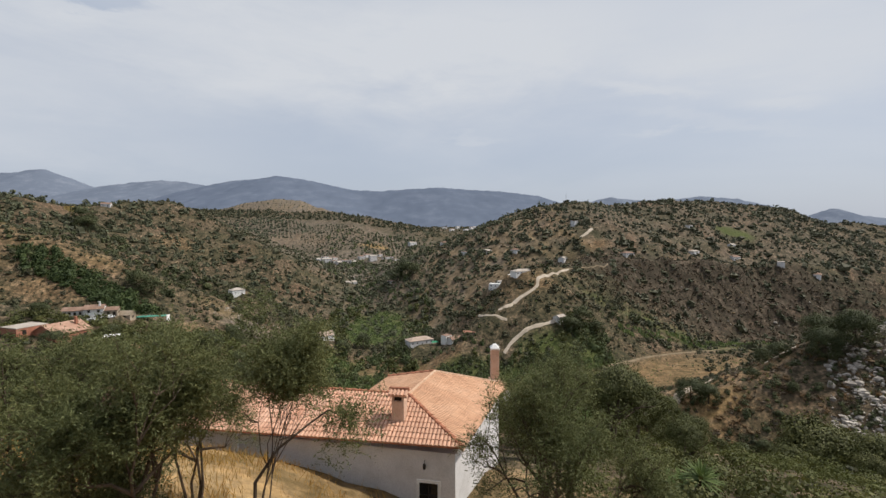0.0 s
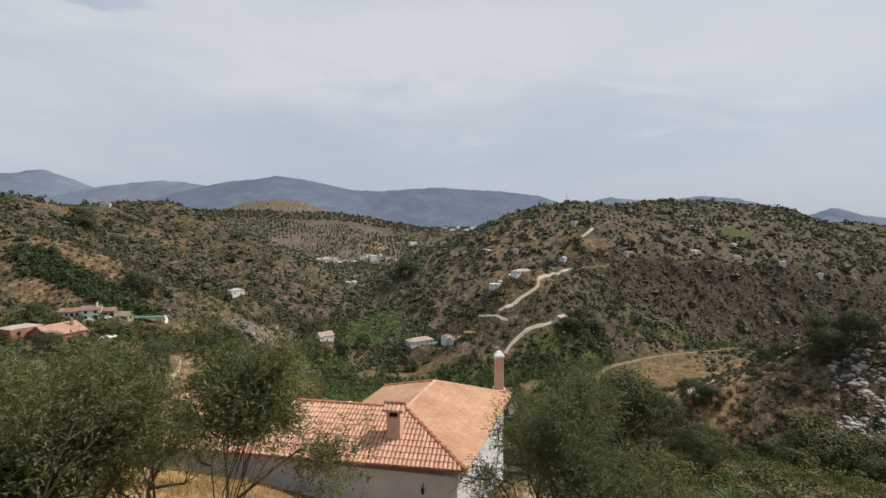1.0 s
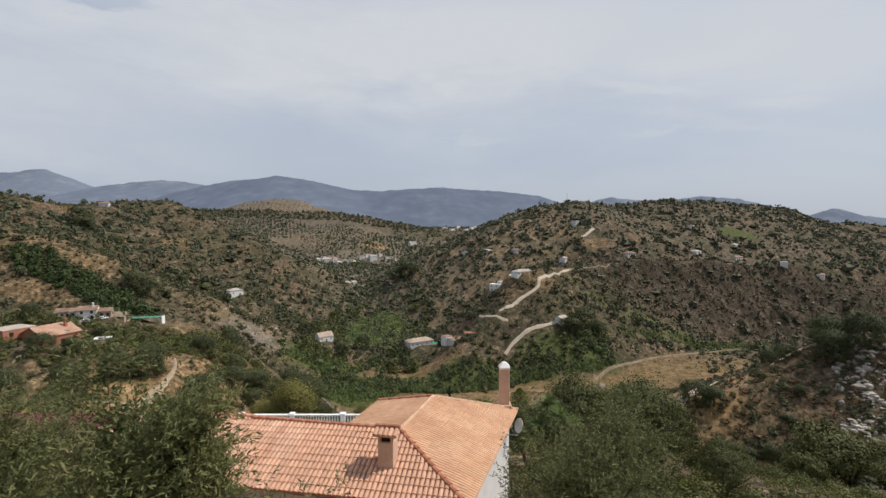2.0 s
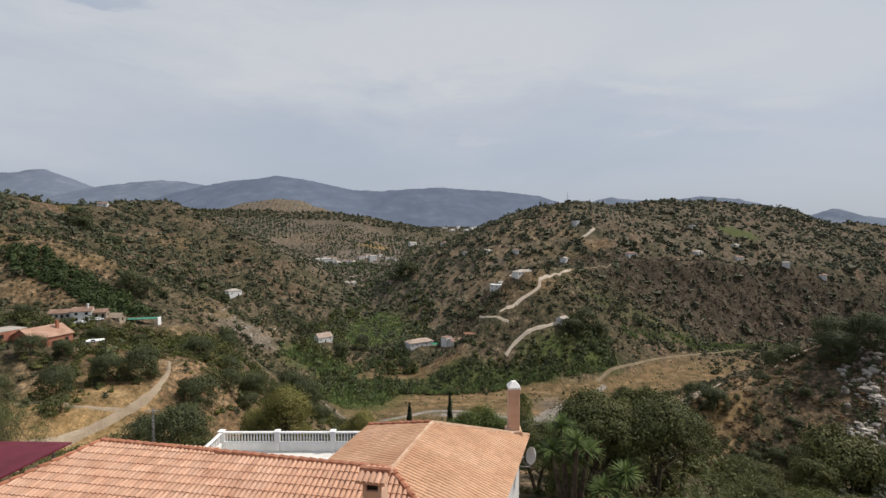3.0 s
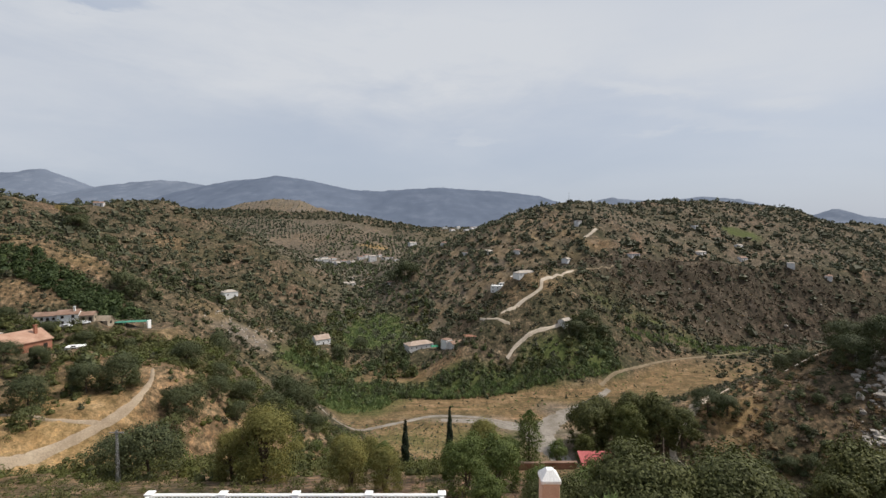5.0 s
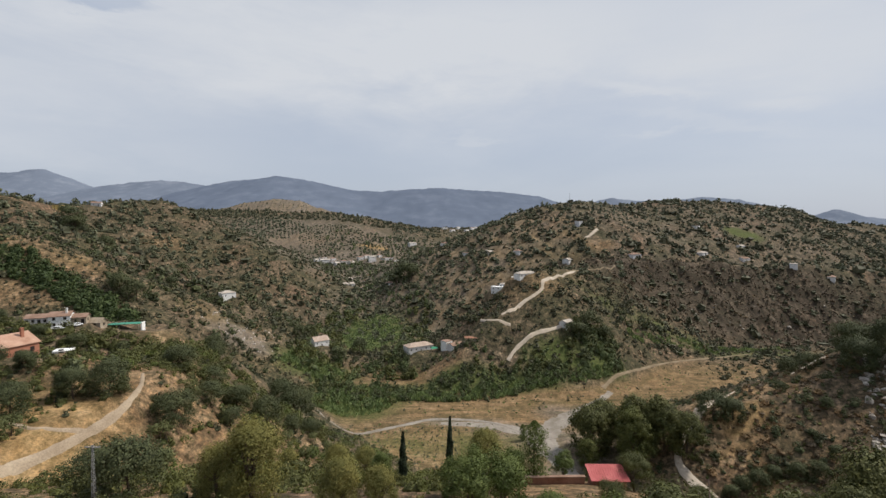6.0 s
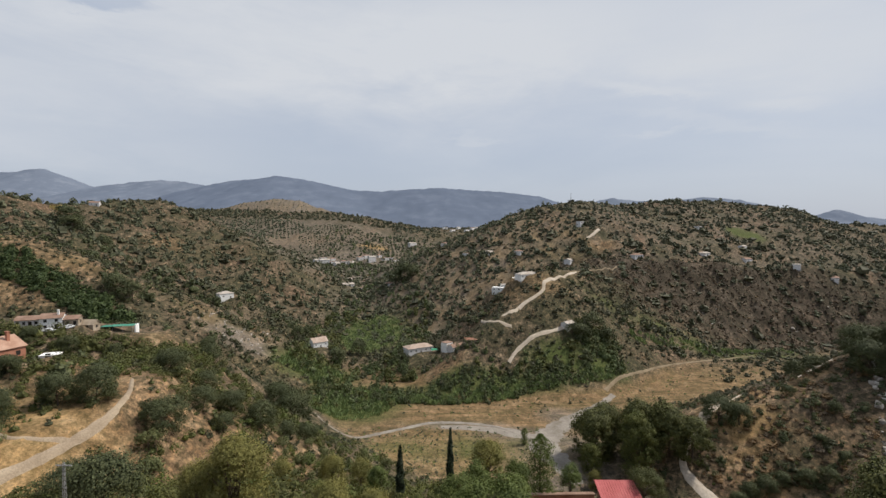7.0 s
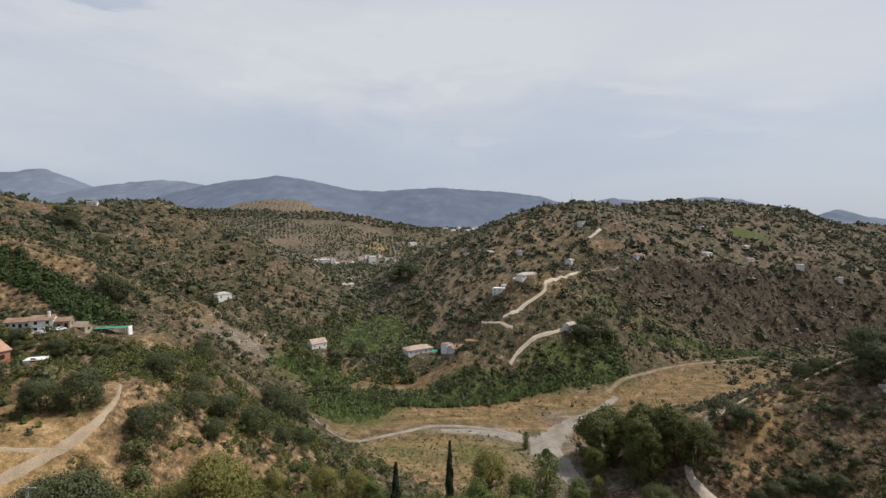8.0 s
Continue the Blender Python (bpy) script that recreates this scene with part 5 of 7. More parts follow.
hedge = hedge[near_line(hedge[:, 0], hedge[:, 1], [(-272, 302), (-241, 296), (-225, 290), (-205, 284), (-189, 281), (-172, 262), (-160, 236)], 9)]
scatter_mesh("ravine_trees", hedge, 9, 110, 0.27, M_RAVINE, "dense green trees filling the ravine", "woods", 1.1)


# ---- shrubs round the villa ----
def by_distance(name, places, seed, mats, labels, share, leaf=0.40):
    """Shrubs of two kinds: fine leaves close by, coarser ones farther down the slope."""
    rs = np.random.RandomState(seed)
    first = rs.uniform(0, 1, len(places)) < share
    near = places[:, 1] < 72
    for which, mat, label, word in ((first, mats[0], labels[0], "shrubs"), (~first, mats[1], labels[1], "broom")):
        scatter_mesh(name + "_" + word, places[which & ~near], seed + 1, 110, leaf * 0.5, mat, label, "shrubs", 0.85)
        if (which & near).any():
            scatter_mesh(name + "_near_" + word, places[which & near], seed + 2, 280, 0.12, mat, label, "shrubs", 0.85)


rs = np.random.RandomState(15)
bank = np.concatenate([random_places(rs, 1100, 4.5, 130, 72, 170, 0.3, 1.2), random_places(rs, 200, 4.5, 60, 46, 72, 0.3, 1.0)])
bank = bank[(np.abs(bank[:, 0]) < (bank[:, 1] + 5) * 1.1) & ~((bank[:, 0] > 9) & (bank[:, 0] < 30) & (bank[:, 1] > 74) & (bank[:, 1] < 92))]
bank = bank[(bank[:, 0] < 26) | (bank[:, 1] > 96) | (rs.uniform(0, 1, len(bank)) < 0.55)]
bank = bank[0.55 + 0.6 * waves(bank[:, 0], bank[:, 1], 26, 3, 33) > rs.uniform(0, 1, len(bank))]
by_distance("bank", bank, 16, (M_DEEP, M_WILLOW), ("leafy green shrubs on the bank beyond the villa", "yellowish broom bushes on the bank beyond the villa"), 0.6)
close = np.concatenate([random_places(rs, 150, 5.5, 17, 12, 34, 0.4, 1.2, 1.3), random_places(rs, 330, 13, 46, 16, 52, 0.35, 1.15, 1.5), random_places(rs, 60, 6, 15, 34, 48, 0.5, 1.4, 1.3)])
close = close[(close[:, 0] > 5 + 0.14 * (close[:, 1] - 17)) & (close[:, 0] < close[:, 1] * 1.15 + 4)]
half = rs.uniform(0, 1, len(close)) < np.where(close[:, 0] > 15, 0.35, 0.65)
scatter_mesh("garden_shrubs", close[half], 20, 340, 0.125, M_DEEP, "dense green shrubs beside the villa", "shrubs", 0.9)
scatter_mesh("garden_broom", close[~half], 21, 340, 0.115, M_WILLOW, "yellowish broom bushes beside the villa", "shrubs", 0.9)
slope = np.concatenate([random_places(rs, 420, -64, 3, 76, 95, 0.5, 1.6, 1.4), random_places(rs, 2100, -95, 8, 72, 200, 0.4, 1.7, 1.6), random_places(rs, 520, -60, 6, 42, 72, 0.35, 1.3), random_places(rs, 220, -52, -14, 28, 46, 0.25, 1.0)])
slope = slope[(0.55 + 0.6 * waves(slope[:, 0], slope[:, 1], 22, 3, 31) > rs.uniform(0, 1, len(slope))) & clear_of(slope[:, 0], slope[:, 1], 1) & ~((np.abs(slope[:, 0] + 7) < 9) & (slope[:, 1] < 40))]
by_distance("slope", slope, 40, (M_DEEP, M_WILLOW), ("green shrubs on the slope below the terrace", "yellowish green broom on the slope below the terrace"), 0.6)
copse = random_places(rs, 620, -95, -12, 84, 205, 1.0, 3.0, 1.3)
copse = copse[(0.5 + 0.7 * waves(copse[:, 0], copse[:, 1], 30, 3, 37) > rs.uniform(0, 1, len(copse))) & clear_of(copse[:, 0], copse[:, 1], 2)]
more = random_places(rs, 200, -112, -52, 138, 208, 1.2, 3.2, 1.3)
copse = np.concatenate([copse, more[clear_of(more[:, 0], more[:, 1], 2)]])
half = rs.uniform(0, 1, len(copse)) < 0.65
scatter_mesh("slope_trees", copse[half], 50, 230, 0.16, M_DEEP, "small green trees on the warm slope below the track", "woods", 0.9)
scatter_mesh("slope_almonds", copse[~half], 51, 230, 0.15, M_GREEN, "fresh green almond trees on the warm slope", "woods", 0.9)


# ---- bushes of the east slope ----
east = np.concatenate([random_places(rs, 1500, 84, 240, 140, 262, 0.8, 3.0, 1.6), random_places(rs, 6400, 84, 240, 140, 262, 0.5, 2.0, 1.5)])
east = east[(0.5 + 0.75 * waves(east[:, 0], east[:, 1], 24, 3, 57) > rs.uniform(0, 1, len(east))) & clear_of(east[:, 0], east[:, 1], 1) & (ground(east[:, 0], east[:, 1]) > -42)]
kind = rs.uniform(0, 1, len(east))
big = east[:, 2] > 1.3
scatter_mesh("east_scrub", east[(kind < 0.45) & big], 63, 110, 0.20, M_CAROB, "dark green scrub on the steep east slope", "scrub", 0.8)
scatter_mesh("east_broom", east[(kind < 0.22) & ~big], 64, 100, 0.17, M_WILLOW, "yellowish green broom on the east slope", "scrub", 0.8)
scatter_mesh("east_dry_scrub", east[kind >= 0.70], 65, 90, 0.18, M_RUST, "rust-coloured dry scrub on the east slope", "scrub", 0.55)
scatter_mesh("east_brown_scrub", east[(kind >= 0.45) & (kind < 0.70)], 68, 90, 0.18, M_BROWN, "dark brown withered scrub on the east slope", "scrub", 0.6)


# ---- bare grey rocks on the east slope ----
def rocks(name, places, seed, mat, label):
    """Broken boulders as one mesh: rough twenty-sided lumps."""
    rs = np.random.RandomState(seed)
    bm = bmesh.new()
    bmesh.ops.create_icosphere(bm, subdivisions=1, radius=1.0)
    v0 = np.array([tuple(v.co) for v in bm.verts])
    f0 = np.array([[v.index for v in f.verts] for f in bm.faces])
    bm.free()
    z = ground(places[:, 0], places[:, 1])
    vs, fs = [], []
    for i, (x, y, r) in enumerate(places):
        a = rs.uniform(0, 6.28)
        v = v0 * rs.uniform(0.65, 1.3, (len(v0), 1)) * rs.uniform(0.6, 1.5, 3) * np.array([1.0, 1.0, 0.7]) * r
        vs.append(np.stack([v[:, 0] * math.cos(a) - v[:, 1] * math.sin(a) + x, v[:, 0] * math.sin(a) + v[:, 1] * math.cos(a) + y, v[:, 2] + z[i]], 1))
        fs.append(f0 + i * len(v0))
    tagged(new(name, bulk_mesh(name, np.concatenate(vs), np.concatenate(fs), mat)), label, "rocks", kind="stuff")


M_ROCK = surface("grey_rock", (0.36, 0.325, 0.285), (0.20, 0.175, 0.15), (0.50, 0.46, 0.41), 0.4, 3.0, 0.95, 0.6, 0.08, 0.2)
boulders = random_places(rs, 15000, 140, 250, 150, 250, 0.12, 1.7, 3.6)
boulders = boulders[near_line(boulders[:, 0], boulders[:, 1], [(165, 165), (190, 200), (222, 242)], 15)]
boulders = boulders[0.5 + 0.7 * waves(boulders[:, 0], boulders[:, 1], 26, 3, 91) > rs.uniform(0, 1, len(boulders))]
mound = random_places(rs, 110, -165, -118, 318, 362, 0.3, 1.0, 2.0)
ledge = random_places(rs, 300, 190, 460, 445, 500, 0.5, 1.6, 2.5)
ledge = ledge[waves(ledge[:, 0], ledge[:, 1], 40, 3, 93) > 0.3]
rocks("rock_outcrop", np.concatenate([boulders, mound, ledge]), 3, M_ROCK, "broken pale grey rocks on the steep slope")


# ---- olives close by ----
olive_near(1, -3.75, 8.8, 58.98, 2.9, 42000, 3, "feathery grey-green olive tree with bent dark stems", 0.50, 0.42, 0.07,
           [[(0.02, 0, 0.1), (0.05, 0.05, 1.75), (0.45, 0.2, 2.35), (1.0, 0.45, 2.75), (1.35, 0.7, 2.95), (1.75, 0.85, 2.65)]], 0.85, 3.35)
olive_near(2, -5.8, 8.3, 58.7, 4.2, 76000, 5, "bushy grey-green olive tree on dry grass", 0.26, 0.42)
olive_near(3, -8.5, 9.8, 58.1, 4.8, 66000, 5, "bushy grey-green olive tree on dry grass", 0.24, 0.45)
olive_near(4, -6.2, 11.2, 57.7, 3.4, 26000, 4, "small grey-green olive tree on dry grass", 0.3, 0.4)
olive_near(8, -6.9, 8.3, 56.5, 3.4, 34000, 6, "low bushy olive suckers on dry grass", 0.14, 0.4, 0.03)
olive_near(5, 3.0, 12.0, 57.0, 5.5, 95000, 7, "broad grey-green olive tree beside the villa corner", 0.17, 0.42)
olive_near(7, -20.5, 28.5, 52.6, 4.6, 20000, 3, "grey-green olive tree behind the maroon canopy", 0.3, 0.45)


# ---- dry grass on the bank above the villa ----
def dry_grass():
    rs = np.random.RandomState(44)
    n = 26000
    x, y = rs.uniform(-22, 6, n), rs.uniform(4, 18.5, n)
    keep = (y < 17.8 - 0.19 * (x - 0.7)) & (0.5 + waves(x, y, 5, 3, 8) > rs.uniform(0, 0.9, n))
    x, y = x[keep], y[keep]
    z = ground(x, y)
    h = rs.uniform(0.12, 0.42, len(x))
    lean = rs.normal(size=(len(x), 2)) * 0.35
    a = rs.uniform(0, 6.28, len(x))
    w = 0.012
    px, py = np.cos(a) * w, np.sin(a) * w
    b0 = np.stack([x - px, y - py, z - 0.03], 1)
    b1 = np.stack([x + px, y + py, z - 0.03], 1)
    t1 = np.stack([x + lean[:, 0] * h + px * 0.2, y + lean[:, 1] * h + py * 0.2, z + h], 1)
    t0 = np.stack([x + lean[:, 0] * h * 0.9 - px * 0.2, y + lean[:, 1] * h * 0.9 - py * 0.2, z + h * 0.97], 1)
    v = np.stack([b0, b1, t1, t0], 1).reshape(-1, 3)
    tagged(new("dry_grass", bulk_mesh("dry_grass", v, quad_faces(len(x)), M_GRASS)), "dry golden grass on the bank above the villa", "grass", kind="stuff")


dry_grass()


# ---- the villa ----
def tile_shape(width, length, rise, lip=0.018, lift=0.030):
    """Corners and faces of one barrel tile: x across, y up the slope, z out of the roof."""
    steps = 5
    verts, faces = [], []
    for y, up, k in ((0.0, lift, 1.0), (length, 0.004, 0.86)):
        for i in range(steps):
            a = math.pi * i / (steps - 1)
            verts.append((-math.cos(a) * width / 2 * k, y, up + math.sin(a) * rise * k))
    for i in range(steps):
        a = math.pi * i / (steps - 1)
        verts.append((-math.cos(a) * (width / 2 - lip), 0.0, lift + math.sin(a) * (rise - lip) - 0.012))
    for i in range(steps - 1):
        faces.append((i, i + 1, steps + i + 1, steps + i))
        faces.append((2 * steps + i, 2 * steps + i + 1, i + 1, i))
    return verts, faces


def inside(p, ring):
    hit = False
    for (x0, y0), (x1, y1) in zip(ring, ring[1:] + ring[:1]):
        if (y0 > p[1]) != (y1 > p[1]) and p[0] < (x1 - x0) * (p[1] - y0) / (y1 - y0) + x0:
            hit = not hit
    return hit


def tile_poses(eave_a, eave_b, ring, pitch, row):
    """Places of the tiles on a slope over a ring of corners whose first side is the eave; the slope may be slightly wound."""
    along = (eave_b - eave_a).normalized()
    across = Vector((-along.y, along.x, 0)).normalized()
    if (ring[-1] - eave_a).dot(across) < 0:
        across = -across
    level = Vector((along.x, along.y, 0)).normalized()
    flat = [((p - eave_a).dot(level), (p - eave_a).dot(across)) for p in ring]
    tris = [(ring[0], ring[k], ring[k + 1]) for k in range(1, len(ring) - 1)]
    lo, hi = min(f[0] for f in flat), max(f[0] for f in flat)
    top = max(f[1] for f in flat)
    out = []
    s = lo + pitch / 2
    while s < hi:
        r = 0.0
        while r < top:
            if inside((s, r + row * 0.45), flat):
                q = eave_a + level * s + across * (r + row * 0.4)
                best = min(tris, key=lambda c: 0 if inside((q.x, q.y), [(v.x, v.y) for v in c]) else 1)
                n = (best[1] - best[0]).cross(best[2] - best[0]).normalized()
                if n.z < 0:
                    n = -n
                up = (across - n * across.dot(n)).normalized()
                side = up.cross(n)
                p = eave_a + level * s + across * (r - 0.04)
                p.z = best[0].z - (n.x * (p.x - best[0].x) + n.y * (p.y - best[0].y)) / n.z
                m = Matrix((side, up, n)).transposed().to_4x4()
                m.translation = p + n * 0.012
                out.append((s, m))
            r += row
        s += pitch
    return out


def cap_row(bm_list, a, b, step=0.34):
    n = max(1, round((b - a).length / step))
    d = (b - a).normalized()
    side = d.cross(Vector((0, 0, 1))).normalized()
    up = side.cross(d)
    for i in range(n):
        m = Matrix((side, d, up)).transposed().to_4x4()
        m.translation = a + d * ((b - a).length * i / n) + up * 0.01
        bm_list.append(m)


def joined(name, shape, poses, mat, parent, label=""):
    """Many alike pieces as one mesh."""
    v0 = np.array(shape[0])
    f0 = np.array(shape[1])
    vs, fs = [], []
    for i, m in enumerate(poses):
        r = np.array(m.to_3x3())
        vs.append(v0 @ r.T + np.array(m.translation))
        fs.append(f0 + i * len(v0))
    ob = new(name, bulk_mesh(name, np.concatenate(vs), np.concatenate(fs), mat))
    ob.parent = parent
    return tagged(ob, label, kind="stuff")


def pieces(name, shape, poses, mat, parent):
    """Many alike pieces, each an object on one shared mesh."""
    me = mesh_from(name, shape[0], shape[1], [mat])
    rs = np.random.RandomState(len(poses))
    for m in poses:
        ob = new(name, me)
        ob.parent = parent
        ob.matrix_basis = m @ pose(0, 0, rs.uniform(0, 0.006), rs.uniform(-1, 1), rs.uniform(-1.2, 1.2), rs.uniform(-1.2, 1.2))


WALL_RING = [(-14.4, 20.9), (0.5, 18.0), (3.2, 25.85), (-2.9, 25.9), (-3.8, 23.3), (-3.95, 21.9), (-11.9, 23.45)]


def on_front(x, z, out=0.0):
    """A place on the villa's front wall."""
    a, b = Vector((-14.4, 20.9)), Vector((0.5, 18.0))
    t = (x - a.x) / (b.x - a.x)
    d = (b - a).normalized()
    p = a.lerp(b, t) + Vector((d.y, -d.x)) * out
    return Vector((p.x, p.y, z)), math.degrees(math.atan2(d.y, d.x))


def villa():
    v = thing("villa", "whitewashed villa with terracotta barrel tile roofs", "house")
    bm = bmesh.new()
    prism(bm, WALL_RING, 43.5, 51.02)
    part("wall", bm, M_WALL, v, "whitewashed outer wall")
    # front slope
    slopes = {"front_roof": [EAVE_W, EAVE_C, RIDGE_E, RIDGE_W], "right_roof": [EAVE_C, BACK_R, APEX, RIDGE_E],
              "inner_roof": [BACK_L, INNER, RIDGE_E, APEX], "end_roof": [Vector((-12.3, 23.6, 50.9)), EAVE_W, RIDGE_W], "back_roof": [BACK_R, BACK_L, APEX]}
    roofs = {}
    for name, ring in slopes.items():
        bm = bmesh.new()
        slab(bm, ring, 0.05 if name == "front_roof" else 0.14)
        roofs[name] = part(name, bm, M_RIDGE if name == "front_roof" else M_FLAT_TILE, v)
    shape = tile_shape(0.150, 0.37, 0.058)
    front = tile_poses(EAVE_W, EAVE_C, slopes["front_roof"], 0.166, 0.31)
    front.sort(key=lambda e: -e[0])
    pieces("roof_tile", shape, [m for _, m in front[:300]], M_TILE, roofs["front_roof"])
    joined("roof_tiles", shape, [m for _, m in front[300:]], M_TILE, roofs["front_roof"], "rows of terracotta barrel tiles")
    small = tile_shape(0.128, 0.37, 0.036, 0.014, 0.014)
    right = tile_poses(EAVE_C, BACK_R, slopes["right_roof"], 0.142, 0.31)
    joined("roof_tiles", small, [m for _, m in right], M_FLAT_TILE, roofs["right_roof"], "rows of salmon barrel tiles")
    inner = tile_poses(BACK_L, INNER, slopes["inner_roof"], 0.142, 0.31)
    joined("roof_tiles", small, [m for _, m in inner], M_FLAT_TILE, roofs["inner_roof"], "rows of salmon barrel tiles")
    # the wall that closes the lean-to roof behind its ridge
    bm = bmesh.new()
    prism(bm, [(-11.9, 23.22), (-4.0, 21.58), (-3.95, 21.83), (-11.85, 23.47)], 43.5, 51.85)
    part("rear_wall", bm, M_WALL, v, "whitewashed rear wall under the ridge")
    cap = tile_shape(0.21, 0.37, 0.10)
    caps = []
    cap_row(caps, RIDGE_W, RIDGE_E)
    cap_row(caps, EAVE_C, RIDGE_E)
    cap_row(caps, EAVE_W, RIDGE_W)
    pieces("ridge_tile", cap, caps, M_RIDGE, roofs["front_roof"])
    pale = []
    cap_row(pale, RIDGE_E, APEX)
    cap_row(pale, BACK_R, APEX)
    pieces("ridge_tile", tile_shape(0.17, 0.37, 0.060, 0.018, 0.018), pale, M_MORTAR, roofs["right_roof"])
    back = []
    cap_row(back, BACK_L, APEX)
    pieces("ridge_tile", cap, back, M_RIDGE, roofs["inner_roof"])
    # mortar bedding under the ridges
    bm = bmesh.new()
    for a, b in ((RIDGE_W, RIDGE_E), (RIDGE_E, EAVE_C), (RIDGE_E, APEX), (APEX, BACK_R)):
        up = Vector((0, 0, 0.02))
        tube(bm, [a + up, a.lerp(b, 0.5) + up, b + up], [0.085] * 3, 6)
    part("mortar_bed", bm, M_MORTAR, v, "pale mortar under the ridge tiles")
    # tall chimney with a white capping
    bm = bmesh.new()
    box(bm, 2.76, 25.85, 50.3, 3.22, 26.31, 53.15, bevel=0.02)
    tall = part("tall_chimney", bm, M_CHIMNEY, v, "tall salmon rendered chimney")
    bm = bmesh.new()
    box(bm, 2.73, 25.82, 53.14, 3.25, 26.34, 53.25, bevel=0.02)
    top = bmesh.ops.create_cone(bm, cap_ends=True, segments=4, radius1=0.355, radius2=0.12, depth=0.2)["verts"]
    bmesh.ops.transform(bm, matrix=Matrix.Translation((2.99, 26.08, 53.34)) @ Matrix.Rotation(radians(45), 4, "Z"), verts=top)
    part("cap", bm, M_WHITE, tall, "white plastered chimney cap")
    bm = bmesh.new()
    box(bm, 2.66, 25.75, 51.15, 3.32, 26.4, 51.42, bevel=0.03)
    part("flashing", bm, M_MORTAR, tall)
    # short chimney with a tiled hood
    turn = pose(-1.86, 19.47, 0, 0, 0, -11)
    short = new("short_chimney")
    short.parent = v
    bm = bmesh.new()
    box(bm, -0.27, -0.27, 51.4, 0.27, 0.27, 52.70, turn, 0.015)
    part("shaft", bm, M_CHIMNEY, short)
    for sx in (-0.22, 0.22):
        for sy in (-0.22, 0.22):
            bm = bmesh.new()
            box(bm, sx - 0.05, sy - 0.05, 52.70, sx + 0.05, sy + 0.05, 52.98, turn)
            part("post", bm, M_CHIMNEY, short)
    bm = bmesh.new()
    box(bm, -0.17, -0.17, 52.70, 0.17, 0.17, 52.96, turn)
    part("flue", bm, M_DARK, short, "dark smoke opening")
    bm = bmesh.new()
    for sy in (-1, 1):
        ring = [turn @ Vector(p) for p in ((-0.40, 0.38 * sy, 52.98), (0.40, 0.38 * sy, 52.98), (0.40, 0, 53.14), (-0.40, 0, 53.14))]
        slab(bm, ring, 0.04)
    hood = part("hood", bm, M_TILE, short, "small tiled chimney hood")
    tiny = tile_shape(0.15, 0.44, 0.05)
    hood_tiles = []
    for k in range(5):
        for sy in (-1, 1):
            base = turn @ pose(-0.34 + 0.17 * k, 0.40 * sy, 52.985, 22, 0, 0 if sy < 0 else 180)
            hood_tiles.append(base if sy < 0 else turn @ pose(-0.34 + 0.17 * k, 0.40, 52.985, 0, 0, 180) @ pose(0, 0, 0, 22, 0, 0))
    pieces("hood_tile", tiny, hood_tiles, M_TILE, hood)
    bm = bmesh.new()
    tube(bm, [turn @ Vector((-0.43, 0, 53.16)), turn @ Vector((0.43, 0, 53.16))], [0.09, 0.09], 8)
    part("hood_ridge", bm, M_RIDGE, short)
    # small window with plaster surround
    p, yaw = on_front(-0.58, 49.22)
    win = new("window")
    win.parent = v
    win.matrix_basis = pose(*p, 0, 0, yaw)
    bm = bmesh.new()
    for x0, x1, z0, z1 in ((-0.50, -0.38, -0.62, 0.62), (0.38, 0.50, -0.62, 0.62), (-0.38, 0.38, 0.50, 0.62), (-0.38, 0.38, -0.62, -0.5)):
        box(bm, x0, -0.035, z0, x1, 0.02, z1, bevel=0.008)
    part("surround", bm, M_WHITE, win)
    bm = bmesh.new()
    box(bm, -0.38, -0.008, -0.5, 0.38, 0.01, 0.5)
    part("pane", bm, M_GLASS_DARK, win, "dark window pane")
    bm = bmesh.new()
    for z in (0.0,):
        box(bm, -0.38, -0.03, z - 0.02, 0.38, -0.01, z + 0.02)
    box(bm, -0.02, -0.03, -0.5, 0.02, -0.01, 0.5)
    part("bar", bm, M_DARK, win)
    # wall lamp
    p, yaw = on_front(-0.72, 50.5)
    lamp = new("wall_lamp")
    lamp.parent = v
    lamp.matrix_basis = pose(*p, 0, 0, yaw)
    bm = bmesh.new()
    tube(bm, [(0, 0.0, 0.16), (0, -0.12, 0.18), (0, -0.14, 0.08)], [0.015] * 3, 6)
    part("bracket", bm, M_DARK, lamp)
    bm = bmesh.new()
    tube(bm, [(0, -0.14, 0.08), (0, -0.14, 0.0), (0, -0.14, -0.14), (0, -0.14, -0.17)], [0.03, 0.075, 0.055, 0.02], 6)
    part("lantern", bm, M_DARK, lamp)
    # white drain pipe under the eave
    bm = bmesh.new()
    p, _ = on_front(-9.9, 51.15, 0.10)
    q, _ = on_front(-9.0, 51.12, 0.10)
    tube(bm, [p, p.lerp(q, 0.5), q], [0.055] * 3, 8)
    tube(bm, [q, q + Vector((0, 0, -0.3)), q + Vector((0, 0, -0.8))], [0.055] * 3, 8)
    part("drain_pipe", bm, M_WHITE, v, "short white drain pipe under the eave")
    return v


M_GLASS_DARK, *_, glass_node = material("dark_glass", 0.08, 0, 0.5)
glass_node.inputs["Base Color"].default_value = (0.012, 0.012, 0.014, 1)
villa()


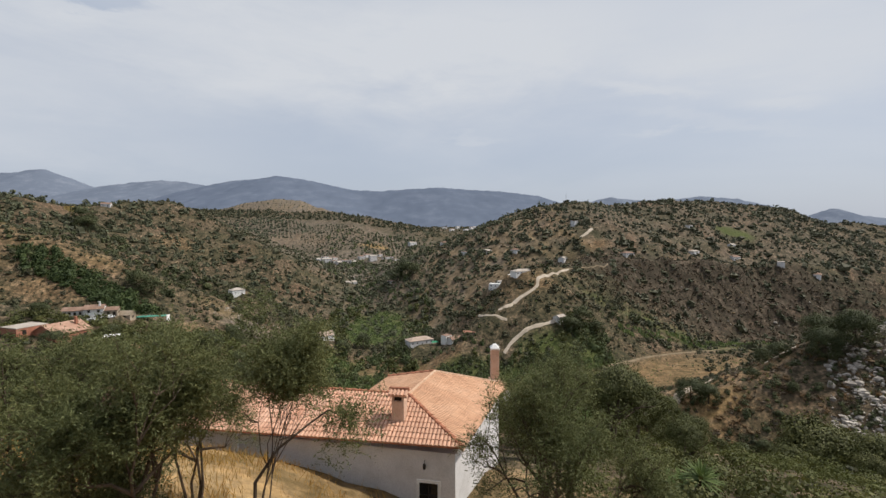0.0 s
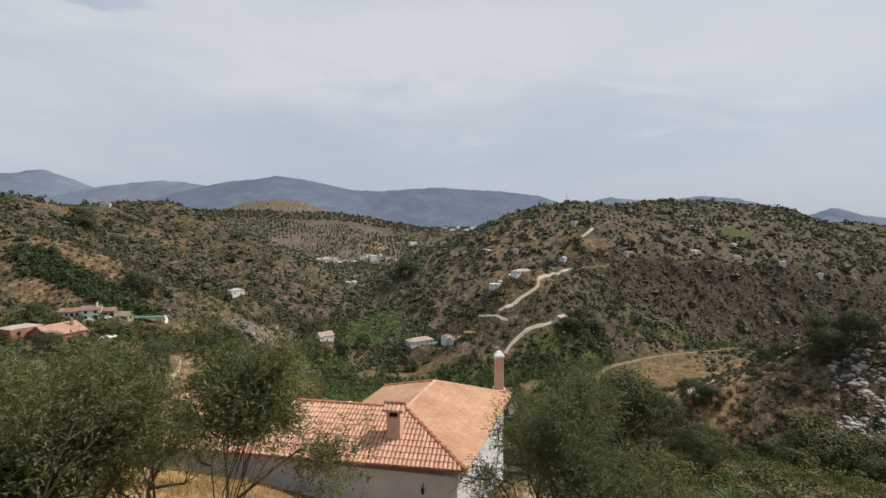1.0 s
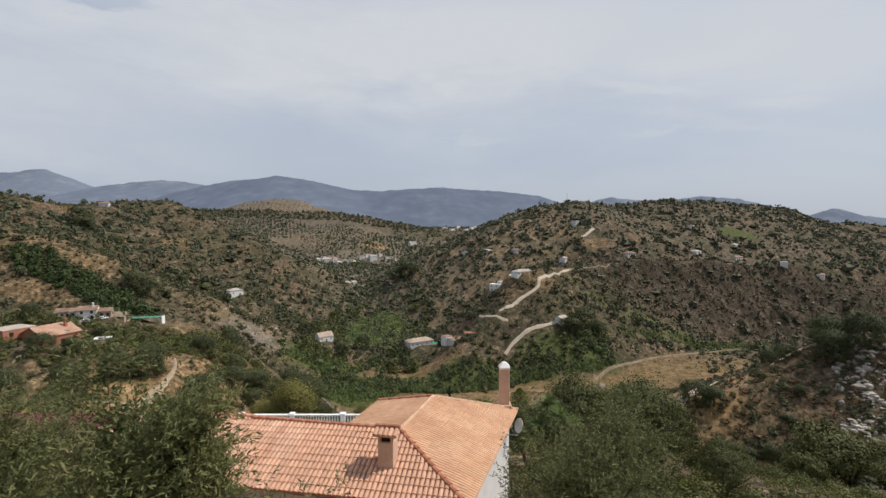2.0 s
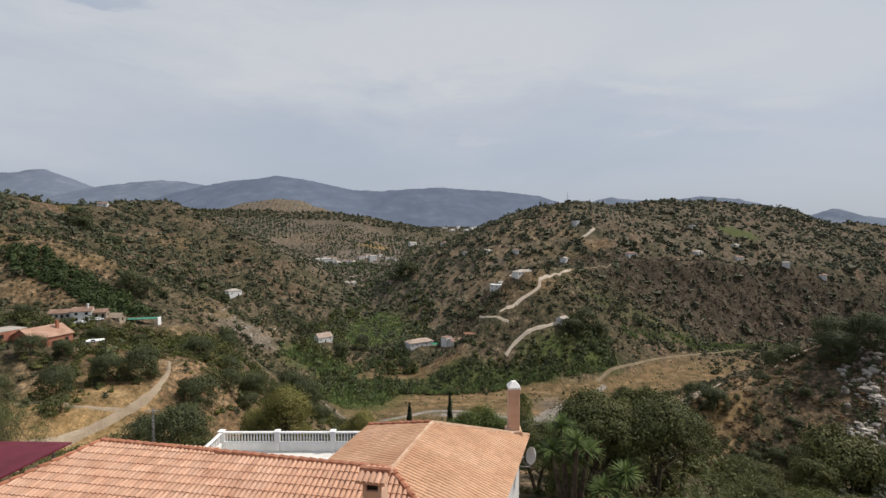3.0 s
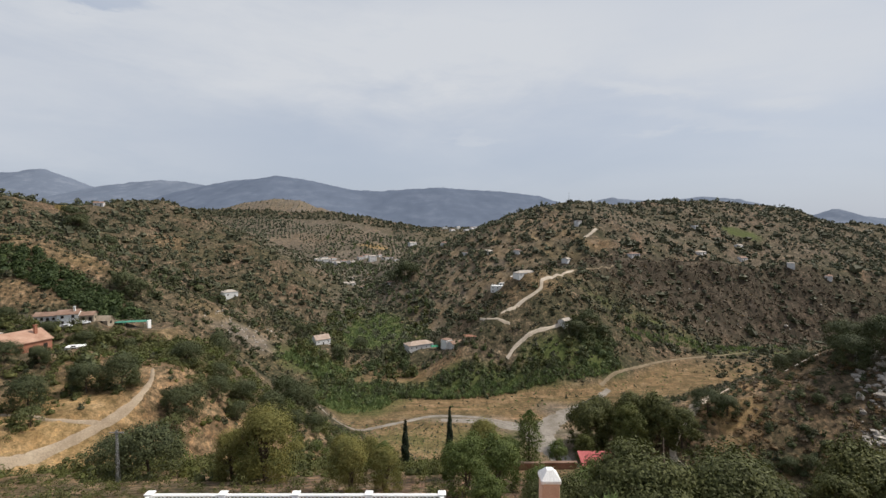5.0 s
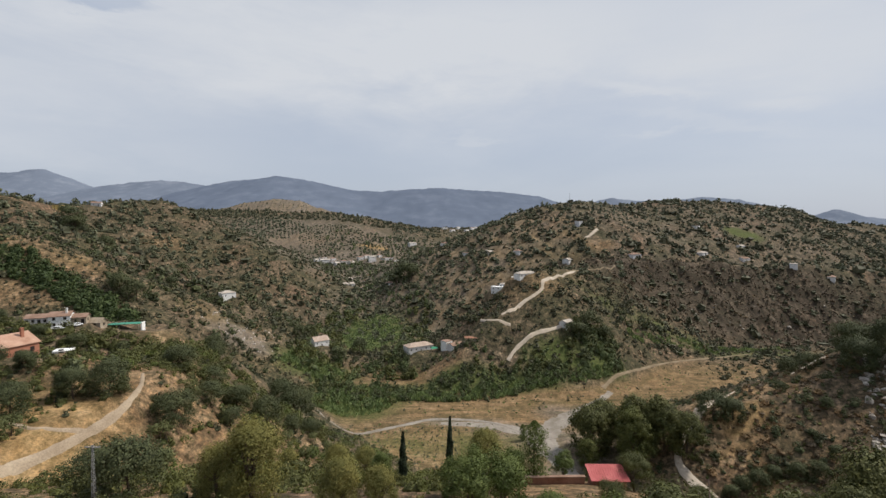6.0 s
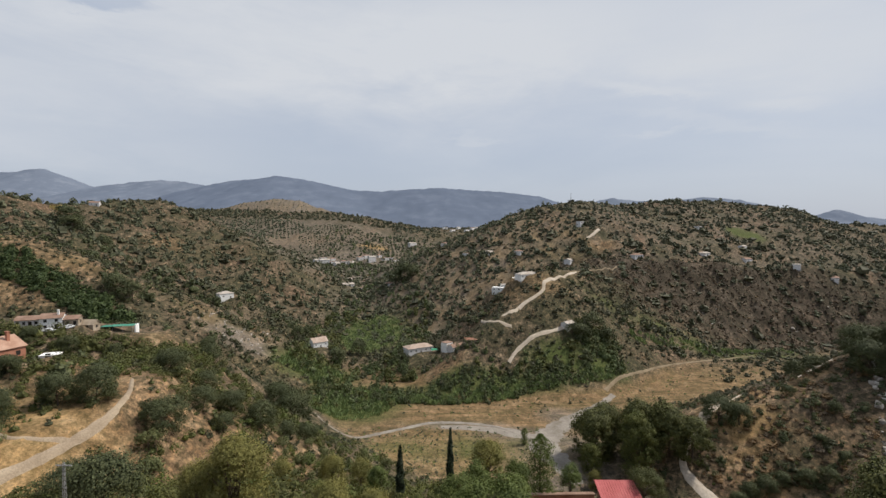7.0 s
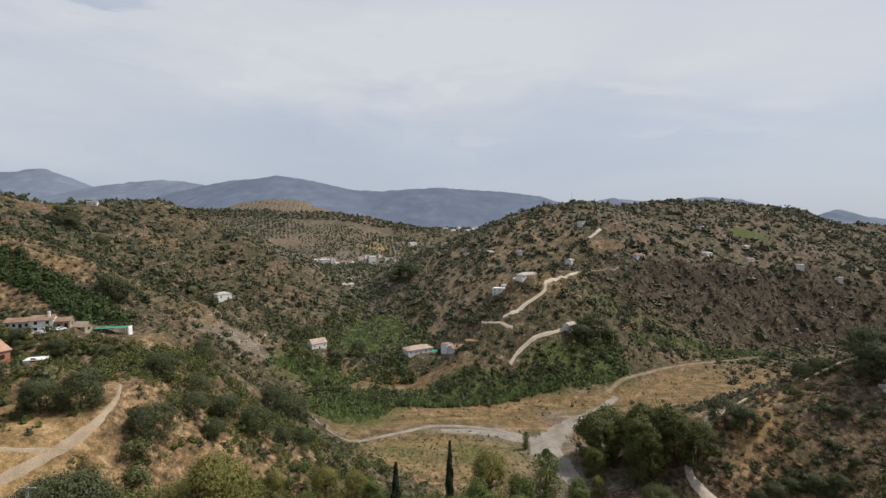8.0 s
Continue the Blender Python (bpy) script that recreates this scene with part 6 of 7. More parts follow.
def satellite_dish():
    d = thing("satellite_dish", "white satellite dish on the villa's side wall", "satellite dish", (3.62, 25.1, 50.72))
    m = Matrix.Rotation(radians(-66), 4, "Z") @ Matrix.Rotation(radians(72), 4, "X")
    bm = bmesh.new()
    rings = []
    for k in range(6):
        r = 0.31 * k / 5
        rings.append([bm.verts.new(m @ Vector((math.cos(a * math.pi / 12) * r, math.sin(a * math.pi / 12) * r * 1.08, 0.09 * (k / 5) ** 2))) for a in range(24)] if k else [bm.verts.new(m @ Vector((0, 0, 0)))])
    for a in range(24):
        bm.faces.new((rings[0][0], rings[1][a], rings[1][(a + 1) % 24]))
    for r0, r1 in zip(rings[1:], rings[2:]):
        for a in range(24):
            bm.faces.new((r0[a], r1[a], r1[(a + 1) % 24], r0[(a + 1) % 24]))
    ob = part("bowl", bm, M_WHITE, d)
    sol = ob.modifiers.new("thickness", "SOLIDIFY")
    sol.thickness = 0.012
    bm = bmesh.new()
    tube(bm, [m @ Vector((0, -0.42, 0.06)), m @ Vector((0, -0.30, 0.35)), m @ Vector((0, -0.12, 0.5))], [0.014] * 3, 6)
    part("arm", bm, M_METAL, d)
    bm = bmesh.new()
    tube(bm, [m @ Vector((0, -0.12, 0.5)), m @ Vector((0, -0.08, 0.42))], [0.04, 0.03], 8)
    part("receiver", bm, M_METAL, d)
    bm = bmesh.new()
    tube(bm, [(-0.75, 0.1, -0.45), (-0.1, 0.0, -0.45), (0.0, 0, -0.05)], [0.025] * 3, 8)
    part("bracket", bm, M_METAL, d)


M_METAL = surface("grey_metal", (0.32, 0.32, 0.32), (0.2, 0.2, 0.2), (0.42, 0.42, 0.42), 4, 30, 0.5)
M_MAROON = surface("maroon_sheet", (0.13, 0.022, 0.035), (0.10, 0.016, 0.026), (0.17, 0.035, 0.05), 0.8, 20, 0.6, 0.15, 0.004)
M_BRICK = surface("red_brown_wall", (0.26, 0.13, 0.085), (0.2, 0.095, 0.06), (0.33, 0.18, 0.12), 0.6, 12, 0.9, 0.3, 0.01)
M_RED_SHEET = surface("red_sheet_roof", (0.42, 0.10, 0.10), (0.33, 0.075, 0.07), (0.50, 0.15, 0.14), 0.5, 12, 0.6)
M_STONE = surface("rubble_stone", (0.34, 0.28, 0.21), (0.24, 0.19, 0.14), (0.45, 0.38, 0.3), 0.5, 6, 0.95, 0.5, 0.05)
M_FAR_TILE = surface("old_roof_tile", (0.27, 0.175, 0.13), (0.19, 0.12, 0.085), (0.36, 0.255, 0.20), 0.3, 5, 0.9, 0.3, 0.03)
M_GREY_ROOF = surface("grey_roof", (0.42, 0.37, 0.32), (0.33, 0.28, 0.24), (0.52, 0.48, 0.44), 0.3, 5, 0.9, 0.3, 0.03)
M_YELLOW_WALL = surface("yellow_wall", (0.55, 0.40, 0.14), (0.48, 0.34, 0.11), (0.6, 0.46, 0.19), 0.4, 10)
M_SALMON_WALL = surface("salmon_wall", (0.38, 0.17, 0.11), (0.31, 0.13, 0.085), (0.44, 0.21, 0.15), 0.4, 10)
M_SALMON_ROOF = surface("salmon_roof_tile", (0.40, 0.245, 0.175), (0.31, 0.18, 0.125), (0.48, 0.32, 0.24), 0.4, 5, 0.9, 0.3, 0.03)
M_NET = surface("green_net", (0.06, 0.24, 0.17), (0.045, 0.18, 0.13), (0.1, 0.30, 0.22), 0.6, 20)
satellite_dish()


def canopy():
    c = thing("canopy", "flat maroon sheet canopy beside the villa", "canopy", (-20.4, 23.6, 0))
    bm = bmesh.new()
    slab(bm, [(-5.6, -2.6, 51.25), (4.9, -2.6, 51.25), (5.2, 1.9, 51.12), (-5.6, 2.2, 51.12)], 0.07)
    part("roof_sheet", bm, M_MAROON, c)
    for x in (-5.3, -0.3, 4.6):
        for y in (-2.4, 1.7):
            bm = bmesh.new()
            g = float(ground(-20.4 + x, 23.6 + y))
            tube(bm, [(x, y, g - 0.3), (x, y, 50), (x, y, 51.1)], [0.05] * 3, 8)
            part("post", bm, M_METAL, c)


canopy()


# ---- pool terrace ----
X0, X1, Y1, ZF = -14.35, 0.10, 36.3, 45.45


def baluster_shape():
    prof = [(0.0, 0.050), (0.03, 0.050), (0.06, 0.030), (0.14, 0.046), (0.24, 0.056), (0.34, 0.040), (0.44, 0.026), (0.50, 0.040), (0.53, 0.048), (0.56, 0.048)]
    verts, faces, n = [], [], 8
    for z, r in prof:
        for k in range(n):
            a = 2 * math.pi * k / n
            verts.append((math.cos(a) * r, math.sin(a) * r, z))
    for i in range(len(prof) - 1):
        for k in range(n):
            faces.append((i * n + k, i * n + (k + 1) % n, (i + 1) * n + (k + 1) % n, (i + 1) * n + k))
    return verts, faces


def run(parent, a, b, bays, first=True, last=True):
    """A stretch of balustrade from a to b: low wall, posts, balusters and rail."""
    a, b = Vector(a), Vector(b)
    length = (b - a).length
    yaw = math.degrees(math.atan2(b.y - a.y, b.x - a.x))
    m = pose(a.x, a.y, 0, 0, 0, yaw)
    bm = bmesh.new()
    box(bm, 0, -0.09, ZF - 0.1, length, 0.09, ZF + 0.60, m, 0.01)
    part("low_wall", bm, M_WHITE, parent)
    bm = bmesh.new()
    box(bm, 0, -0.10, ZF + 1.16, length, 0.10, ZF + 1.26, m, 0.02)
    part("rail", bm, M_WHITE, parent)
    spots = []
    for i in range(bays + 1):
        s = length * i / bays
        if (i or first) and (i < bays or last):
            bm = bmesh.new()
            box(bm, s - 0.16, -0.16, ZF - 0.1, s + 0.16, 0.16, ZF + 1.28, m, 0.012)
            box(bm, s - 0.20, -0.20, ZF + 1.28, s + 0.20, 0.20, ZF + 1.35, m, 0.015)
            part("post", bm, M_WHITE, parent)
        if i < bays:
            n = max(1, round((length / bays - 0.4) / 0.205))
            for k in range(n):
                spots.append(m @ Matrix.Translation((s + 0.26 + (length / bays - 0.52) * (k + 0.5) / n, 0, ZF + 0.60)))
    return spots


def terrace():
    t = thing("pool_terrace", "white pool terrace with paved floor and retaining wall", "terrace")
    px0, px1, py0, py1 = -12.1, -2.6, 29.5, 35.0
    bm = bmesh.new()
    for x0, y0, x1, y1 in ((X0, 25.95, px0, Y1), (px1, 26.3, X1, Y1), (px0, py1, px1, Y1), (px0, 25.95, px1, py0)):
        box(bm, x0, y0, 39.0, x1, y1, ZF)
    part("paving", bm, M_PAVE, t)
    bm = bmesh.new()
    box(bm, px0, py0, 43.9, px1, py1, 44.1)
    part("pool_floor", bm, M_POOL, t)
    bm = bmesh.new()
    for x0, y0, x1, y1 in ((px0, py0, px0 + 0.05, py1), (px1 - 0.05, py0, px1, py1), (px0 + 0.05, py1 - 0.05, px1 - 0.05, py1), (px0 + 0.05, py0, px1 - 0.05, py0 + 0.05)):
        box(bm, x0, y0, 44.1, x1, y1, ZF - 0.02)
    part("pool_wall", bm, M_POOL, t, "dark blue tiled pool wall")
    bm = bmesh.new()
    for x0, y0, x1, y1 in ((px0 - 0.3, py0 - 0.3, px0, py1 + 0.3), (px1, py0 - 0.3, px1 + 0.3, py1 + 0.3), (px0, py1, px1, py1 + 0.3), (px0, py0 - 0.3, px1, py0)):
        box(bm, x0, y0, ZF - 0.02, x1, y1, ZF + 0.05, bevel=0.012)
    part("coping", bm, M_WHITE, t, "pale stone pool coping")
    bm = bmesh.new()
    box(bm, px0 + 0.06, py0 + 0.06, 44.15, px1 - 0.06, py1 - 0.06, 45.27)
    part("water", bm, M_WATER, t, "still blue pool water")
    spots = run(t, (X0, Y1), (X1, Y1), 4)
    spots += run(t, (X0, 27.0), (X0, Y1), 3, True, False)
    spots += run(t, (X1, 28.0), (X1, Y1), 2, True, False)
    pieces("baluster", baluster_shape(), spots, M_WHITE, t)


M_POOL = surface("blue_pool_tile", (0.015, 0.035, 0.20), (0.01, 0.025, 0.15), (0.02, 0.05, 0.26), 2, 30, 0.4)
M_WATER, *_, water_node = material("pool_water", 0.04, 0, 0.5)
water_node.inputs["Base Color"].default_value = (0.010, 0.030, 0.19, 1)
terrace()


# ---- yuccas beside the villa ----
def yucca(x, y, heads, label):
    rs = np.random.RandomState(int(x * 10))
    z0 = float(ground(x, y))
    t = thing("yucca", label, "plant", (x, y, z0 - 0.1), group="yuccas beside the villa")
    bm = bmesh.new()
    for hx, hy, hz in heads:
        tube(bm, [(hx * 0.2, hy * 0.2, 0), (hx * 0.7, hy * 0.7, (hz - z0) * 0.6), (hx, hy, hz - z0)], [0.16, 0.12, 0.09], 7)
    part("trunk", bm, M_BARK, t)
    for hx, hy, hz in heads:
        n = 120
        d = rs.normal(size=(n, 3))
        d[:, 2] = np.abs(d[:, 2]) * 0.9 - 0.25
        d /= np.linalg.norm(d, axis=1)[:, None]
        length = rs.uniform(0.6, 1.0, n)[:, None]
        side = np.cross(d, np.array([0, 0, 1.0]))
        side /= np.linalg.norm(side, axis=1)[:, None] + 1e-9
        c = np.array([hx, hy, hz - z0])
        w = 0.035
        droop = np.array([0, 0, -1.0]) * 0.16 * length
        q0, q1 = c + d * 0.05 - side * w * 0.6, c + d * 0.05 + side * w * 0.6
        m0, m1 = c + d * length * 0.55 - side * w + droop * 0.25, c + d * length * 0.55 + side * w + droop * 0.25
        tip = c + d * length + droop
        v = np.concatenate([np.stack([q0, q1, m1, m0], 1), np.stack([m0, m1, tip + side * 0.004, tip - side * 0.004], 1)], 0).reshape(-1, 3)
        r = new("leaf_rosette", bulk_mesh("leaf_rosette", v, quad_faces(2 * n), M_YUCCA))
        r.parent = t


yucca(6.2, 28.6, [(-0.9, 0.2, 49.3), (0.1, -0.4, 49.9), (0.9, 0.4, 49.2), (0.3, 0.6, 48.7), (-0.3, 0.8, 50.2)], "spiky green yucca with many leaf heads")
yucca(8.0, 27.6, [(-0.6, 0.0, 48.0), (0.5, 0.2, 48.6), (0.1, -0.5, 47.6)], "low spiky green yucca beside the dish")
yucca(9.0, 16.6, [(-0.5, 0.1, 50.5), (0.5, -0.1, 50.9), (0.1, 0.5, 50.2)], "spiky green yucca among dark shrubs")


# ---- red-roofed shed below ----
def shed():
    s = thing("shed", "brown walled shed with a red sheet roof", "shed", (24.0, 83.3, 0))
    bm = bmesh.new()
    box(bm, -2.4, -1.0, 18.7, 2.5, 1.3, 24.0, bevel=0.03)
    part("wall", bm, M_BRICK, s)
    bm = bmesh.new()
    slab(bm, [(-2.7, -1.3, 24.05), (2.9, -1.3, 23.95), (2.6, 1.5, 25.05), (-2.8, 1.5, 25.1)], 0.08)
    roof = part("roof", bm, M_RED_SHEET, s, "sloping red sheet roof")
    for k in range(15):
        bm = bmesh.new()
        x = -2.6 + 0.37 * k
        tube(bm, [(x, -1.3, 24.04), (x - 0.02, 1.5, 25.09)], [0.03, 0.03], 5)
        part("rib", bm, M_RED_SHEET, roof)
    w = thing("garden_wall", "long low brown brick garden wall", "wall", (15.6, 82.6, 0), 1)
    bm = bmesh.new()
    box(bm, -4.8, -0.2, 20, 4.9, 0.2, 24.3, bevel=0.02)
    part("wall_body", bm, M_BRICK, w)
    bm = bmesh.new()
    box(bm, -5.0, -0.3, 24.3, 5.0, 0.3, 24.45, bevel=0.02)
    part("coping", bm, M_FAR_TILE, w)


shed()


# ---- farmhouses and cottages over the hills ----
def house(x, y, w, d, h, turn, wall_mat, roof_mat, label, roof="gable", windows=3, storeys=1, lower=1.5, rise=0.22, name="house", chimney=False):
    """A house on the hillside, front to the valley: walls, roof, windows and door."""
    corners = [(x + sx * w / 2, y + sy * d / 2) for sx in (-1, 1) for sy in (-1, 1)]
    z = float(ground(x, y))
    foot = min(float(ground(*c)) for c in corners)
    z = foot + 0.45 * (z - foot)
    t = thing(name, label, "house", (x, y, z), turn)
    bm = bmesh.new()
    box(bm, -w / 2, -d / 2, foot - z - 0.5, w / 2, d / 2, h)
    if roof == "gable":
        for sx in (-1, 1):
            v = [bm.verts.new((sx * w / 2, -d / 2, h)), bm.verts.new((sx * w / 2, d / 2, h)), bm.verts.new((sx * w / 2, 0, h + d * rise))]
            bm.faces.new(v)
    part("wall", bm, wall_mat, t)
    bm = bmesh.new()
    o = 0.35
    if roof == "gable":
        for sy in (-1, 1):
            slab(bm, [(-w / 2 - o, sy * (d / 2 + o), h - o * rise * 2 + 0.12), (w / 2 + o, sy * (d / 2 + o), h - o * rise * 2 + 0.12), (w / 2 + o, 0, h + d * rise + 0.12), (-w / 2 - o, 0, h + d * rise + 0.12)], 0.16)
    elif roof == "hip":
        k = min(w, d) / 2
        a = [(-w / 2 - o, -d / 2 - o, h), (w / 2 + o, -d / 2 - o, h), (w / 2 + o, d / 2 + o, h), (-w / 2 - o, d / 2 + o, h)]
        r0, r1 = (-w / 2 + k, 0, h + d * rise), (w / 2 - k, 0, h + d * rise)
        for ring in ((a[0], a[1], r1, r0), (a[1], a[2], r1), (a[2], a[3], r0, r1), (a[3], a[0], r0)):
            slab(bm, list(ring), 0.14)
    else:
        box(bm, -w / 2 - 0.1, -d / 2 - 0.1, h, w / 2 + 0.1, d / 2 + 0.1, h + 0.25, bevel=0.04)
    part("roof", bm, roof_mat, t)
    if chimney:
        bm = bmesh.new()
        box(bm, w * 0.28 - 0.35, -d * 0.2 - 0.35, h, w * 0.28 + 0.35, -d * 0.2 + 0.35, h + d * rise + 1.3, bevel=0.04)
        box(bm, w * 0.28 - 0.45, -d * 0.2 - 0.45, h + d * rise + 1.3, w * 0.28 + 0.45, -d * 0.2 + 0.45, h + d * rise + 1.45, bevel=0.03)
        part("chimney", bm, wall_mat, t)
    for s in range(storeys):
        zc = h / storeys * (s + 0.55)
        for i in range(windows):
            xc = -w / 2 + w * (i + 0.5) / windows
            door = s == 0 and i == windows // 2
            bm = bmesh.new()
            if door:
                box(bm, xc - 0.55, -d / 2 - 0.05, 0.0, xc + 0.55, -d / 2 + 0.02, 2.15, bevel=0.02)
            else:
                box(bm, xc - 0.5, -d / 2 - 0.04, zc - 0.55, xc + 0.5, -d / 2 + 0.02, zc + 0.6, bevel=0.02)
            part("door" if door else "window", bm, M_DARK, t)
        bm = bmesh.new()
        box(bm, w / 2 - 0.02, -0.5, zc - 0.55, w / 2 + 0.04, 0.5, zc + 0.6, bevel=0.02)
        part("window", bm, M_DARK, t)
    return t


M_TAN_ROOF = surface("faded_roof", (0.40, 0.31, 0.25), (0.30, 0.22, 0.17), (0.50, 0.41, 0.34), 0.3, 3, 0.9, 0.3, 0.02)
WHITE_LABEL = "small white cottage with dark windows on the hillside"
house(-155.0, 203.5, 7, 6.5, 4.6, 26, M_WHITE, M_FAR_TILE, "two-storey white farmhouse with tiled roof and chimney", "gable", 2, 2, chimney=True)
house(-164.0, 203.5, 8, 5.5, 2.9, 16, M_WALL, M_FAR_TILE, "long low white farm building with tiled roof", "gable", 4)
house(-149.0, 206.0, 4.6, 5, 3.0, 22, M_STONE, M_FAR_TILE, "rough stone barn beside the white farmhouse", "gable", 2)
house(-144.5, 209.0, 5, 4, 2.4, 0, M_STONE, M_STONE, "small ruined stone outbuilding", "gable", 1, 1, 1.5, 0.4)
house(-115, 137.5, 10, 10, 3.6, 72, M_SALMON_WALL, M_SALMON_ROOF, "salmon bungalow with low tiled roof and chimney", "gable", 3, 1, 1.5, 0.24, chimney=True)
house(-124, 135.0, 8, 7, 2.7, 72, M_SALMON_WALL, M_GREY_ROOF, "low salmon annex with a flat grey roof", "flat", 2)
house(-102.5, 141, 4, 3, 1.5, 20, M_WALL, M_WHITE, "low white outbuilding among orchard trees", "flat", 1)
house(-178, 395, 11, 8, 4.8, 46, M_WHITE, M_GREY_ROOF, "white cottage alone on the scrub slope", "hip", 2)
house(-101, 391, 12.5, 9, 4.6, 40, M_WHITE, M_TAN_ROOF, "white cottage with tiled roof among trees", "gable", 3, 1, rise=0.34)
house(-19, 371, 21, 10, 4.4, 30, M_WALL, M_TAN_ROOF, "long white farmhouse with faded tan roof", "hip", 5)
house(3, 366, 6.5, 6, 7.0, 44, M_WHITE, M_FAR_TILE, "narrow two-storey white house", "flat", 2, 2)
house(10, 362, 11, 7, 3.6, 36, M_WALL, M_FAR_TILE, "white farmhouse with tiled roof", "gable", 3)
house(24, 347, 17, 7, 2.4, 3, M_STONE, M_BRICK, "low building with a flat red-brown roof", "flat", 3)
house(91, 354, 9, 6, 3.6, 42, M_WALL, M_GREY_ROOF, "white cottage beside the pale road", "gable", 2)
house(70, 404, 19, 8, 3.6, 30, M_WHITE, M_GREY_ROOF, "long white house with a pale hip roof", "hip", 5)
house(51, 415, 17, 6, 6.4, -22, M_WHITE, M_WHITE, "two-storey white house with flat roof", "flat", 4, 2)
house(53, 418.5, 6, 4, 6.6, -22, M_WHITE, M_GREY_ROOF, "white upper block behind the two-storey house", "hip", 2, 2)
house(63, 411, 8, 5, 3.2, -10, M_WALL, M_WHITE, "low white annex with flat roof", "flat", 2)
for i, (x, y, w, h) in enumerate([(213, 527, 16, 3.6), (138, 524, 15, 3.4), (367, 683, 24, 5), (325, 592, 20, 3.6), (393, 616, 20, 3.4), (392, 530, 19, 4.5), (430, 524, 17, 3.4), (408, 647, 18, 4), (170, 592, 9, 7), (448, 610, 12, 3)]):
    house(x, y, w * 0.85, 7, h, (i * 23) % 30 + 30, M_WALL, M_GREY_ROOF if i % 2 else M_FAR_TILE, WHITE_LABEL, ("hip", "gable", "flat")[i % 3], 3, 2 if h > 4.4 else 1)
house(-464, 573, 9, 8, 6, 20, M_YELLOW_WALL, M_FAR_TILE, "yellow two-storey house on the ridge", "flat", 2, 2)
house(-448, 614, 11, 8, 4, 20, M_WALL, M_FAR_TILE, "white house on the ridge", "gable", 2)
for i, (x, y, w, h) in enumerate([(-242, 955, 22, 7), (-222, 948, 18, 6), (-205, 965, 16, 5), (-150, 985, 17, 9), (-121, 1009, 26, 5), (-175, 990, 14, 5), (-132, 655, 18, 3.6), (-112, 660, 12, 3.4), (-69, 615, 9, 3.2), (55, 578, 10, 3.4), (32, 598, 15, 3.4), (4, 683, 13, 4), (-75, 1142, 22, 6), (-30, 720, 12, 4), (90, 560, 12, 3.6), (-262, 968, 12, 4), (-250, 975, 14, 6), (-232, 980, 12, 4), (-212, 935, 11, 4), (-192, 972, 12, 4), (-166, 1000, 13, 5), (-186, 955, 14, 4), (-104, 1004, 16, 4), (-140, 1020, 12, 4), (-150, 728, 22, 3), (-118, 735, 14, 3), (38, 1900, 30, 7), (66, 2035, 26, 8), (96, 1890, 34, 7), (124, 1985, 28, 7), (150, 2080, 30, 7), (8, 2060, 24, 7), (20, 820, 11, 4), (-10, 860, 12, 4), (-40, 900, 12, 4)]):
    house(x, y, w * (0.95 if y > 900 else 0.9), 9, h * (1.25 if y > 900 else 1.0), (i * 31) % 30 + 32, M_WALL, M_FAR_TILE if i % 3 else M_GREY_ROOF, "white village house with tiled roof in the valley", ("gable", "flat", "hip")[i % 3], 3, 2 if h > 5.5 else 1)


def shade_net():
    n = thing("shade_net", "long green shade net with a white end wall", "shade net", (-129, 214.5, 0), 4)
    g = float(ground(-129, 214.5))
    bm = bmesh.new()
    slab(bm, [(-14, -2, g + 2.9), (-0.5, -2, g + 3.3), (-0.5, 2, g + 3.4), (-14, 2, g + 3.0)], 0.12)
    part("net", bm, M_NET, n)
    bm = bmesh.new()
    box(bm, -0.5, -1.3, g - 1.5, 0.0, 1.3, g + 3.6, bevel=0.04)
    part("end_wall", bm, M_WHITE, n)
    for x in (-13.5, -9, -5, -1):
        bm = bmesh.new()
        tube(bm, [(x, -1.8, g - 1.5), (x, -1.8, g + 2), (x, -1.8, g + 2.9)], [0.06] * 3, 6)
        part("post", bm, M_METAL, n)


shade_net()


def pylon(x, y, top):
    """A slim steel lattice pole of the power line."""
    g = float(ground(x, y))
    p = thing("power_pole", "slim grey steel lattice power pole", "power pole", (x, y, g - 0.3))
    h = top - g
    legs = []
    for sx in (-1, 1):
        for sy in (-1, 1):
            a, b = Vector((sx * 0.17, sy * 0.17, 0)), Vector((sx * 0.07, sy * 0.07, h))
            legs.append((a, b))
            bm = bmesh.new()
            tube(bm, [a, a.lerp(b, 0.5), b], [0.025] * 3, 5)
            part("leg", bm, M_METAL, p)
    order = [(0, 1), (1, 3), (3, 2), (2, 0)]
    for i in range(14):
        t0, t1 = i / 14, (i + 1) / 14
        bm = bmesh.new()
        for u, v in order:
            if i % 2:
                u, v = v, u
            tube(bm, [legs[u][0].lerp(legs[u][1], t0), legs[v][0].lerp(legs[v][1], t1)], [0.018, 0.018], 4)
        part("brace", bm, M_METAL, p)
    bm = bmesh.new()
    box(bm, -0.9, -0.05, h - 0.35, 0.9, 0.05, h - 0.25)
    part("crossarm", bm, M_METAL, p)


pylon(-41.4, 71.5, 34.6)


def mast(x, y):
    g = float(ground(x, y))
    m = thing("radio_mast", "thin grey radio mast on the hilltop", "mast", (x, y, g))
    bm = bmesh.new()
    tube(bm, [(0, 0, -0.5), (0, 0, 6), (0, 0, 13)], [0.30, 0.24, 0.16], 6)
    part("pole", bm, M_METAL, m)
    bm = bmesh.new()
    box(bm, -4, -1.5, -0.5, 4, 1.5, 2.2, bevel=0.05)
    part("hut", bm, M_WHITE, m)


mast(182, 679)


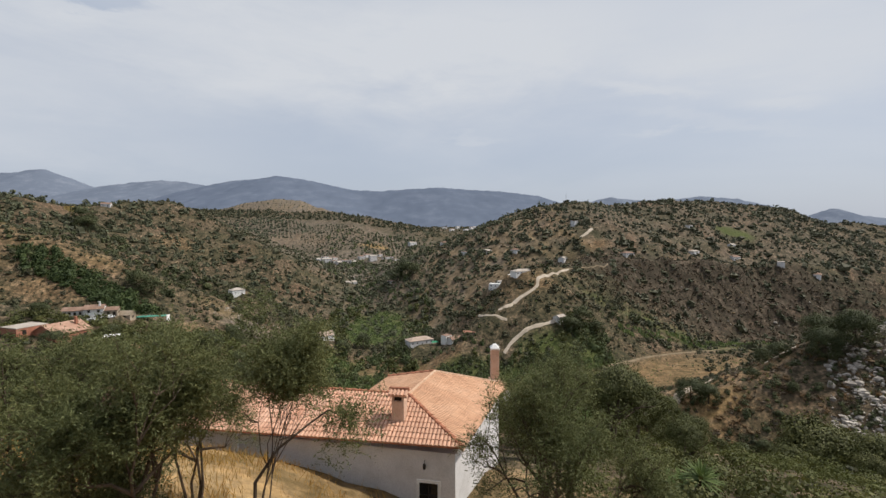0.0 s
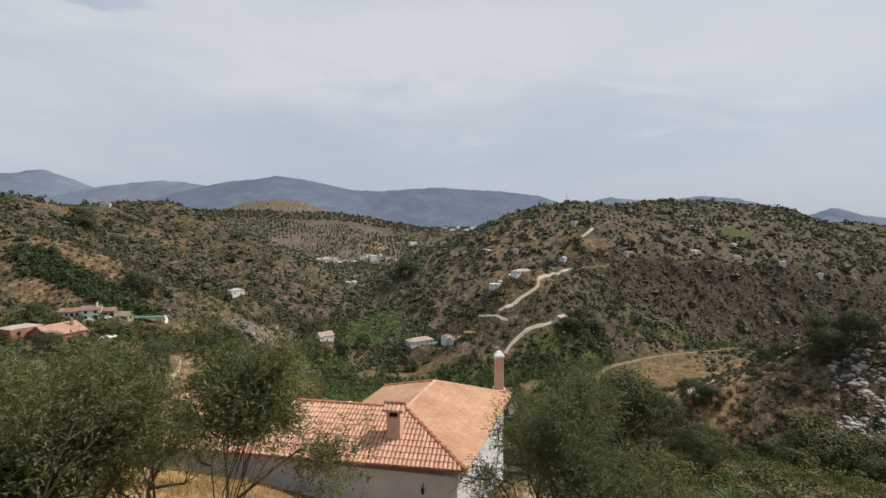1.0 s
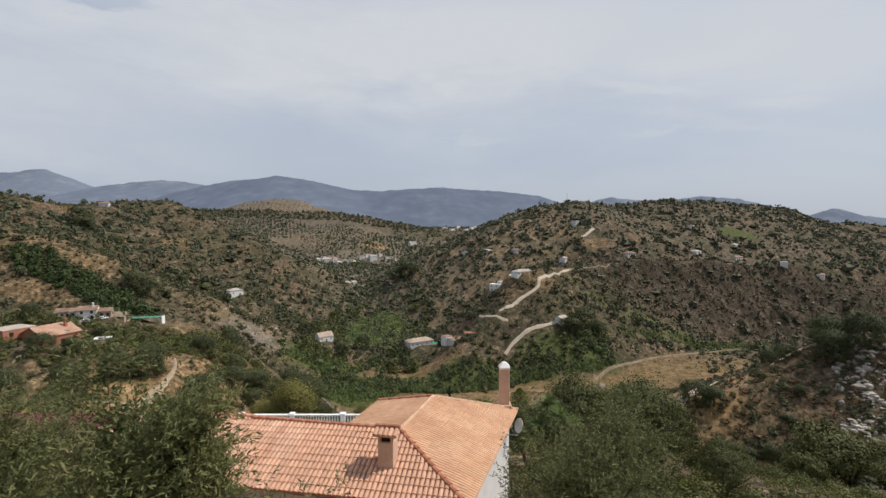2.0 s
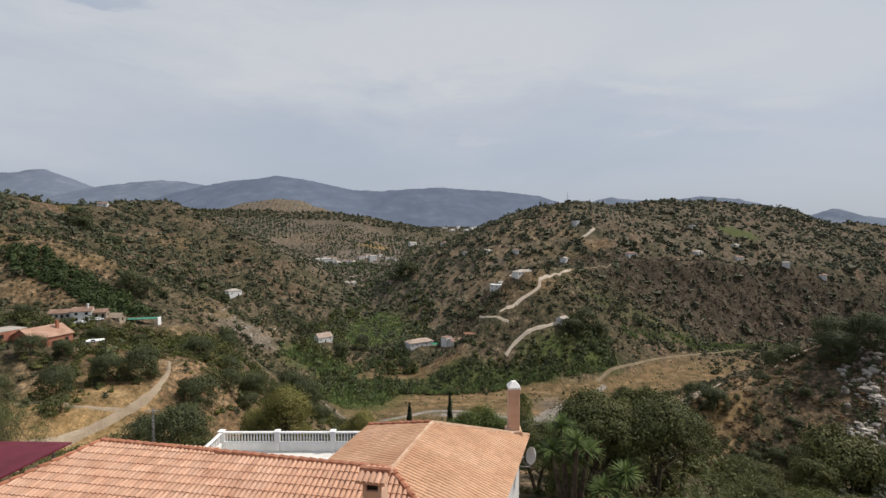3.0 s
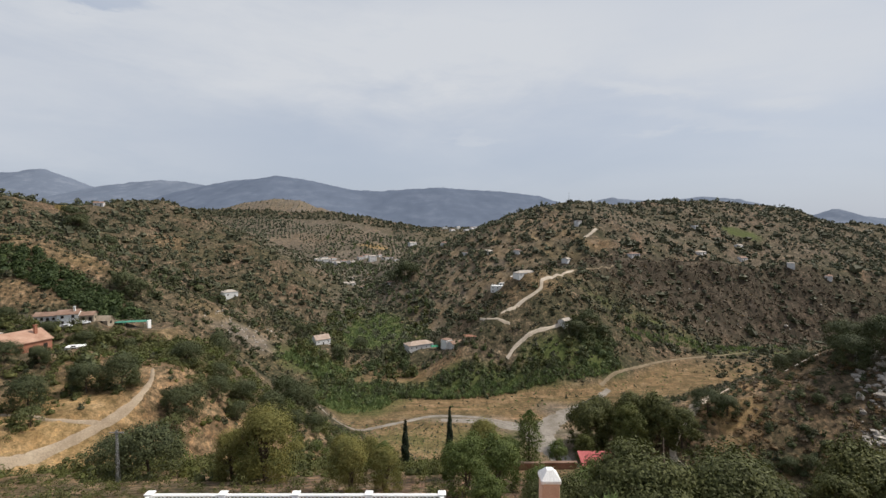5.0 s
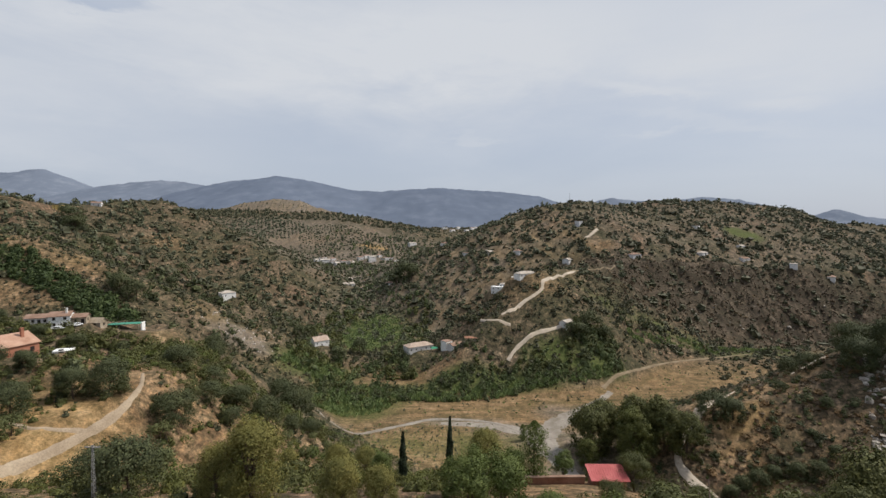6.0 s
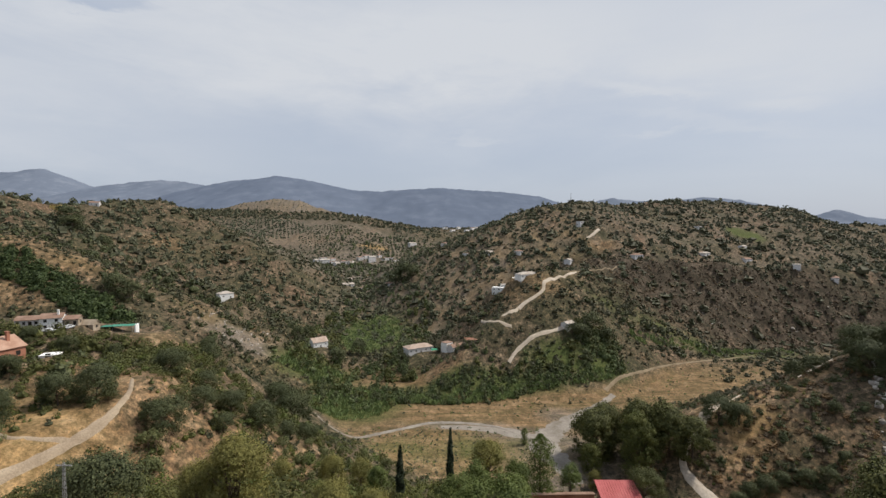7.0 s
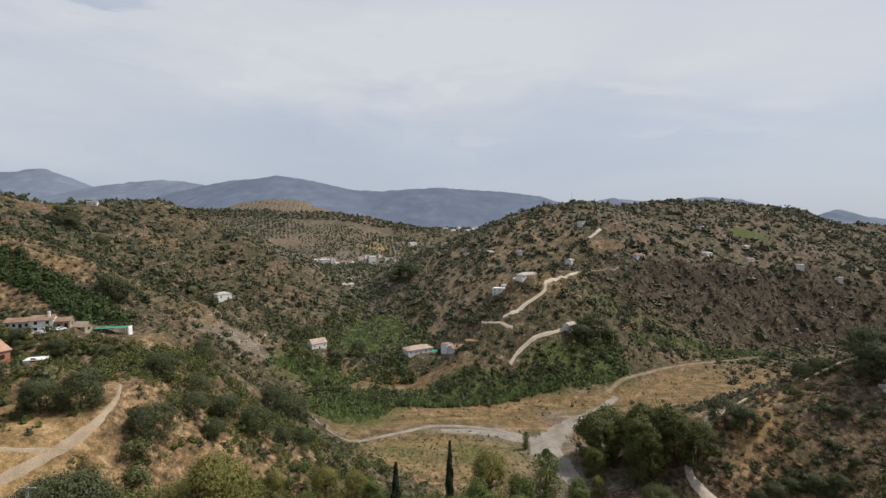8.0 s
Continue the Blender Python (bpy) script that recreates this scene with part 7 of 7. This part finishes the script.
# ---- small things by the farms ----
M_CAR = surface("car_paint", (0.62, 0.63, 0.65), (0.55, 0.56, 0.58), (0.68, 0.69, 0.70), 2.0, 20, 0.35, 0.05, 0.002)
M_RUBBER = surface("tyre_rubber", (0.03, 0.03, 0.03), (0.02, 0.02, 0.02), (0.045, 0.045, 0.045), 5, 30)
M_TARP = surface("green_tarpaulin", (0.03, 0.22, 0.12), (0.02, 0.15, 0.08), (0.05, 0.30, 0.17), 0.8, 6, 0.6, 0.3, 0.02)


def parked_car(x, y, turn, label):
    """A small parked car: body, cabin, panes and four wheels."""
    c = thing("car", label, "car", (x, y, float(ground(x, y)) + 0.05), turn, group="cars by the farmhouse")
    bm = bmesh.new()
    box(bm, -2.0, -0.82, 0.32, 2.0, 0.82, 0.92, bevel=0.12)
    part("body", bm, M_CAR, c)
    bm = bmesh.new()
    vs = box(bm, -1.5, -0.74, 0.90, 0.9, 0.74, 1.45)
    for w in vs:
        if w.co.z > 1.2:
            w.co.x *= 0.78
            w.co.y *= 0.88
    part("cabin", bm, M_CAR, c)
    for sx, x0, x1 in (("side", -1.2, 0.55),):
        for sy in (-1, 1):
            bm = bmesh.new()
            box(bm, x0, sy * 0.71 - 0.02, 1.0, x1, sy * 0.71 + 0.02, 1.32, bevel=0.01)
            part("window", bm, M_DARK, c)
    for wx in (-1.3, 1.3):
        for wy in (-0.78, 0.78):
            bm = bmesh.new()
            bmesh.ops.create_cone(bm, cap_ends=True, segments=14, radius1=0.33, radius2=0.33, depth=0.22, matrix=pose(wx, wy, 0.33, 90, 0, 0))
            part("wheel", bm, M_RUBBER, c)


parked_car(-152.0, 198.0, 20, "white car parked before the farmhouse")
parked_car(-146.5, 200.5, 75, "pale car parked beside the stone barn")


def tarp_shelter(x, y):
    s = thing("tarp_shelter", "small shelter under a green tarpaulin", "shelter", (x, y, float(ground(x, y))), 18)
    bm = bmesh.new()
    slab(bm, [(-2.6, -1.8, 2.3), (2.6, -1.8, 2.3), (2.6, 1.8, 2.8), (-2.6, 1.8, 2.8)], 0.06)
    part("tarpaulin", bm, M_TARP, s)
    for px in (-2.4, 2.4):
        for py in (-1.6, 1.6):
            bm = bmesh.new()
            tube(bm, [(px, py, -0.6), (px, py, 1.0), (px, py, 2.32 + (0.35 if py > 0 else 0.0))], [0.05] * 3, 6)
            part("post", bm, M_METAL, s)


tarp_shelter(-6.5, 366)
